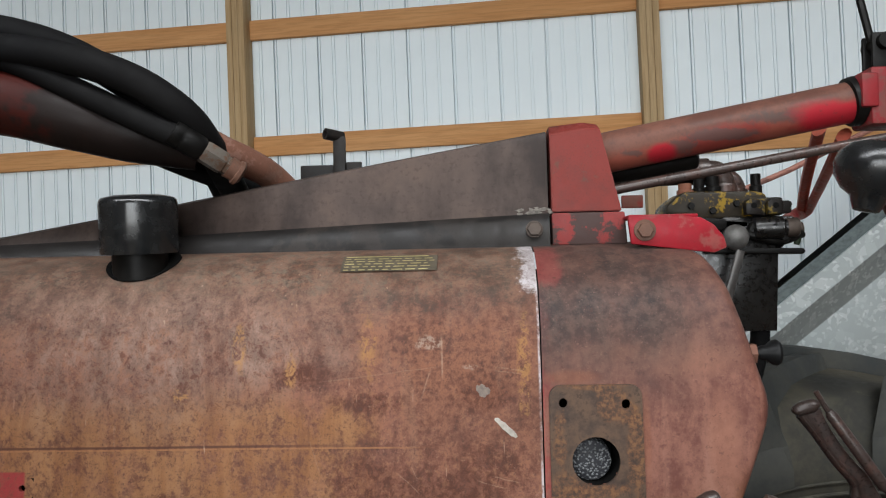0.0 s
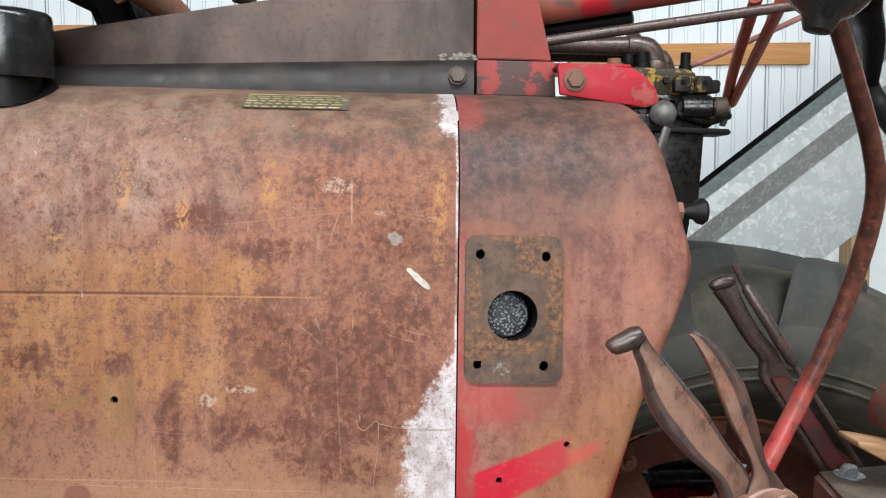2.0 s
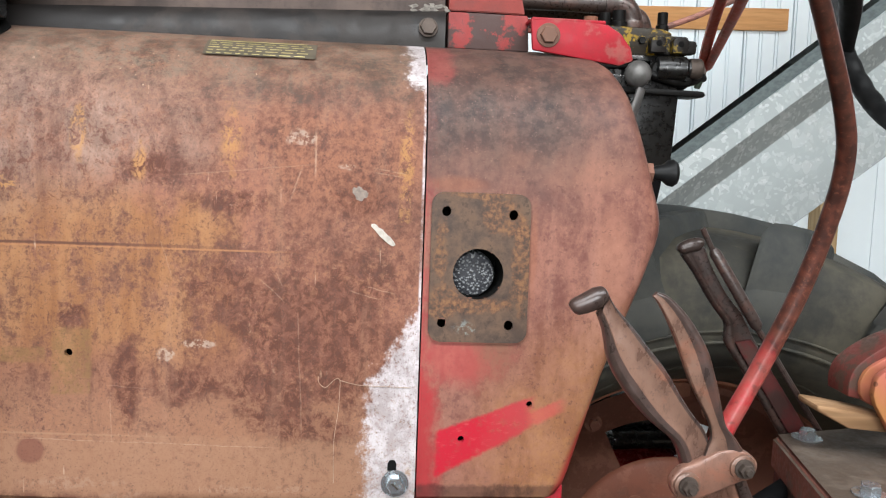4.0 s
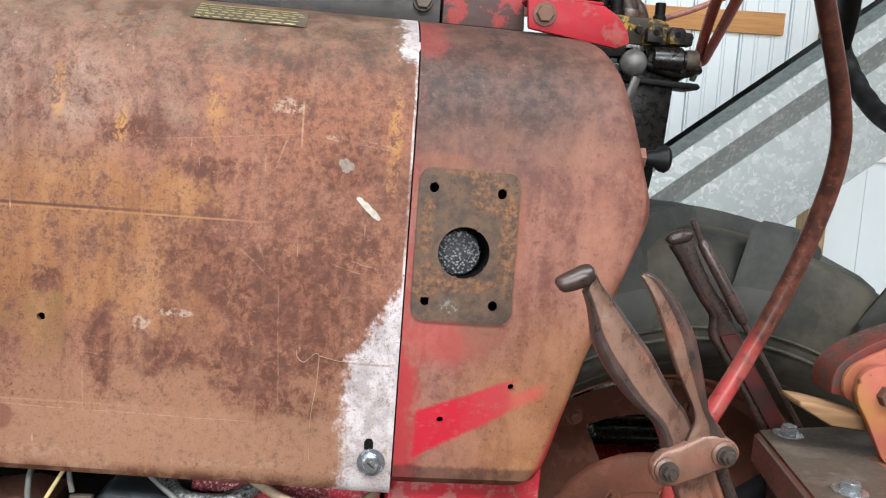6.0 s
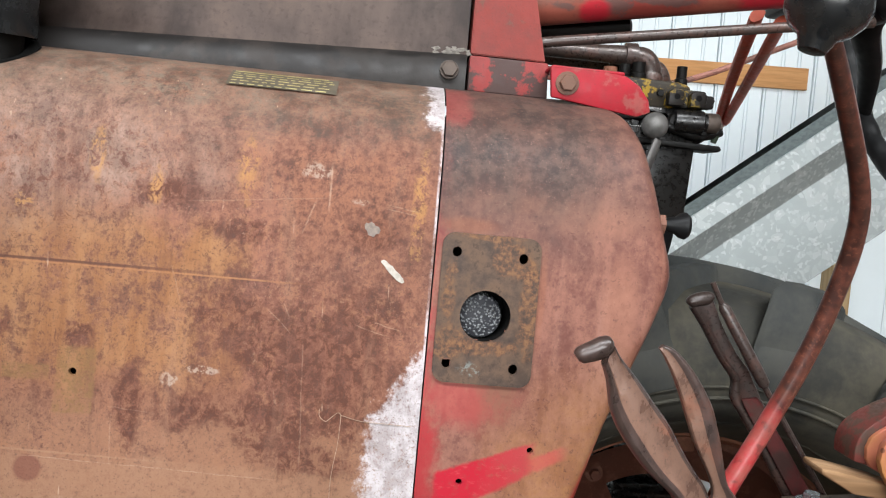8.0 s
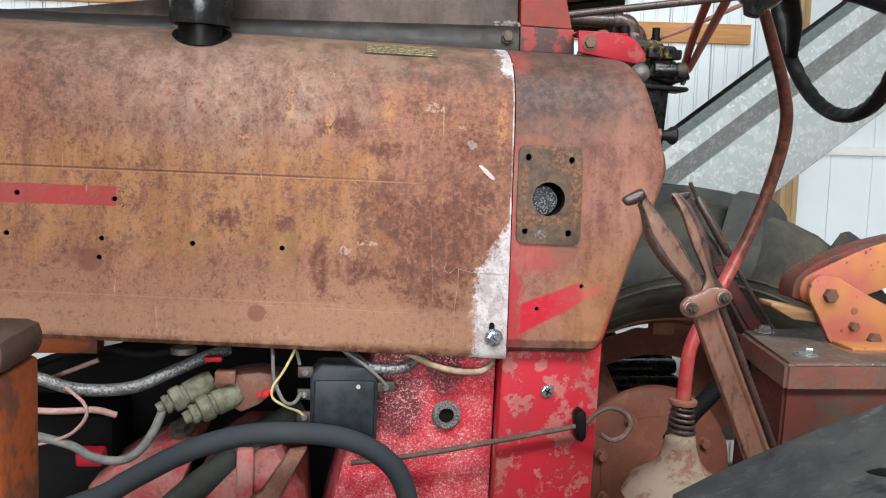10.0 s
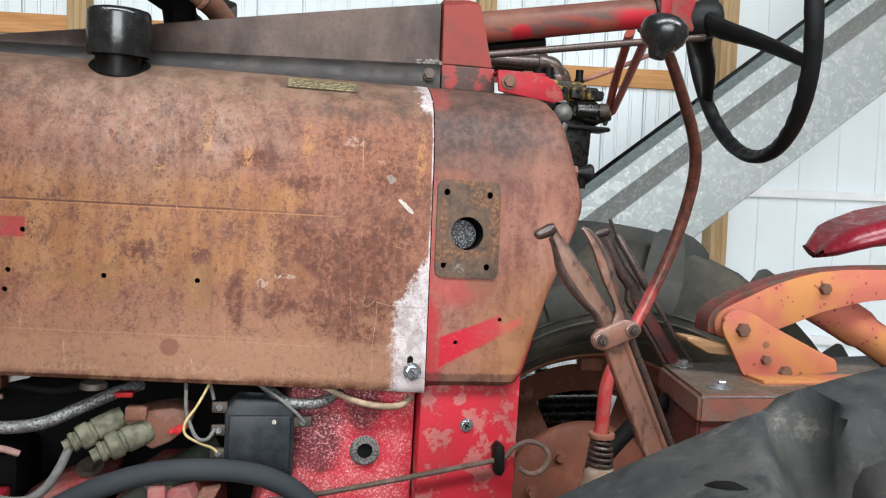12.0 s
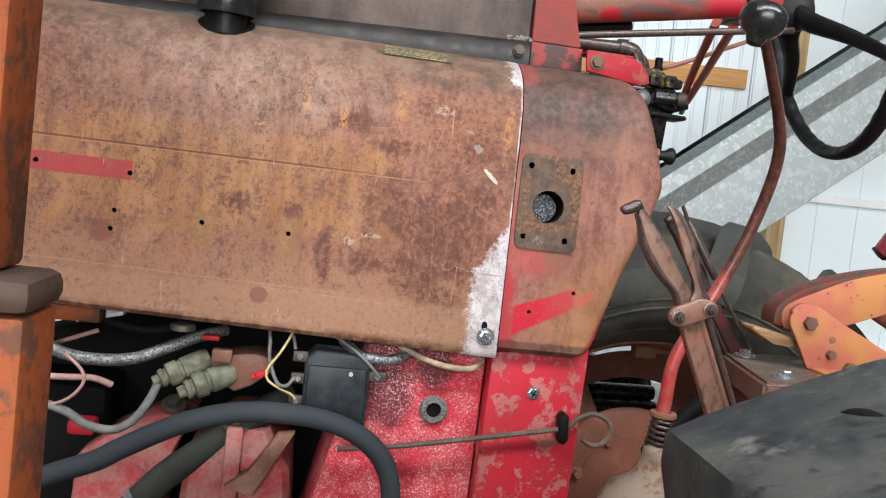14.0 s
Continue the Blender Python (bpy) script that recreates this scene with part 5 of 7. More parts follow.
# matching lever on the far side
bm = bmesh.new()
cast_bar(bm, [((0.4300, 1.4720), (0.4660, 1.4860), 0.010), ((0.4519, 1.4445), (0.4800, 1.4560), 0.011), ((0.4731, 1.4130), (0.5004, 1.4230), 0.011), ((0.4900, 1.3900), (0.5180, 1.4010), 0.011), ((0.5040, 1.3740), (0.5318, 1.3868), 0.011), ((0.5095, 1.3620), (0.5429, 1.3684), 0.010), ((0.5090, 1.3440), (0.5550, 1.3480), 0.009), ((0.5160, 1.3280), (0.5680, 1.3280), 0.009), ((0.5290, 1.3117), (0.5800, 1.3100), 0.009), ((0.5727, 1.2508), (0.6160, 1.2560), 0.009), ((0.6062, 1.2010), (0.6433, 1.2186), 0.009), ((0.6500, 1.1380), (0.6880, 1.1560), 0.009)], 0.300, GRIP_SECTION, ())
pipe(bm, [(0.4270, 0.300, 1.4770), (0.4300, 0.300, 1.4800), (0.4400, 0.300, 1.4850), (0.4560, 0.300, 1.4890), (0.4620, 0.300, 1.4880), (0.4640, 0.300, 1.4870)], [0.004, 0.009, 0.011, 0.011, 0.009, 0.004], 12, 3)
far_lever = part("far_hand_lever", bm, M_DARKLEVER, tractor, "dark iron hand lever with thumb latch")
M_DARKWEB = worn_paint("dark_red_web", (0.07, 0.017, 0.016), (0.055, 0.026, 0.022), (0.024, 0.013, 0.012), 0.5, 0.4, 20)
bm = cast_bar(bmesh.new(), [((0.5240, 1.3395), (0.5490, 1.3440), 0.004), ((0.5300, 1.3290), (0.5590, 1.3330), 0.004), ((0.5420, 1.3110), (0.5710, 1.3150), 0.004), ((0.5800, 1.2580), (0.6090, 1.2640), 0.004), ((0.6500, 1.1570), (0.6790, 1.1640), 0.004)], 0.2895, BLADE_SECTION, ())
part("web", bm, M_DARKWEB, far_lever, "dark red sunken web of the lever")
bm = bmesh.new()
pipe(bm, [(0.450, 0.272, 1.516), (0.467, 0.272, 1.486)], 0.0042, 8, 1)
pipe(bm, [(0.468, 0.272, 1.486), (0.472, 0.272, 1.480), (0.540, 0.272, 1.381), (0.548, 0.272, 1.369), (0.551, 0.272, 1.365)], [0.005, 0.0088, 0.0094, 0.0088, 0.005], 12, 1)
pipe(bm, [(0.548, 0.275, 1.369), (0.675, 0.277, 1.192)], 0.0046, 8, 1)
part("thumb_latch", bm, M_DARKLEVER, far_lever)


# rear wheels
def tractor_wheel(at, R, width, inner_sign, name, label, rubber_mat, n=18, lug_mat=None):
    """A lugged rear tyre on a dished rim. inner_sign: which y side faces the tractor."""
    ox, oy, oz = at
    w = width / 2
    rim_r = R * 0.56
    ax = Matrix.Translation(at) @ pose(0, 0, 0, -90, 0, 0)
    bm = bmesh.new()
    shift, wt = -0.085, 0.265  # the tyre sits in from the rim's middle and bulges over it
    prof = [(rim_r, -w * 0.74), (rim_r + 0.025, -w * 0.98), (R * 0.68, shift - wt * 0.93), (R * 0.76, shift - wt), (R * 0.86, shift - wt * 0.985), (R * 0.92, shift - wt * 0.90), (R * 0.948, shift - wt * 0.62), (R * 0.955, shift), (R * 0.948, shift + wt * 0.62), (R * 0.92, shift + wt * 0.90), (R * 0.86, shift + wt * 0.985), (R * 0.76, shift + wt), (rim_r + 0.03, w * 0.80), (rim_r, w * 0.72)]
    rings = [[ax @ Vector((r * math.cos(a), r * math.sin(a), h)) for a in (2 * math.pi * k / 96 for k in range(96))] for r, h in prof]
    ring_loft(bm, rings, caps=False)
    tw = new(name)
    tw.parent = tractor
    tagged(tw, label)
    part("tyre", bm, rubber_mat, tw, "weathered lugged black tyre", 50)
    for r, h, t in ((0.545, -0.262, 0.005), (0.615, shift - wt * 0.962, 0.004), (0.640, shift - wt * 0.985, 0.003)):
        bm = bmesh.new()
        ring = [[ax @ Vector(((r + t * math.cos(b)) * math.cos(a), (r + t * math.cos(b)) * math.sin(a), h + t * math.sin(b))) for b in (math.pi * q / 4 for q in range(8))] for a in (2 * math.pi * k / 96 for k in range(97))]
        ring_loft(bm, ring, caps=False)
        part("sidewall_rib", bm, rubber_mat, tw)
    # slanted lugs from each shoulder to the middle, one mesh a side
    for side in (-1, 1):
        bm = bmesh.new()
        rows = []
        for f, low, top, wide in ((-0.16, 0.74, 0.765, 1.35), (-0.08, 0.78, 0.86, 1.45), (0.0, 0.84, 0.955, 1.45), (0.03, 0.87, 0.985, 1.3), (0.1, 0.90, 0.998, 1.2), (0.35, 0.935, 1.0, 1.1), (0.7, 0.94, 1.0, 1.0), (0.95, 0.94, 0.998, 0.92), (1.0, 0.94, 0.985, 0.8)):
            h = shift + side * (wt - max(f, 0) * wt * 1.06 + (0.010 if -0.1 < f <= 0 else 0))
            a = 0.31 * max(f, 0)
            t = 0.033 / R * wide
            mid = top - 0.012
            rows.append([Vector((R * rr * math.cos(aa), R * rr * math.sin(aa), h)) for rr, aa in ((low, a - t * 1.5), (mid, a - t * 1.12), (top, a - t * 0.85), (top, a + t * 0.85), (mid, a + t * 1.12), (low, a + t * 1.5))])
        ring_loft(bm, rows)
        me = mesh_of("lug", bm, lug_mat or rubber_mat, 40)
        for k in range(n):
            lug = new("lug", me)
            lug.parent = tw
            lug.matrix_local = ax @ pose(0, 0, 0, 0, 0, 360 * (k + (0.5 if side > 0 else 0)) / n - 16.5)
    s = inner_sign
    bm = bmesh.new()
    lathe(bm, [(rim_r + 0.026, s * w * 0.80), (rim_r + 0.030, s * w * 0.74), (rim_r - 0.002, s * w * 0.70), (rim_r - 0.020, s * w * 0.5), (rim_r - 0.022, -s * w * 0.5), (rim_r, -s * w * 0.72), (rim_r - 0.006, -s * w * 0.72), (rim_r - 0.028, -s * w * 0.5), (rim_r - 0.026, s * w * 0.5), (rim_r - 0.008, s * w * 0.705), (rim_r + 0.022, s * w * 0.75)], ax, 64)
    part("rim", bm, M_RUST, tw, "rusty brown wheel rim")
    # disc with long windows, held off the rim so that light shows round it
    bm = bmesh.new()
    radii = [0.10, 0.17, rim_r - 0.25, rim_r - 0.142, rim_r - 0.10, rim_r - 0.05]
    hs = [s * w * 0.5, s * w * 0.42, s * w * 0.2, s * w * 0.16, s * w * 0.2, s * w * 0.3]
    n = 96
    rows = [[bm.verts.new(ax @ Vector((r * math.cos(2 * math.pi * k / n), r * math.sin(2 * math.pi * k / n), h))) for k in range(n)] for r, h in zip(radii, hs)]
    for q in range(len(radii) - 1):
        for k in range(n):
            if q == 2 and (k - 65) % 24 < 12:
                continue
            bm.faces.new((rows[q][k], rows[q][(k + 1) % n], rows[q + 1][(k + 1) % n], rows[q + 1][k]))
    bmesh.ops.solidify(bm, geom=list(bm.faces), thickness=0.012)
    part("disc", bm, M_DARKDISC, tw, "dark rusty wheel disc with long windows")
    bm = bmesh.new()
    lathe(bm, [(0.001, s * w * 0.64), (0.055, s * w * 0.64), (0.062, s * w * 0.60), (0.070, s * w * 0.54), (0.15, s * w * 0.45), (0.215, s * w * 0.35), (0.243, s * w * 0.31), (0.252, s * w * 0.28), (0.255, s * w * 0.24), (0.25, s * w * 0.20), (0.001, s * w * 0.2)], ax, 72)
    part("hub_dish", bm, M_DISC, tw, "orange-brown rusted hub dish of the wheel")
    bm = bmesh.new()
    arc = [radians(-86 + 40 * k / 20) for k in range(21)]
    ring_loft(bm, [[ax @ Vector((r * math.cos(a), r * math.sin(a), h)) for r, h in ((rim_r - 0.062, s * w * 0.27), (rim_r - 0.019, s * w * 0.30), (rim_r - 0.019, s * w * 0.24), (rim_r - 0.062, s * w * 0.21))] for a in arc])
    part("rim_band", bm, M_DARKDISC, tw, "rusty band joining disc and rim")
    for k in range(8):
        a = 2 * math.pi * (k + 0.35) / 8
        hex_bolt("wheel_nut", ax @ Vector((0.175 * math.cos(a), 0.175 * math.sin(a), s * w * 0.415)), (0, s, 0), 0.015, 0.016, M_RUST, tw, "", 0.02)
        hex_bolt("rim_nut", ax @ Vector((0.385 * math.cos(a), 0.385 * math.sin(a), s * w * 0.21)), (0, s, 0), 0.014, 0.014, M_DARKDISC, tw, "", 0.022)
    for k in range(8):
        a = 2 * math.pi * k / 8
        bm = bmesh.new()
        box(bm, (rim_r - 0.07, -0.035, s * w * 0.2), (rim_r - 0.018, 0.035, s * w * 0.4), 0.006, ax @ pose(0, 0, 0, 0, 0, math.degrees(a)))
        part("rim_lug", bm, M_RUST, tw)
    return tw


tractor_wheel((0.70, 0.80 + 0.225, 0.63), 0.87, 0.45, -1, "right_rear_wheel", "big lugged rear wheel on a rusty rim", M_TYRE, 16, M_LUG)

# seat linkage
def smooth_line(pts, steps=5):
    return [(p.x, p.z) for p in curve_points([(x, 0, z) for x, z in pts], steps)]


ARM_TOP = [(0.643, 1.318), (0.650, 1.334), (0.668, 1.348), (0.714, 1.371), (0.782, 1.402), (0.854, 1.424), (0.905, 1.433), (1.03, 1.441), (1.688, 1.461)]
ARM_LOW = [(1.688, 1.402), (1.114, 1.393), (1.036, 1.377), (0.988, 1.371), (0.898, 1.349), (0.850, 1.331), (0.781, 1.305), (0.720, 1.288), (0.680, 1.282), (0.655, 1.290), (0.645, 1.302)]
bm = slab(bmesh.new(), smooth_line(ARM_TOP) + smooth_line(ARM_LOW), 0.15, 0.205, 0.006, None, 3)
arm = part("seat_arm", bm, M_ORANGE, tractor, "orange and pink seat support arm")
top = smooth_line([(0.632, 1.296), (0.631, 1.316), (0.638, 1.337), (0.660, 1.357), (0.696, 1.377), (0.775, 1.407), (0.864, 1.430), (0.946, 1.441), (1.114, 1.450), (1.688, 1.467)])
bm = slab(bmesh.new(), top + [(1.688, 1.462)] + list(reversed(smooth_line([(0.660, 1.290), (0.650, 1.312), (0.660, 1.334), (0.705, 1.366), (0.782, 1.398), (0.854, 1.4215), (0.905, 1.431), (1.03, 1.440)]))), 0.156, 0.210, 0.004, None, 3)
part("arm_skin", bm, worn_paint("worn_dark_red_skin", (0.115, 0.030, 0.024), (0.075, 0.043, 0.032), (0.035, 0.020, 0.016), 0.55, 0.45, 24), arm, "worn dark red upper skin of the arm")
bm = slab(bmesh.new(), smooth_line([(0.638, 1.312), (0.641, 1.334), (0.655, 1.347), (0.674, 1.350), (0.700, 1.344), (0.725, 1.331)], 4) + [(0.755, 1.316), (0.850, 1.273), (0.896, 1.254), (0.900, 1.248), (0.904, 1.228), (0.861, 1.222), (0.714, 1.207), (0.699, 1.211), (0.687, 1.224), (0.660, 1.272), (0.643, 1.298)], 0.11, 0.122, 0.003)
box(bm, (0.695, 0.045, 1.2145), (1.05, 0.12, 1.222), 0.002)
part("pivot_bracket", bm, M_ORANGE, arm, "orange pivot bracket")
bm = bmesh.new()
lathe(bm, [(0.001, 0.0), (0.008, 0.0), (0.0075, 0.0008), (0.001, 0.001)], Matrix.Translation((0.736, 0.110, 1.281)) @ FACING, 14)
part("rust_spot", bm, M_RUST, arm, "round rust spot on the bracket")
part("foot_plate", boxed((0.685, 0.035, 1.2125), (1.09, 0.14, 1.2148), 0.001), M_RUST, arm, "rusty shim under the bracket")
for x, z, r, y in ((0.680, 1.311, 0.0145, 0.11), (0.886, 1.396, 0.0130, 0.15), (0.735, 1.251, 0.0098, 0.11), (0.781, 1.226, 0.0135, 0.11)):
    hex_bolt("bolt", (x, y, z), (0, -1, 0), r, 0.012, M_BOLT, arm, "rusty bolt")
bm = bmesh.new()
pipe(bm, [(0.88, 0.25, 1.387), (0.966, 0.24, 1.344), (1.04, 0.23, 1.302), (1.056, 0.23, 1.293), (1.32, 0.21, 1.14)], [0.046, 0.046, 0.045, 0.039, 0.039], 20, 1)
part("damper", bm, M_ORANGE, arm, "orange seat damper cylinder")
bm = slab(bmesh.new(), [(0.575, 1.290), (0.576, 1.281), (0.625, 1.256), (0.69, 1.250), (0.71, 1.264), (0.66, 1.276), (0.60, 1.287)], 0.135, 0.19, 0.004)
part("wood_wedge", bm, timber("pale_split_wood", (0.36, 0.22, 0.12), (0.25, 0.14, 0.07), 0), arm, "split wooden wedge under the arm")

# red seat pan
bm = bmesh.new()
rings = []
for x, lo_z, hi_z, hw in ((1.038, 1.455, 1.464, 0.040), (1.042, 1.450, 1.476, 0.052), (1.052, 1.450, 1.490, 0.065), (1.071, 1.455, 1.506, 0.080), (1.090, 1.465, 1.525, 0.100), (1.135, 1.481, 1.542, 0.120), (1.224, 1.495, 1.572, 0.140), (1.393, 1.512, 1.605, 0.160), (1.554, 1.55, 1.68, 0.165), (1.634, 1.65, 1.84, 0.165)):
    x, y0, y1 = x + 0.045, 0.47 - hw, 0.47 + hw
    rings.append([(x, y0, lo_z + 0.012), (x, y0 - 0.004, lo_z + (hi_z - lo_z) * 0.45), (x, y0 + 0.012, hi_z - 0.006), (x, y0 + 0.035, hi_z), (x, 0.47, hi_z - 0.02), (x, y1 - 0.035, hi_z), (x, y1, lo_z + 0.02), (x, y1 - 0.03, lo_z), (x, 0.47, lo_z - 0.005), (x, y0 + 0.03, lo_z)])
ring_loft(bm, rings)
part("seat", bm, worn_paint("glossy_dark_red_seat", (0.15, 0.007, 0.016), (0.11, 0.010, 0.016), (0.05, 0.016, 0.016), 0.3, 0.3, 5), tractor, "glossy dark red seat pan", 60)

# deck box under the seat
bm = bmesh.new()
ring_loft(bm, [[(0.520, -0.03, z), (0.575, 0.235, z), (1.6, 0.45, z + 0.01), (1.6, -0.03, z + 0.01)] for z in (0.75, 1.205)])
bmesh.ops.bevel(bm, geom=list(bm.edges), offset=0.006, segments=2, affect="EDGES")
deck = part("deck_box", bm, worn_paint("dark_red_deck_paint", (0.105, 0.030, 0.024), (0.085, 0.050, 0.038), (0.035, 0.022, 0.018), 0.5, 0.5, 18), tractor, "rusty brown deck box under the seat")
M_DECKTOP = worn_paint("dusty_deck_steel", (0.085, 0.063, 0.048), (0.135, 0.104, 0.081), (0.036, 0.027, 0.022), 0.5, 0.48, 14)
M_DECKEDGE = worn_paint("faded_red_deck_edge", (0.19, 0.070, 0.052), (0.17, 0.105, 0.082), (0.06, 0.038, 0.030), 0.5, 0.5, 22)
bm = bmesh.new()
ring_loft(bm, [[(0.514, -0.040, z), (0.570, 0.238, z), (1.6, 0.45, z + 0.01), (1.6, -0.040, z + 0.01)] for z in (1.165, 1.2125)])
bmesh.ops.bevel(bm, geom=[e for e in bm.edges if min(v.co.z for v in e.verts) > 1.2 or abs(e.verts[0].co.z - e.verts[1].co.z) > 0.02], offset=0.007, segments=3, affect="EDGES")
top = part("deck_top", bm, M_DECKEDGE, deck, "dusty worn deck plate with a folded red edge")
top.data.materials.append(M_DECKTOP)
for p in top.data.polygons:
    p.material_index = 1 if p.normal.z > 0.9 else 0
# thin bright strip: worn edge together with the highlight along its bevel
bm = bmesh.new()
pipe(bm, [(0.53, -0.0395, 1.2095), (0.80, -0.0395, 1.2122), (1.58, -0.0395, 1.2197)], 0.0016, 8, 1)
part("edge_glint", bm, M_ZINC, deck, "bright strip for the worn deck edge and its highlight")
for x, y, z in ((0.612, 0.215, 1.2135), (0.585, 0.018, 1.2135)):
    hex_bolt("bolt", (x, y, z), (0, 0, 1), 0.013, 0.012, M_ZINC, deck, "new zinc bolt", 0.022)

# red clutch housing and frame under the hood
bm = bmesh.new()
slab(bm, [(-0.205, 1.205), (0.008, 1.205), (0.008, 0.55), (-0.36, 0.55), (-0.255, 1.0)], 0.022, 0.40, 0.004)
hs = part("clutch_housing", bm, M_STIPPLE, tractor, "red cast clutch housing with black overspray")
bm = bmesh.new()
lathe(bm, [(0.010, 0), (0.026, 0), (0.026, 0.004), (0.022, 0.008), (0.014, 0.008), (0.012, -0.02)], Matrix.Translation((-0.076, 0.022, 1.095)) @ FACING, 28)
part("sight_ring", bm, plain("speckled_steel_ring", (0.13, 0.12, 0.115), 0.6, 0.2, 300, 0.7, 0.5), hs, "rough steel ring round a hole")
# black disc gives the ring's hole its shade by colour
bm = bmesh.new()
lathe(bm, [(0.0005, 0.0), (0.0135, 0.0), (0.0135, 0.003), (0.0005, 0.003)], Matrix.Translation((-0.076, 0.0225, 1.095)) @ FACING, 20)
part("ring_hole_disc", bm, M_VOID, hs, "black disc standing in for the dark hole in the ring")
bm = slab(bmesh.new(), [(0.014, 1.215), (0.19, 1.235), (0.188, 1.0), (0.186, 0.55), (0.006, 0.55)], -0.004, 0.42, 0.004)
fr = part("dash_support", bm, M_SUPPORT, tractor, "bright red support below the dash")
hex_bolt("screw", (0.0965, -0.004, 1.147), (0, -1, 0), 0.009, 0.003, M_ZINC, fr, "zinc screw", 0.012)

# wire-rod with loop
bm = bmesh.new()
pipe(bm, [(-0.24, -0.01, 1.02), (-0.14, -0.02, 1.036), (0.0, -0.025, 1.063), (0.152, -0.025, 1.092)], 0.005, 8, 2)
loop = [(0.152, -0.025, 1.092), (0.165, -0.025, 1.098), (0.18, -0.025, 1.114), (0.205, -0.025, 1.124), (0.232, -0.025, 1.115), (0.243, -0.025, 1.095), (0.232, -0.025, 1.073), (0.21, -0.025, 1.066), (0.19, -0.025, 1.077)]
pipe(bm, loop, 0.0045, 8, 4)
part("pull_rod", bm, worn_paint("dull_rod_iron", (0.085, 0.058, 0.046), (0.14, 0.095, 0.075), (0.04, 0.028, 0.024), 0.5, 0.5, 22), tractor, "rusty pull rod with a bent wire loop")

# fuel cap on the hood shoulder
bm = bmesh.new()
cm = pose(-0.512, 0.082, 1.730, 4, 0, 0)
lathe(bm, [(0.043, 0.016), (0.0495, 0.014), (0.0505, 0.018), (0.0505, 0.080), (0.0495, 0.085), (0.046, 0.0885), (0.030, 0.092), (0.001, 0.093)], cm, 48)
part("filler_cap", bm, M_BLACK, tractor, "black plastic filler cap")
bm = bmesh.new()
lathe(bm, [(0.036, -0.02), (0.036, -0.012), (0.036, 0.0), (0.036, 0.018), (0.038, 0.018)], cm, 32)
part("filler_neck", bm, M_DIRTBLACK, tractor, "dirty filler neck")
# flat black ring paints the shaded opening round the neck
bm = bmesh.new()
lathe(bm, [(0.030, 0.0), (0.030, 0.0035), (0.0485, 0.0035), (0.050, 0.0), (0.030, 0.0)], aim((-0.512, 0.094, 1.7285), (0, -0.45, 0.89)), 40)
part("neck_gap_ring", bm, M_VOID, tractor, "black ring standing in for the dark gap round the filler neck")

def stuck_on(bm, outline, off, y_of):
    """A thin film on the side sheet."""
    vs = [bm.verts.new((x, y_of(x, z) - off, z)) for x, z in outline]
    bm.faces.new(vs)
    g = bmesh.ops.extrude_face_region(bm, geom=list(bm.faces))
    bmesh.ops.translate(bm, verts=[v for v in g["geom"] if isinstance(v, bmesh.types.BMVert)], vec=(0, off * 0.7, 0))
    return bm


# bolt at the hood's lower rear corner
hex_bolt("hood_bolt", (-0.008, lean(1.245) - 0.003, 1.245), (0, -1, 0), 0.0095, 0.007, M_ZINC, hood, "zinc bolt with wide washer", 0.0155)

part("bolt_cross", boxed((-0.005, -0.0006, -0.0009), (0.005, 0.0006, 0.0009), 0.0, pose(-0.008, lean(1.245) - 0.0122, 1.245, 0, 40, 0)), M_STEEL, hood)
part("bolt_slot", stuck_on(bmesh.new(), [(-0.0165, 1.258), (-0.0165, 1.2665), (-0.014, 1.270), (-0.009, 1.270), (-0.0065, 1.2665), (-0.0065, 1.258)], 0.0008, hood_y), M_VOID, hood, "dark slot above the hood bolt")
for turn in (25, 115):
    part("screw_cross", boxed((-0.006, -0.0006, -0.0008), (0.006, 0.0006, 0.0008), 0.0, pose(0.0965, -0.0094, 1.147, 0, turn, 0)), M_VOID, fr)

# hydraulic valve on the far side
bm = slab(bmesh.new(), [(0.296, 1.808), (0.300, 1.824), (0.318, 1.838), (0.335, 1.850), (0.470, 1.848), (0.488, 1.842), (0.488, 1.808), (0.46, 1.798), (0.36, 1.796)], 0.56, 0.66, 0.007)
valve = part("control_valve", bm, M_YELLOW, tractor, "greasy yellow hydraulic valve block")
bm = boxed((0.455, 0.545, 1.800), (0.512, 0.60, 1.834), 0.005)
box(bm, (0.50, 0.55, 1.804), (0.53, 0.575, 1.828), 0.005)
part("valve_end", bm, M_GRIMEYELLOW, valve, "grimy end section with yellow traces")
part("valve_flange", slab(bmesh.new(), [(0.30, 1.80), (0.36, 1.80), (0.45, 1.792), (0.45, 1.778), (0.36, 1.772), (0.31, 1.786)], 0.55, 0.66, 0.004), M_DIRTBLACK, valve, "greasy black lower flange")
for x, z in ((0.345, 1.822), (0.385, 1.812), (0.43, 1.825)):
    hex_bolt("cap_screw", (x, 0.56, z), (0, -1, 0), 0.007, 0.007, M_DIRTBLACK, valve)
bm = bmesh.new()
pipe(bm, [(0.43, 0.54, 1.77), (0.47, 0.535, 1.757), (0.505, 0.54, 1.752), (0.55, 0.56, 1.765)], 0.008, 10, 4)
part("grease_pipe", bm, M_DIRTBLACK, valve, "small greasy pipe")
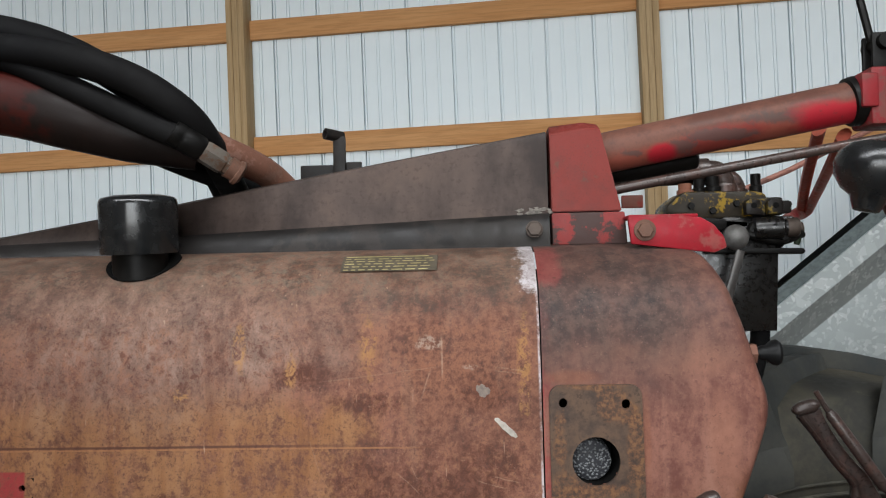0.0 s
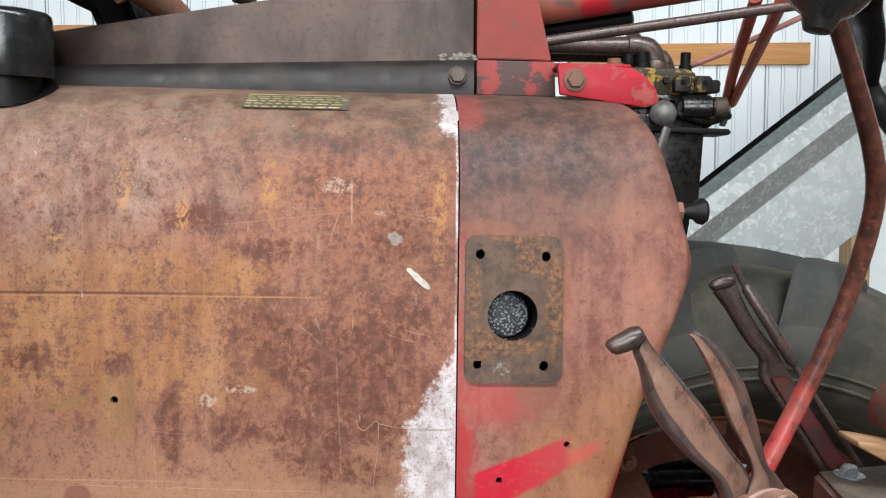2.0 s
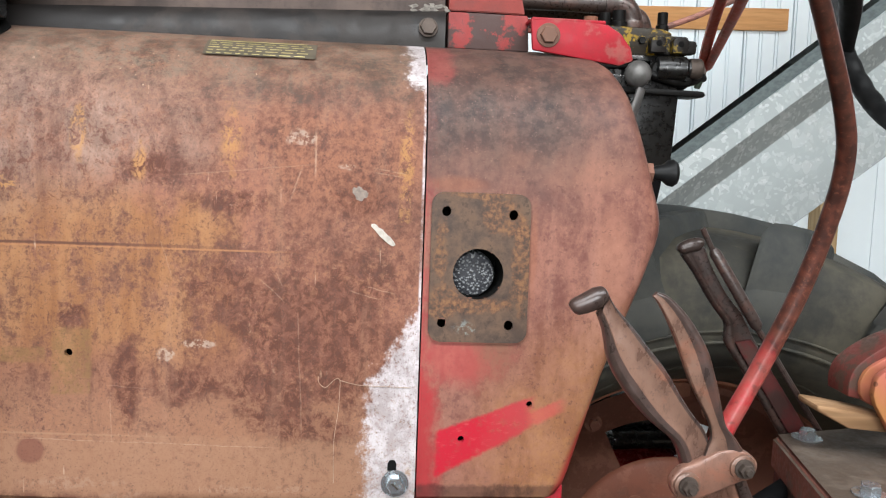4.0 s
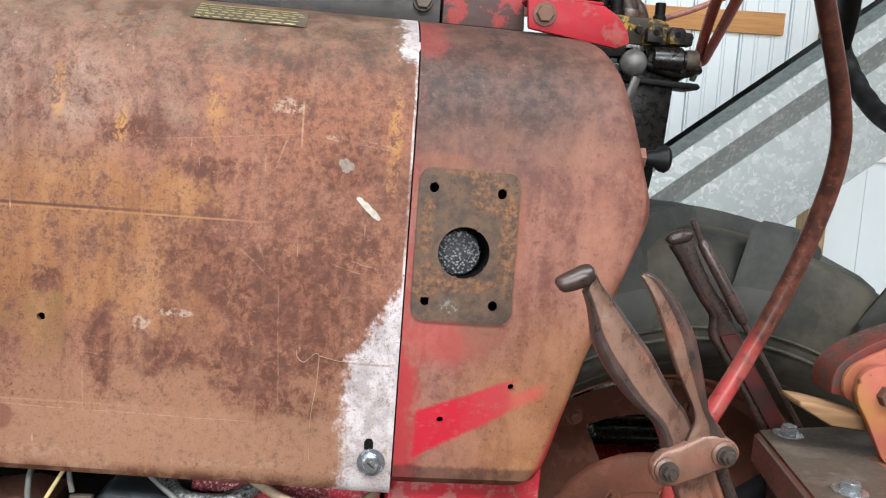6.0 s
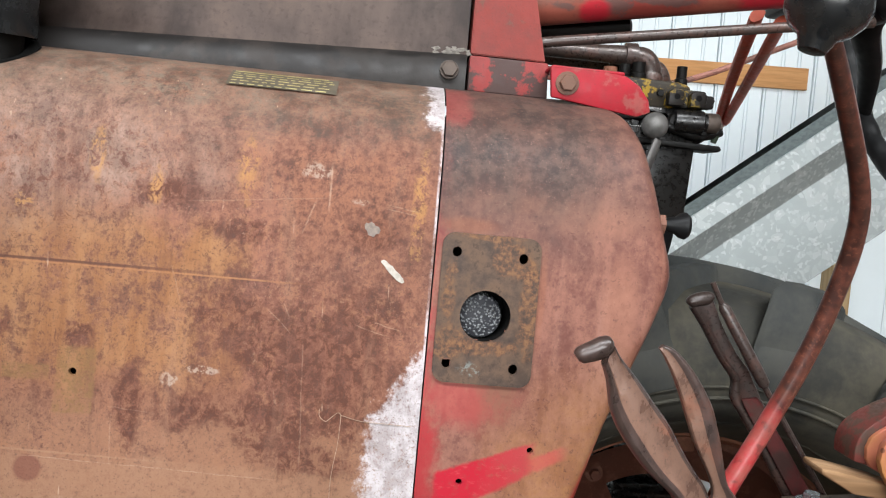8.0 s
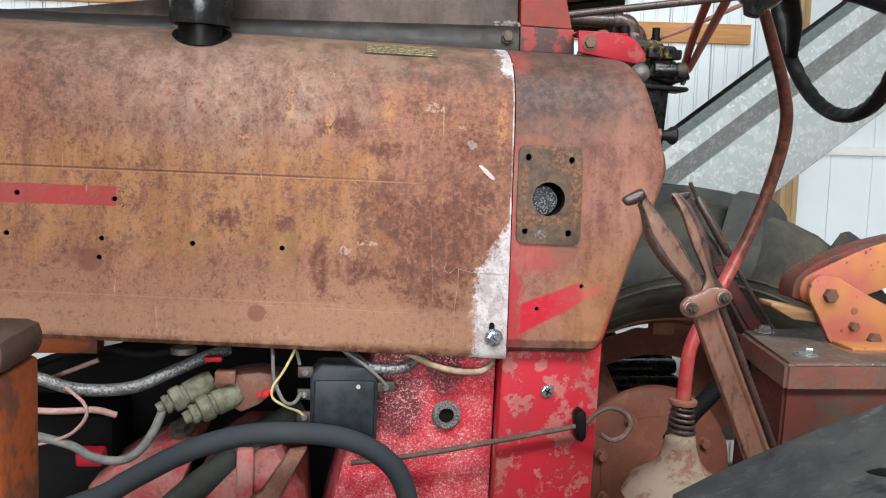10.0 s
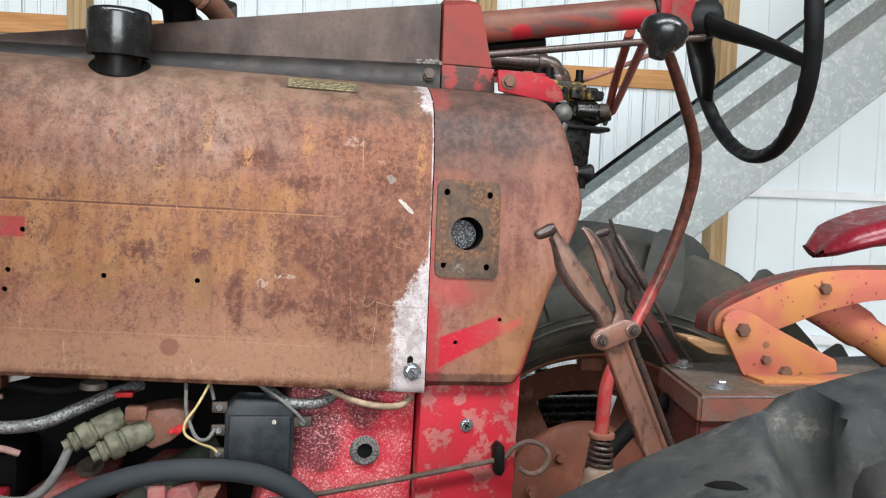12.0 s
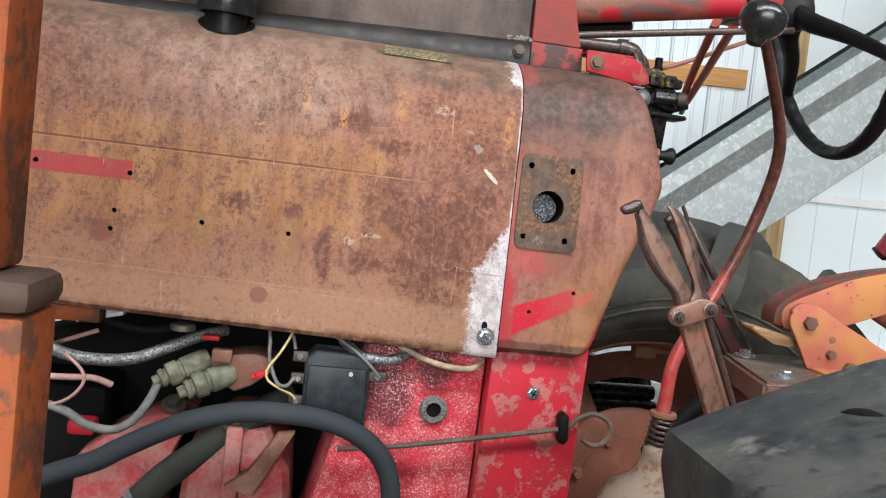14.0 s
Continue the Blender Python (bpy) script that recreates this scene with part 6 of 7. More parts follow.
for x, z, r in ((0.415, 1.765, 0.017), (0.462, 1.772, 0.019), (0.505, 1.762, 0.016)):
    bm = bmesh.new()
    lathe(bm, [(0.001, 0.02), (r * 0.5, 0.02), (r * 0.55, 0.013), (r * 0.9, 0.012), (r, 0.009), (r, -0.01), (0.001, -0.01)], Matrix.Translation((x, 0.545, z)) @ FACING, 14)
    part("plug", bm, M_DIRTBLACK, valve, "greasy screw plug")
bm = boxed((0.40, 0.55, 1.735), (0.50, 0.65, 1.80), 0.008)
slab(bm, [(0.37, 1.80), (0.40, 1.74), (0.51, 1.735), (0.545, 1.76), (0.545, 1.80)], 0.57, 0.64, 0.008)
part("valve_body", bm, M_OILBLACK, valve, "greasy black valve body")
for x, z in ((0.452, 1.816), (0.492, 1.816)):
    bm = slab(bmesh.new(), [(x - 0.014, z - 0.014), (x + 0.014, z - 0.014), (x + 0.015, z + 0.008), (x + 0.008, z + 0.015), (x - 0.008, z + 0.015), (x - 0.015, z + 0.008)], 0.528, 0.548, 0.002)
    ear = part("cast_ear", bm, M_GRIMEYELLOW, valve, "grimy cast ear with a bolt hole")
    bm = bmesh.new()
    lathe(bm, [(0.0005, 0.0), (0.0055, 0.0), (0.005, 0.0008), (0.0005, 0.0008)], Matrix.Translation((x, 0.5278, z + 0.002)) @ FACING, 14)
    part("bolt_hole", bm, M_VOID, ear)
bm = bmesh.new()
lathe(bm, [(0.001, -0.045), (0.020, -0.045), (0.021, -0.04), (0.021, 0.004), (0.0165, 0.008), (0.0165, 0.012), (0.001, 0.012)], aim((0.498, 0.53, 1.776), (1, -0.1, 0.02)), 20)
part("spool_barrel", bm, M_OILBLACK, valve, "oily black spool barrel")
bm = bmesh.new()
lathe(bm, [(0.001, 0.012), (0.0175, 0.012), (0.018, 0.016), (0.018, 0.030), (0.015, 0.034), (0.001, 0.034)], aim((0.498, 0.53, 1.776), (1, -0.1, 0.02)), 14)
part("spool_nut", bm, M_STEEL, valve, "dull steel spool nut")
part("foot_flange", slab(bmesh.new(), [(0.36, 1.742), (0.54, 1.738), (0.545, 1.732), (0.54, 1.727), (0.36, 1.732)], 0.53, 0.60, 0.002), M_DIRTBLACK, valve, "thin greasy foot flange")
bm = bmesh.new()
pipe(bm, [(0.532, 0.56, 1.785), (0.538, 0.555, 1.772), (0.539, 0.555, 1.755), (0.537, 0.555, 1.745)], [0.005, 0.007, 0.007, 0.005], 10, 4)
part("green_link", bm, worn_paint("old_green_paint", (0.02, 0.028, 0.017), (0.014, 0.013, 0.011), (0.015, 0.013, 0.011), 0.5, 0.5, 30), valve, "worn green link hanging at the valve")
bm = bmesh.new()
lathe(bm, [(0.001, -0.02), (0.018, -0.02), (0.018, 0.025), (0.014, 0.03), (0.014, 0.045), (0.001, 0.045)], aim((0.52, 0.60, 1.775), (1, 0, 0)), 20)
part("spool_end", bm, M_STEEL, valve, "steel spool end")
for x, y, r, h in ((0.345, 0.60, 0.016, 0.022), (0.372, 0.60, 0.013, 0.03), (0.395, 0.59, 0.015, 0.034), (0.487, 0.62, 0.012, 0.04)):
    bm = bmesh.new()
    lathe(bm, [(0.001, 0), (r, 0), (r, h * 0.4), (r * 0.8, h * 0.45), (r * 0.8, h), (0.001, h)], pose(x, y, 1.846), 18)
    part("fitting", bm, M_RUST if r > 0.015 else M_DIRTBLACK, valve, "rusty pipe fitting")
for x in (0.497, 0.515, 0.532):
    hex_bolt("cap_screw", (x, 0.575, 1.822), (0, -1, 0), 0.006, 0.005, M_DIRTBLACK, valve)
for pts, r in (([(0.16, 0.62, 1.893), (0.30, 0.62, 1.894), (0.385, 0.62, 1.895), (0.412, 0.62, 1.891), (0.425, 0.62, 1.872), (0.426, 0.62, 1.842)], 0.0195), ([(0.22, 0.665, 1.884), (0.36, 0.665, 1.886), (0.42, 0.665, 1.886), (0.450, 0.665, 1.880), (0.462, 0.665, 1.860), (0.463, 0.665, 1.835)], 0.018)):
    bm = bmesh.new()
    pipe(bm, pts, [r * 0.8, r * 0.8, r, r * 1.12, r * 1.1, r], 16, 5)
    x, y, z = pts[-1]
    lathe(bm, [(0.001, 0), (r * 1.25, 0), (r * 1.3, 0.006), (r * 1.3, 0.020), (r * 1.2, 0.025), (0.001, 0.025)], pose(x, y, z), 18)
    x, y, z = pts[2]
    lathe(bm, [(0.001, -0.012), (r * 1.2, -0.012), (r * 1.25, -0.008), (r * 1.25, 0.010), (0.001, 0.010)], aim((x, y, z), (1, 0, 0)), 18)
    part("pipe_elbow", bm, M_DARKLEVER, valve, "rusty iron pipe with a collared elbow")
part("black_bracket", slab(bmesh.new(), [(0.34, 1.762), (0.49, 1.762), (0.50, 1.728), (0.494, 1.585), (0.36, 1.585)], 0.545, 0.557, 0.002), M_OILBLACK, valve, "oily black mounting plate")
bm = bmesh.new()
pipe(bm, [(0.45, 0.58, 1.65), (0.475, 0.585, 1.60), (0.47, 0.59, 1.53), (0.44, 0.60, 1.42)], 0.018, 12, 4)
part("valve_hose", bm, M_HOSE, valve, "black hose below the valve")
# grey ball-ended lever
bm = bmesh.new()
pipe(bm, [(0.413, 0.49, 1.735), (0.40, 0.49, 1.69), (0.385, 0.49, 1.645), (0.36, 0.49, 1.58)], [0.011, 0.012, 0.013, 0.014], 12, 2, (1.0, 0.6))
lathe(bm, [(0.001, -0.0235), (0.009, -0.0215), (0.0165, -0.0165), (0.0215, -0.009), (0.0235, 0), (0.0215, 0.009), (0.0165, 0.0165), (0.009, 0.0215), (0.001, 0.0235)], pose(0.405, 0.49, 1.759), 24)
part("ball_lever", bm, M_GREYBALL, tractor, "grey cast lever with a ball end")
# black pull knob on the dash's back
bm = bmesh.new()
lathe(bm, [(0.006, -0.03), (0.006, 0.008), (0.009, 0.012), (0.010, 0.02), (0.015, 0.026), (0.0165, 0.032), (0.014, 0.036), (0.001, 0.037)], aim((0.281, 0.05, 1.600), (1, 0, 0.02)), 22)
part("pull_knob", bm, M_WHEEL, tractor, "small black pull knob")
bm = bmesh.new()
lathe(bm, [(0.001, -0.008), (0.013, -0.008), (0.013, 0.004), (0.001, 0.004)], aim((0.283, 0.05, 1.600), (1, 0, 0.02)), 6)
part("knob_nut", bm, M_BROWNCAST, tractor)
# red linkage from the valve up to the hand controls
M_LINK = worn_paint("orange_red_link_paint", (0.42, 0.085, 0.05), (0.34, 0.10, 0.065), (0.22, 0.055, 0.038), 0.5, 0.5, 18)
for pts in (((0.688, 0.914, 1.826), (0.60, 0.66, 1.872), (0.528, 0.441, 1.906), (0.492, 0.33, 1.925)), ((0.700, 0.905, 1.826), (0.625, 0.66, 1.857), (0.541, 0.385, 1.893), (0.512, 0.29, 1.908))):
    bm = bmesh.new()
    pipe(bm, pts, 0.0135, 10, 3, (1.0, 0.7))
    part("control_link", bm, M_LINK, tractor, "flat red control link")
bm = bmesh.new()
pipe(bm, [(0.53, 0.62, 1.776), (0.60, 0.78, 1.80), (0.69, 0.91, 1.826)], [0.011, 0.012, 0.016], 10, 3)
part("link_end", bm, M_CAST, tractor, "red and greasy link end")
bm = bmesh.new()
pipe(bm, [(0.50, 0.75, 1.865), (0.60, 0.75, 1.905), (0.80, 0.75, 2.00), (0.90, 0.75, 2.045)], 0.006, 8, 1)
part("thin_rod", bm, worn_paint("pink_rust_rod", (0.30, 0.14, 0.11), (0.2, 0.1, 0.08), (0.1, 0.06, 0.05), 0.5, 0.6, 20), tractor, "thin pinkish control rod")
bm = boxed((0.70, 0.60, 2.03), (0.76, 0.78, 2.075), 0.008)
part("control_head", bm, M_DIRTBLACK, tractor, "black hand control pivot")
part("small_red_tab", boxed((0.20, 0.47, 1.815), (0.238, 0.478, 1.838), 0.002), M_RED, tractor, "small red tab behind the bracket")

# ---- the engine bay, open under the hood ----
# block and shelf carry the bay's shade in their colour
part("engine_block", boxed((-1.5, 0.26, 0.60), (-0.22, 0.42, 1.20), 0.02), M_VOID, tractor, "greasy engine block, near black with the bay's shade in its colour")
part("bay_shelf", boxed((-1.5, 0.12, 0.62), (-0.66, 0.27, 1.06), 0.02), M_VOID, tractor, "lower engine casting, near black with the bay's shade in its colour")


def wire(name, pts, r, material, label, parent=None, steps=6):
    bm = bmesh.new()
    pipe(bm, pts, r, 10, steps)
    return part(name, bm, material, parent or tractor, label)


def connector(at, to, scale, label):
    """A ribbed round plug: stub, collar rings and body."""
    d = Vector(to) - Vector(at)
    n, k = d.length, scale
    bm = bmesh.new()
    lathe(bm, [(0.001, 0), (0.010 * k, 0), (0.011 * k, 0.012 * k), (0.0165 * k, 0.013 * k), (0.0175 * k, 0.020 * k), (0.015 * k, 0.022 * k), (0.015 * k, 0.026 * k), (0.021 * k, 0.028 * k), (0.0225 * k, 0.033 * k), (0.0225 * k, 0.047 * k), (0.019 * k, 0.049 * k), (0.019 * k, 0.054 * k), (0.0215 * k, 0.056 * k), (0.0215 * k, n - 0.012), (0.017, n), (0.001, n)], aim(at, d), 22)
    return part("connector", bm, M_CONN, tractor, label, 30)


connector((-0.517, -0.004, 1.094), (-0.432, 0.03, 1.131), 1.0, "grey-green ribbed plug with yellow paint")
connector((-0.562, 0.008, 1.106), (-0.478, 0.042, 1.148), 0.95, "grey-green ribbed plug")
bm = slab(bmesh.new(), [(-0.478, 1.150), (-0.44, 1.162), (-0.398, 1.168), (-0.362, 1.160), (-0.37, 1.135), (-0.40, 1.110), (-0.428, 1.097), (-0.445, 1.108)], 0.02, 0.09, 0.004)
sw_cast = part("junction_casting", bm, M_BROWNCAST, tractor, "brown cast junction block")
part("junction_tab", boxed((-0.470, 0.005, 1.150), (-0.436, 0.03, 1.172), 0.003, None), M_BROWNCAST, sw_cast)
bm = bmesh.new()
for dx, dz, r in ((0, 0, 0.008), (-0.010, -0.003, 0.005), (0.008, 0.004, 0.006)):
    lathe(bm, [(0.001, 0), (r, 0.0), (r * 0.8, 0.004), (0.001, 0.005)], Matrix.Translation((-0.388 + dx, 0.02, 1.131 + dz)) @ FACING, 9)
part("red_tape", bm, M_REDPLASTIC, sw_cast, "scrap of bright red tape")
part("red_tape", boxed((-0.492, 0.03, 1.181), (-0.462, 0.05, 1.190), 0.003), M_REDPLASTIC, sw_cast, "scrap of bright red tape")
wire("foil_hose", [(-0.83, 0.03, 1.175), (-0.749, 0.02, 1.152), (-0.688, 0.02, 1.135), (-0.607, 0.02, 1.139), (-0.544, 0.03, 1.164), (-0.495, 0.05, 1.184), (-0.46, 0.09, 1.19)], 0.0105, M_FOIL, "crinkled foil-wrapped hose")
wire("yellow_wire", [(-0.336, 0.02, 1.222), (-0.341, -0.01, 1.209), (-0.356, -0.02, 1.180), (-0.372, -0.022, 1.155), (-0.371, -0.024, 1.136), (-0.350, -0.02, 1.121), (-0.329, -0.012, 1.110), (-0.322, -0.01, 1.102)], 0.0022, M_YELLOWWIRE, "loose yellow wire")
wire("grey_wire", [(-0.378, 0.02, 1.215), (-0.374, -0.01, 1.201), (-0.371, -0.015, 1.168), (-0.355, -0.02, 1.131), (-0.338, -0.02, 1.127), (-0.326, -0.01, 1.141)], 0.0032, M_GREYWIRE, "grey wire to the black box")
wire("grey_wire", [(-0.345, 0.03, 1.218), (-0.335, 0.0, 1.205), (-0.33, -0.005, 1.188)], 0.003, M_GREYWIRE, "grey wire to the black box")
wire("grey_wire", [(-0.27, 0.02, 1.215), (-0.23, -0.01, 1.196), (-0.20, -0.012, 1.172), (-0.182, -0.01, 1.152)], 0.003, M_GREYWIRE, "grey wire to the black box")
wire("cloth_loom", [(-0.25, 0.05, 1.20), (-0.215, 0.0, 1.185), (-0.16, 0.0, 1.183), (-0.12, 0.03, 1.20)], 0.009, M_FOIL, "frayed cloth wiring loom")
wire("tan_hose", [(-0.15, 0.02, 1.205), (-0.09, -0.012, 1.187), (-0.03, -0.014, 1.182), (0.0, 0.01, 1.192)], 0.0055, plain("tan_rubber", (0.26, 0.19, 0.13), 0.6), "tan rubber hose along the hood edge")
wire("pink_wire", [(-0.80, 0.0, 1.108), (-0.72, 0.0, 1.104), (-0.66, 0.0, 1.107), (-0.628, 0.01, 1.095)], 0.0055, M_PINKWIRE, "faded pink cable end")
wire("pink_wire", [(-0.79, 0.06, 1.125), (-0.73, 0.06, 1.15), (-0.67, 0.06, 1.175)], 0.004, M_PINKWIRE, "faded pink cable")
wire("tan_wire", [(-0.705, 0.0, 1.145), (-0.675, -0.005, 1.12), (-0.672, -0.005, 1.095), (-0.70, -0.005, 1.065), (-0.76, 0.0, 1.045)], 0.003, M_PINKWIRE, "thin bent wire")
wire("grey_cable", [(-0.80, 0.0, 1.075), (-0.702, 0.0, 1.049), (-0.663, 0.0, 1.027), (-0.618, 0.0, 1.021), (-0.587, 0.0, 1.040), (-0.565, 0.0, 1.074), (-0.553, 0.01, 1.106)], 0.0075, M_GREYWIRE, "grey cable hanging to a plug")
wire("black_cable", [(-0.80, 0.1, 1.15), (-0.7, 0.11, 1.185), (-0.6, 0.12, 1.17), (-0.5, 0.12, 1.20)], 0.008, M_HOSE, "black cable in the engine bay")
bm = boxed((-0.80, 0.10, -0.008), (-0.64, 0.125, 0.008), 0.003, Matrix.Translation((0, 0, 1.185)) @ pose(-0.72, 0.1, 0, 0, -14, 0) @ pose(0.72, -0.1, 0))
part("pale_strut", bm, M_WHITE, tractor, "pale flat strut")
bm = bmesh.new()
lathe(bm, [(0.001, 0.004), (0.020, 0.004), (0.022, 0.0), (0.022, -0.006), (0.001, -0.006)], pose(-0.53, 0.06, 1.196), 20)
part("bright_cap", bm, M_COUPLING, tractor, "stained round metal cap")
hoses = wire("heater_hose", [(-0.80, -0.04, 0.90), (-0.70, -0.05, 0.955), (-0.627, -0.06, 0.988), (-0.585, -0.06, 1.014), (-0.499, -0.06, 1.060), (-0.412, -0.06, 1.086), (-0.323, -0.06, 1.090), (-0.250, -0.06, 1.080), (-0.194, -0.06, 1.053), (-0.157, -0.055, 1.010), (-0.142, -0.05, 0.95), (-0.15, -0.04, 0.86)], 0.0175, M_GREYHOSE, "thick grey rubber heater hose")
lower = wire("lower_hose", [(-0.64, 0.05, 0.80), (-0.588, 0.05, 0.864), (-0.536, 0.05, 0.925), (-0.464, 0.06, 0.985), (-0.391, 0.07, 1.045), (-0.324, 0.09, 1.076)], 0.026, M_DUSTHOSE, "dusty grey-green lower hose with a clamp")
bm = bmesh.new()
lathe(bm, [(0.0275, -0.008), (0.0295, -0.008), (0.0295, 0.008), (0.0275, 0.008)], aim((-0.575, 0.05, 0.88), (0.052, 0, 0.062)), 24)
part("clamp", bm, M_ZINC, lower, "worm clamp")
# black box with terminals
bm = slab(bmesh.new(), [(-0.312, 1.172), (-0.295, 1.190), (-0.218, 1.187), (-0.199, 1.172), (-0.198, 1.06), (-0.31, 1.06)], -0.012, 0.05, 0.005, None, 3)
box(bm, (-0.305, -0.017, 1.07), (-0.204, -0.011, 1.165), 0.004)
relay = part("regulator_box", bm, M_GREY, tractor, "dusty black voltage regulator box")
for x0, x1, z in ((-0.333, -0.308, 1.176), (-0.333, -0.308, 1.138), (-0.333, -0.308, 1.099), (-0.200, -0.170, 1.152)):
    t = part("terminal", boxed((x0, -0.008, z - 0.009), (x1, 0.0, z + 0.009), 0.002), M_STEEL, relay, "dull metal terminal")
    hex_bolt("terminal_screw", ((x0 + x1) / 2, -0.008, z), (0, -1, 0), 0.0055, 0.004, M_ZINC, relay)
hex_bolt("rivet", (-0.232, -0.017, 1.155), (0, -1, 0), 0.004, 0.002, M_CHIP, relay)
# red castings low in the bay
bm = bmesh.new()
ring_loft(bm, [[(-0.52 + d, y, 0.70), (-0.50 + d, y, 0.98), (-0.44 + d, y, 1.022), (-0.36 - d, y, 1.026), (-0.32 - d, y, 0.95), (-0.30, y, 0.70)] for d, y in ((0.012, 0.04), (0.0, 0.052), (0.0, 0.26))])
cast = part("red_casting", bm, M_CAST, tractor, "dusty red engine casting")
part("casting_rib", boxed((-0.435, 0.025, 0.70), (-0.405, 0.045, 1.03), 0.006), M_CAST, cast)
bm = slab(bmesh.new(), [(-0.70, 0.70), (-0.69, 0.95), (-0.645, 0.985), (-0.60, 1.01), (-0.53, 1.045), (-0.50, 1.03), (-0.53, 0.96), (-0.56, 0.70)], 0.06, 0.2, 0.008)
part("red_flange", bm, M_CAST, tractor, "dusty pink and red flange casting")
hex_bolt("flange_bolt", (-0.535, 0.075, 1.05), (0, -0.5, 0.85), 0.013, 0.014, M_STEEL, cast, "dusty flange bolt", 0.022)
hex_bolt("flange_bolt", (-0.42, 0.05, 1.028), (0, -0.3, 0.95), 0.013, 0.012, M_STEEL, cast, "dusty flange bolt", 0.024)
bm = slab(bmesh.new(), [(-0.43, 0.93), (-0.39, 0.96), (-0.345, 1.03), (-0.315, 1.035), (-0.36, 0.95), (-0.38, 0.915)], 0.01, 0.035, 0.003)
part("rod_clip", bm, M_BROWNCAST, tractor, "grimy clip at the pull rod's end")
part("clip_tab", boxed((-0.32, 0.0, 0.70), (-0.27, 0.02, 0.9), 0.004), M_VOID, tractor)
part("red_dipstick_guard", boxed((-0.71, 0.06, 0.985), (-0.665, 0.10, 1.012), 0.006), M_BRIGHT, tractor, "bright red bar low in the bay")
part("cross_bar", boxed((-0.86, 0.02, 1.195), (-0.66, 0.06, 1.222), 0.004), M_LOADER, tractor, "orange cross bar under the hood")
# pull rod guide
bm = slab(bmesh.new(), [(0.142, 1.112), (0.150, 1.122), (0.160, 1.118), (0.163, 1.075), (0.157, 1.064), (0.146, 1.068)], -0.034, -0.006, 0.003)
part("rod_guide", bm, M_DIRTBLACK, tractor, "small black rod guide")

# ---- marks on the hood and cowl ----
part("paint_chip", stuck_on(bmesh.new(), [(-0.0430, 1.5305), (-0.0425, 1.5325), (-0.0395, 1.5330), (-0.0365, 1.5318), (-0.0345, 1.5290), (-0.0300, 1.5272), (-0.0262, 1.5225), (-0.0215, 1.5190), (-0.0172, 1.5142), (-0.0155, 1.5105), (-0.0175, 1.5090), (-0.0205, 1.5100), (-0.0240, 1.5118), (-0.0285, 1.5160), (-0.0330, 1.5195), (-0.0385, 1.5260)], 0.0012, hood_y), M_CHIP, hood, "pale chip in the hood paint")
part("paint_chip", stuck_on(bmesh.new(), [(-0.0645, 1.5700), (-0.0630, 1.5725), (-0.0600, 1.5715), (-0.0575, 1.5738), (-0.0545, 1.5722), (-0.0525, 1.5695), (-0.0490, 1.5690), (-0.0468, 1.5655), (-0.0480, 1.5615), (-0.0515, 1.5605), (-0.0535, 1.5572), (-0.0570, 1.5580), (-0.0600, 1.5590), (-0.0612, 1.5630), (-0.0640, 1.5660)], 0.0012, hood_y), plain("grey_lichen_spot", (0.16, 0.128, 0.108), 0.7, 0.0, 200, 0.2), hood, "grey spot on the hood")


bm = bmesh.new()
pipe(bm, [(x, hood_y(x, z) - 0.0012, z) for x, z in ((-0.096, 1.364), (-0.095, 1.356), (-0.088, 1.351), (-0.082, 1.356), (-0.076, 1.361), (-0.072, 1.359), (-0.072, 1.342), (-0.073, 1.324), (-0.077, 1.289), (-0.076, 1.244))], 0.00028, 6, 3)
pipe(bm, [(x, hood_y(x, z) - 0.0012, z) for x, z in ((-0.072, 1.359), (-0.05, 1.354), (-0.02, 1.353), (0.007, 1.352))], 0.00035, 6, 3)
part("thread", bm, plain("pale_thread", (0.30, 0.21, 0.15), 0.8), hood, "pale loose thread stuck to the hood")


M_FLAKE = plain("greyish_paint_flakes", (0.12, 0.108, 0.095), 0.8, 0.0, 240, 0.35)
flakes = random.Random(11)
for k in range(16):
    px, pz = 0.018 + flakes.gauss(0, 0.013), 1.7925 + flakes.gauss(0, 0.0035)
    r = flakes.uniform(0.002, 0.006)
    ring = [(px + r * flakes.uniform(0.5, 1.5) * math.cos(w), pz + 0.6 * r * flakes.uniform(0.4, 1.2) * math.sin(w)) for w in (2 * math.pi * q / 10 for q in range(10))]
    part("paint_flake", stuck_on(bmesh.new(), ring, 0.0007 + 0.0001 * k, lambda u, v: 0.149 + (v - 1.789) * 0.11), M_FLAKE, cf, "greyish flaking paint on the cowl")


def shoulder_patch(x0, x1, s0, s1, off, material, name, parent, label="", slant=0.0):
    """A film that follows the shoulder's curve; s runs up the section."""
    base = [(p.x, p.y) for p in curve_points([(0.013, 1.645, 0), (0.031, 1.684, 0), (0.057, 1.711, 0), (0.088, 1.729, 0), (0.12, 1.740, 0)], 8)]
    n = len(base) - 1
    bm = bmesh.new()
    rings = []
    for k in range(5):
        f = (s0 + (s1 - s0) * k / 4) * n
        i = min(int(f), n - 1)
        y = base[i][0] + (base[i + 1][0] - base[i][0]) * (f - i)
        z = base[i][1] + (base[i + 1][1] - base[i][1]) * (f - i)
        dy, dz = base[i + 1][0] - base[i][0], base[i + 1][1] - base[i][1]
        q = math.hypot(dy, dz)
        rings.append([(x0 + slant * f, y - off * dz / q, z + off * dy / q), (x1 + slant * f, y - off * dz / q, z + off * dy / q)])
    ring_loft(bm, rings, close=False)
    return part(name, bm, material, parent, label)


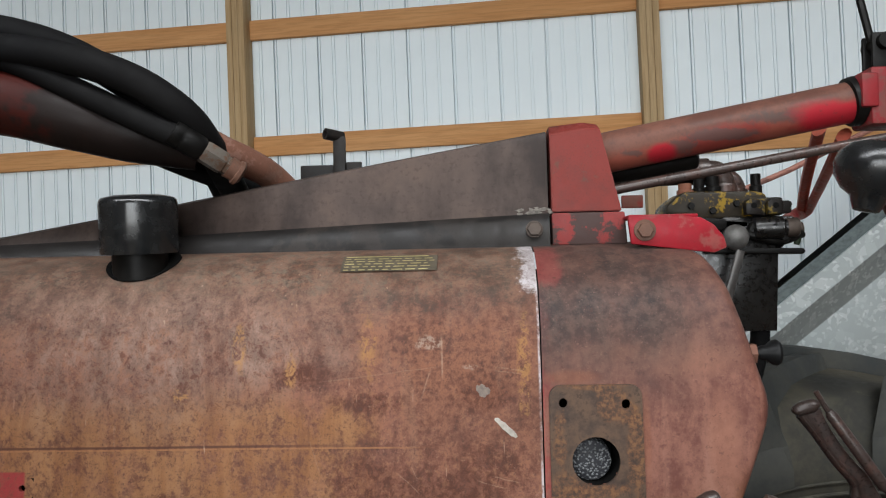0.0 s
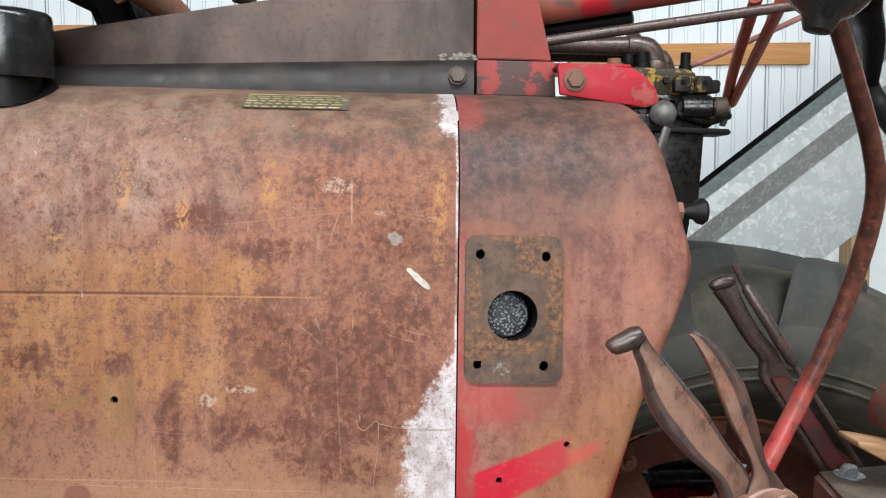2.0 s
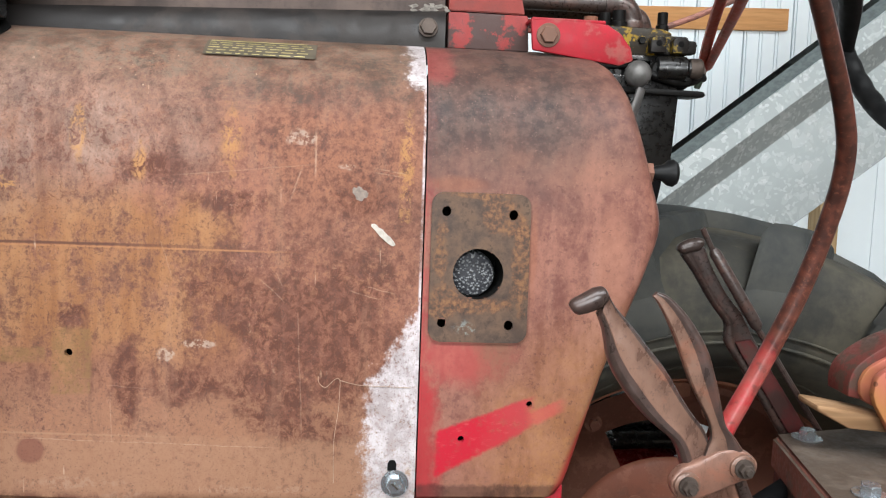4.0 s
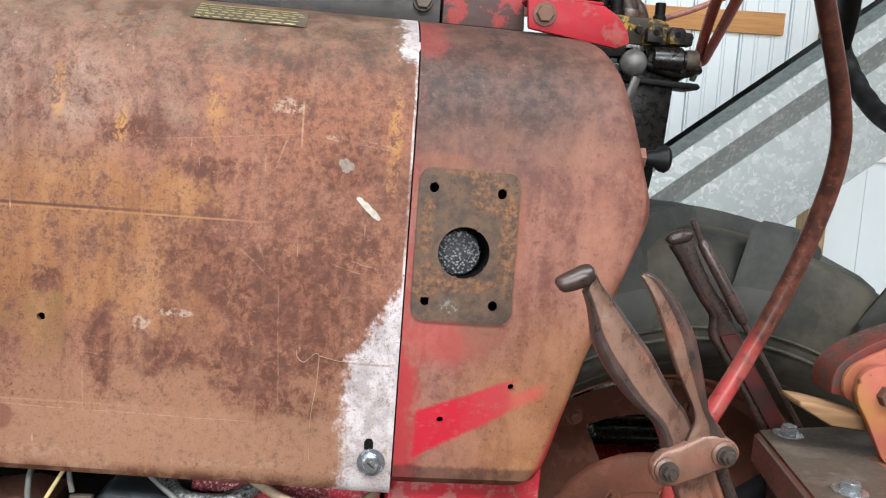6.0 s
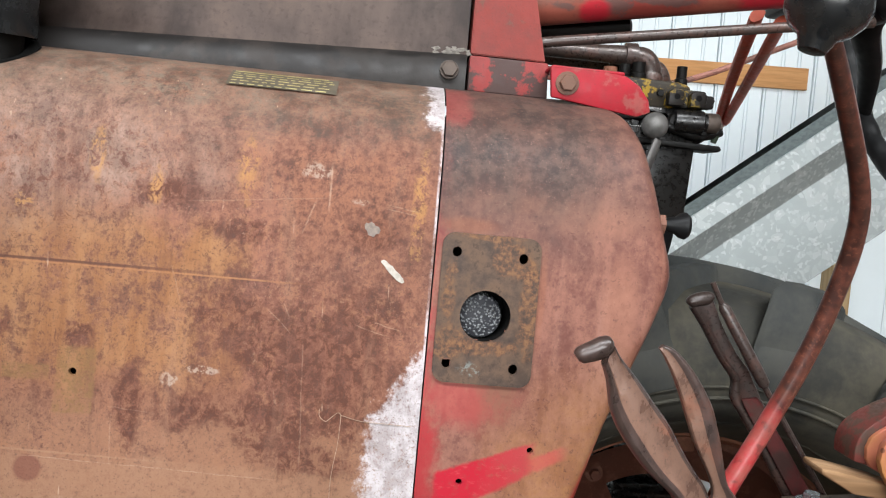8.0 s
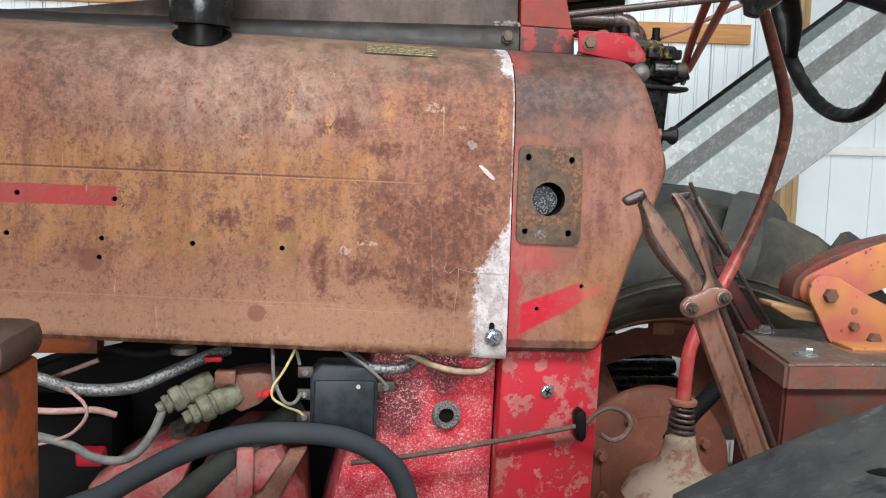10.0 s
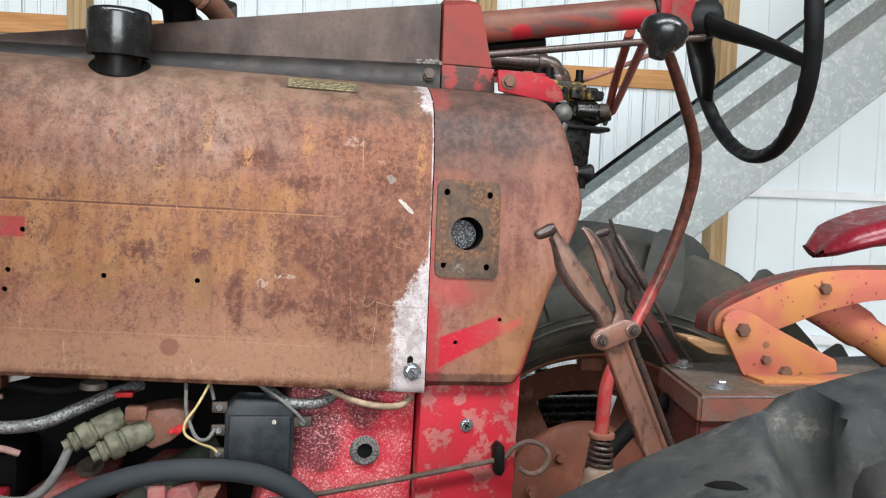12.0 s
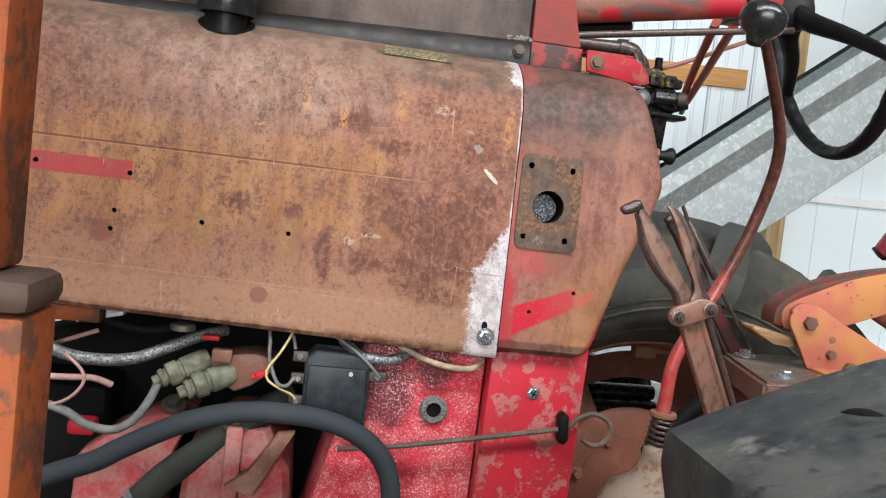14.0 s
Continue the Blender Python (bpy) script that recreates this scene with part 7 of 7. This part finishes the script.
decal = shoulder_patch(-0.238, -0.112, 0.51, 0.80, 0.0016, M_DECAL, "decal", hood, "small dark decal with rows of yellow print")
rng = random.Random(4)
for row in range(6):
    x = -0.234
    s0 = 0.52 + row * 0.048
    while x < -0.122:
        w = rng.uniform(0.004, 0.015) if row < 5 else 0.11
        shoulder_patch(x, min(x + w, -0.116), s0, s0 + (0.015 if row < 5 else 0.022), 0.0022, M_INK, "print_bar", decal)
        x += w + 0.004

# ---- galvanised chute behind the tractor ----
chute = thing("grain_chute", "spangled galvanised steel grain chute leaning at a slope", "chute", Matrix())


def chute_pt(u, y, v):
    """u along the chute, v across its face; the chute climbs to the right."""
    ca, sa = math.cos(radians(37.3)), math.sin(radians(37.3))
    return (0.95 + u * ca - v * sa, y, 1.60 + u * sa + v * ca)


def chute_strip(section, u0=-2.62, u1=2.9):
    return ring_loft(bmesh.new(), [[chute_pt(u, 1.72 + d, v) for v, d in section] + [chute_pt(u, 1.724 + d, v) for v, d in reversed(section)] for u in (u0, u1)])


part("trough", chute_strip([(-0.285, 0.06), (-0.270, 0.025), (0.002, 0.025), (0.010, 0.022), (0.084, -0.04), (0.092, -0.044), (0.155, -0.044)]), M_GALV, chute, "spangled galvanised trough face", 20)
part("edge_trim", chute_strip([(0.157, -0.044), (0.186, 0.0), (0.186, 0.08)]), plain("dark_edge_steel", (0.13, 0.155, 0.155), 0.5, 0.3), chute, "dark upper edge strip", 20)

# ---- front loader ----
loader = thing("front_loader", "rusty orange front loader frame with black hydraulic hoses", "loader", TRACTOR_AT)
part("upright", boxed((-0.733, -0.56, -0.22), (-0.581, -0.46, 1.315), 0.006), M_LOADER, loader, "rusty orange loader upright")
part("upright_cap", boxed((-0.743, -0.565, 1.317), (-0.575, -0.455, 1.355), 0.014), worn_paint("grey_brown_cap", (0.055, 0.035, 0.026), (0.085, 0.045, 0.030), (0.03, 0.021, 0.018), 0.5, 0.6, 14), loader, "grimy cap on the loader upright")
part("upper_arm", boxed((-0.775, -0.56, 1.356), (-0.616, -0.47, 2.12), 0.008), M_LOADER, loader, "rusty orange upper loader arm")
bm = bmesh.new()
pipe(bm, [(-0.84, -0.55, 2.06), (-1.0, -0.3, 2.02), (-1.1, 0.06, 1.995), (-0.95, 0.06, 1.98), (-0.761, 0.06, 1.957), (-0.68, 0.06, 1.948), (-0.60, 0.07, 1.926), (-0.52, 0.085, 1.902), (-0.44, 0.11, 1.88)], [0.05, 0.05, 0.046, 0.046, 0.046, 0.045, 0.042, 0.036, 0.024], 22, 4)
# red paint blackened: the hoses' shadow is put into the colour
part("boom_tube", bm, worn_paint("shade_darkened_boom_red", (0.040, 0.006, 0.004), (0.012, 0.007, 0.006), (0.006, 0.005, 0.0045), 0.6, 0.5, 5), loader, "dark red loader tube")
bm = bmesh.new()
pipe(bm, [(-0.50, 0.13, 1.905), (-0.44, 0.13, 1.899), (-0.416, 0.14, 1.888), (-0.392, 0.175, 1.875), (-0.364, 0.22, 1.856), (-0.32, 0.29, 1.80)], [0.021, 0.021, 0.021, 0.022, 0.021, 0.021], 16, 3)
part("steel_pipe", bm, M_BROWNCAST, loader, "rusty steel hydraulic pipe")
def hydraulic_hose(pts, r):
    bm = bmesh.new()
    pipe(bm, pts, r, 16, 6)
    return part("hydraulic_hose", bm, M_HOSE, loader, "black hydraulic hose")


hydraulic_hose([(-0.919, 0.05, 2.059), (-0.829, 0.05, 2.059), (-0.755, 0.05, 2.054), (-0.693, 0.05, 2.044), (-0.637, 0.055, 2.03), (-0.588, 0.06, 2.01), (-0.545, 0.07, 1.985), (-0.499, 0.085, 1.952), (-0.466, 0.11, 1.922), (-0.452, 0.15, 1.895), (-0.447, 0.2, 1.867), (-0.448, 0.26, 1.834)], 0.0205)
hydraulic_hose([(-0.878, 0.0, 2.001), (-0.807, 0.02, 2.013), (-0.742, 0.03, 2.014), (-0.647, 0.03, 2.008), (-0.566, 0.03, 1.992), (-0.502, 0.035, 1.968), (-0.46, 0.045, 1.942), (-0.436, 0.07, 1.918), (-0.427, 0.11, 1.893), (-0.425, 0.16, 1.867), (-0.423, 0.22, 1.834)], 0.021)
hydraulic_hose([(-0.95, 0.02, 2.0), (-0.75, 0.03, 2.018), (-0.669, 0.035, 2.0), (-0.59, 0.04, 1.963), (-0.527, 0.045, 1.932), (-0.473, 0.05, 1.906), (-0.44, 0.055, 1.892)], 0.0165)
hydraulic_hose([(-0.9, 0.09, 2.0), (-0.75, 0.1, 2.0), (-0.661, 0.1, 1.974), (-0.578, 0.1, 1.917), (-0.505, 0.13, 1.884), (-0.456, 0.18, 1.862), (-0.42, 0.27, 1.85), (-0.4, 0.35, 1.83), (-0.38, 0.4, 1.77)], 0.0165)
# crimped hose end and hexagon coupling
bm = bmesh.new()
axis = Vector((-0.379 + 0.419, 0.025, 1.852 - 1.88)).normalized()
at = Vector((-0.445, 0.053, 1.895))
lathe(bm, [(0.001, -0.012), (0.0168, -0.012), (0.0172, -0.008), (0.0172, 0.0), (0.0162, 0.003), (0.0172, 0.006), (0.0172, 0.03), (0.014, 0.034), (0.001, 0.034)], aim(at, axis), 18)
part("hose_ferrule", bm, M_DIRTBLACK, loader, "crimped black hose ferrule")
bm = bmesh.new()
lathe(bm, [(0.001, 0.034), (0.0155, 0.034), (0.0165, 0.037), (0.0165, 0.062), (0.0155, 0.066), (0.0135, 0.067), (0.0135, 0.072), (0.001, 0.072)], aim(at, axis), 6)
part("hex_coupling", bm, M_COUPLING, loader, "dull hexagon coupling", 20)
bm = bmesh.new()
lathe(bm, [(0.001, 0.072), (0.0155, 0.072), (0.0145, 0.084), (0.0175, 0.085), (0.0175, 0.090), (0.012, 0.094), (0.001, 0.094)], aim(at, axis), 20)
part("ring_nut", bm, M_BOLT, loader, "rusty ring nut")
# pipe stub and block on the far loader arm
bm = boxed((-0.512, 1.07, 1.88), (-0.42, 1.15, 1.985), 0.004)
box(bm, (-0.424, 1.055, 1.90), (-0.392, 1.068, 2.055), 0.003)
box(bm, (-0.392, 1.060, 1.90), (-0.352, 1.072, 1.990), 0.003)
lathe(bm, [(0.009, -0.02), (0.0145, -0.02), (0.0145, 0.03), (0.009, 0.03), (0.009, -0.02)], aim((-0.418, 1.062, 2.058), (-0.75, -0.6, 0.1)), 18)
part("far_arm_block", bm, M_FLANGE, loader, "rusty block with a pipe stub")
part("far_arm", boxed((-0.60, 1.06, -0.22), (-0.45, 1.16, 1.88), 0.006), M_LOADER, loader, "far loader upright")


# ---- big tyre standing close beside the tractor ----
TYRE_AT, TYRE_Y = (0.300, 0.618), (-0.940, -1.42)
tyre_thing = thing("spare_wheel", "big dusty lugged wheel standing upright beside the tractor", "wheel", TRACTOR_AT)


def tyre_pt(r, a, y):
    return (TYRE_AT[0] + r * math.cos(radians(a)), y, TYRE_AT[1] + r * math.sin(radians(a)))


near, far = TYRE_Y[1], TYRE_Y[0]
# trenches between the worn lugs: (angle, depth from the far shoulder) at both ends, half width, depth and slope in metres
TRENCHES = [((107.3, -0.034), (110.9, -0.130), 0.014, 0.040, 0.011), ((107.6, -0.078), (103.8, -0.098), 0.017, 0.028, 0.014), ((103.8, -0.098), (92.0, -0.150), 0.020, 0.028, 0.016), ((123.6, 0.03), (123.2, -0.17), 0.075, 0.085, 0.028)]


def trench_depth(a, d):
    """How far the tread is sunk at an angle and a distance from its shoulder."""
    deep = 0.0
    for (a0, d0), (a1, d1), half, full, slope in TRENCHES:
        px, py = radians(((a - a0 + 20.0) % 40.0) - 20.0) * 0.85, d - d0
        qx, qy = radians(a1 - a0) * 0.85, d1 - d0
        f = max(0.0, min(1.0, (px * qx + py * qy) / (qx * qx + qy * qy)))
        off = math.hypot(px - f * qx, py - f * qy)
        k = max(0.0, min(1.0, (half - off) / slope + 0.5))
        fade = 1.0 if half > 0.05 else 1.0 - 0.55 * f ** 2
        deep = max(deep, full * fade * k * k * (3 - 2 * k))
    return deep


def tread_grid(n_round=720):
    bm = bmesh.new()
    side = [(0.46, -0.07), (0.50, -0.045), (0.60, -0.03), (0.70, -0.014), (0.77, -0.006)]
    wide = far - near
    across = [0.001, 0.004, 0.010, 0.018] + [0.03 + (wide - 0.06) * i / 44 for i in range(45)] + [wide - 0.018, wide - 0.010, wide - 0.004, wide - 0.001]
    grid = []
    for k in range(n_round):
        a = 360.0 * k / n_round
        col = [tyre_pt(r, a, far + d) for r, d in side]
        for u in across:
            e = min(u, wide - u)
            turn = 0.0 if u < wide / 2 else 18.0
            crown = 0.850 - 0.020 * max(0.0, 1 - e / 0.020) ** 2
            lift = 0.008 * max(0.0, 1 - e / 0.06) * max(0.0, min(1.0, (30.3 - abs((a + turn) % 40.0 - 9.5) * 1.65) / 1.5))
            col.append(tyre_pt(crown + lift - trench_depth(a + turn, -e) + 0.0008 * noise.noise(Vector((a * 0.4, u * 30, 3))), a, far - u))
        col += [tyre_pt(r, a, near - d) for r, d in reversed(side)]
        grid.append([bm.verts.new(p) for p in col])
    for i, col in enumerate(grid):
        nxt = grid[(i + 1) % n_round]
        for j in range(len(col) - 1):
            bm.faces.new((col[j], col[j + 1], nxt[j + 1], nxt[j]))
        bm.faces.new((col[-1], col[0], nxt[0], nxt[-1]))
    return bm


part("tyre", tread_grid(), M_DUSTTYRE, tyre_thing, "worn dusty black tyre with bulging lugs", 60)
bm = bmesh.new()
ring_loft(bm, [[tyre_pt(r, 6 * k, y) for k in range(60)] for r, y in ((0.475, far - 0.06), (0.47, far - 0.08), (0.44, far - 0.10), (0.43, -1.14), (0.16, -1.12), (0.15, -1.16), (0.42, -1.17), (0.43, near + 0.10), (0.47, near + 0.08), (0.475, near + 0.06))], caps=False)
part("rim", bm, M_RUST, tyre_thing, "rusty rim with an open hub")
bm = bmesh.new()
pipe(bm, [tyre_pt(0.8490, 112.5, -1.008), tyre_pt(0.8505, 112.2, -1.014), tyre_pt(0.8505, 111.9, -1.021), tyre_pt(0.8490, 111.6, -1.029)], [0.001, 0.0025, 0.003, 0.001], 8, 3, (1.0, 0.5))
part("cut", bm, M_VOID, tyre_thing, "short black cut in the tread")

# ---- odds and ends on the floor beyond the far wheel ----
can = thing("plastic_canister", "glossy black plastic canister standing on the barn floor", "canister", pose(0.86, 1.62, 0.0))
bm = bmesh.new()
ring_loft(bm, [[(a * (0.17 - i), b * (0.09 - i), z * 1.1) for a, b in ((-1, -0.6), (-0.7, -1), (0.7, -1), (1, -0.6), (1, 0.6), (0.7, 1), (-0.7, 1), (-1, 0.6))] for z, i in ((0.001, 0.01), (0.02, 0.0), (0.50, 0.0), (0.515, 0.006), (0.53, 0.0), (0.94, 0.0), (0.985, 0.012), (1.00, 0.035))])
part("body", bm, M_BLACK, can)
bm = bmesh.new()
lathe(bm, [(0.001, 0.0), (0.024, 0.0), (0.026, 0.004), (0.026, 0.03), (0.022, 0.036), (0.001, 0.036)], pose(-0.07, 0, 1.1), 20)
part("cap", bm, M_BLACK, can)
bm = bmesh.new()
pipe(bm, [(0.0, 0, 1.09), (0.01, 0, 1.13), (0.07, 0, 1.135), (0.09, 0, 1.08)], 0.011, 10, 4)
part("handle", bm, M_BLACK, can)
fuel = thing("fuel_can", "tall red plastic fuel can standing on the barn floor", "fuel can", pose(0.80, 1.45, 0.0, 0, 0, 8))
bm = bmesh.new()
ring_loft(bm, [[(a * (0.14 - i), b * (0.085 - i), z) for a, b in ((-1, -0.6), (-0.75, -1), (0.75, -1), (1, -0.6), (1, 0.6), (0.75, 1), (-0.75, 1), (-1, 0.6))] for z, i in ((0.001, 0.01), (0.02, 0.0), (0.45, 0.0), (0.465, 0.008), (0.48, 0.0), (0.90, 0.0), (0.94, 0.012), (0.958, 0.04))])
part("body", bm, plain("red_can_plastic", (0.30, 0.012, 0.016), 0.25), fuel)
bm = bmesh.new()
lathe(bm, [(0.001, 0.0), (0.026, 0.0), (0.028, 0.004), (0.028, 0.03), (0.024, 0.036), (0.001, 0.036)], pose(-0.085, 0, 0.955), 20)
part("cap", bm, M_BLACK, fuel)
offcut = thing("hose_offcuts", "glossy black hose offcuts lying on the red fuel can", "hose", pose(0.82, 1.45, 0.958))
for y, z, r in ((-0.035, 0.030, 0.030), (0.028, 0.032, 0.032), (-0.004, 0.083, 0.029)):
    bm = bmesh.new()
    pipe(bm, [(-0.10, y, z), (-0.095, y, z), (0.0, y + 0.004, z), (0.15, y, z), (0.155, y, z)], [r * 0.7, r, r, r, r * 0.7], 18, 3)
    part("hose_piece", bm, M_BLACK, offcut)
crate = thing("slatted_crate", "white slatted plastic crate on the barn floor", "crate", pose(1.20, 1.55, 0.0))
for z in (0.04, 0.22, 0.40, 0.58, 0.76, 0.94):
    part("slat", boxed((-0.14, -0.12, z), (0.14, -0.11, z + 0.09), 0.003), M_WHITE, crate)
for x in (-0.145, 0.145):
    for y in (-0.115, 0.115):
        part("post", boxed((x - 0.012, y - 0.012, 0.0), (x + 0.012, y + 0.012, 1.04), 0.003), M_WHITE, crate)
part("back_panel", boxed((-0.14, 0.11, 0.03), (0.14, 0.12, 1.03), 0.003), M_WHITE, crate)
part("base", boxed((-0.14, -0.11, 0.02), (0.14, 0.11, 0.032), 0.003), M_WHITE, crate)
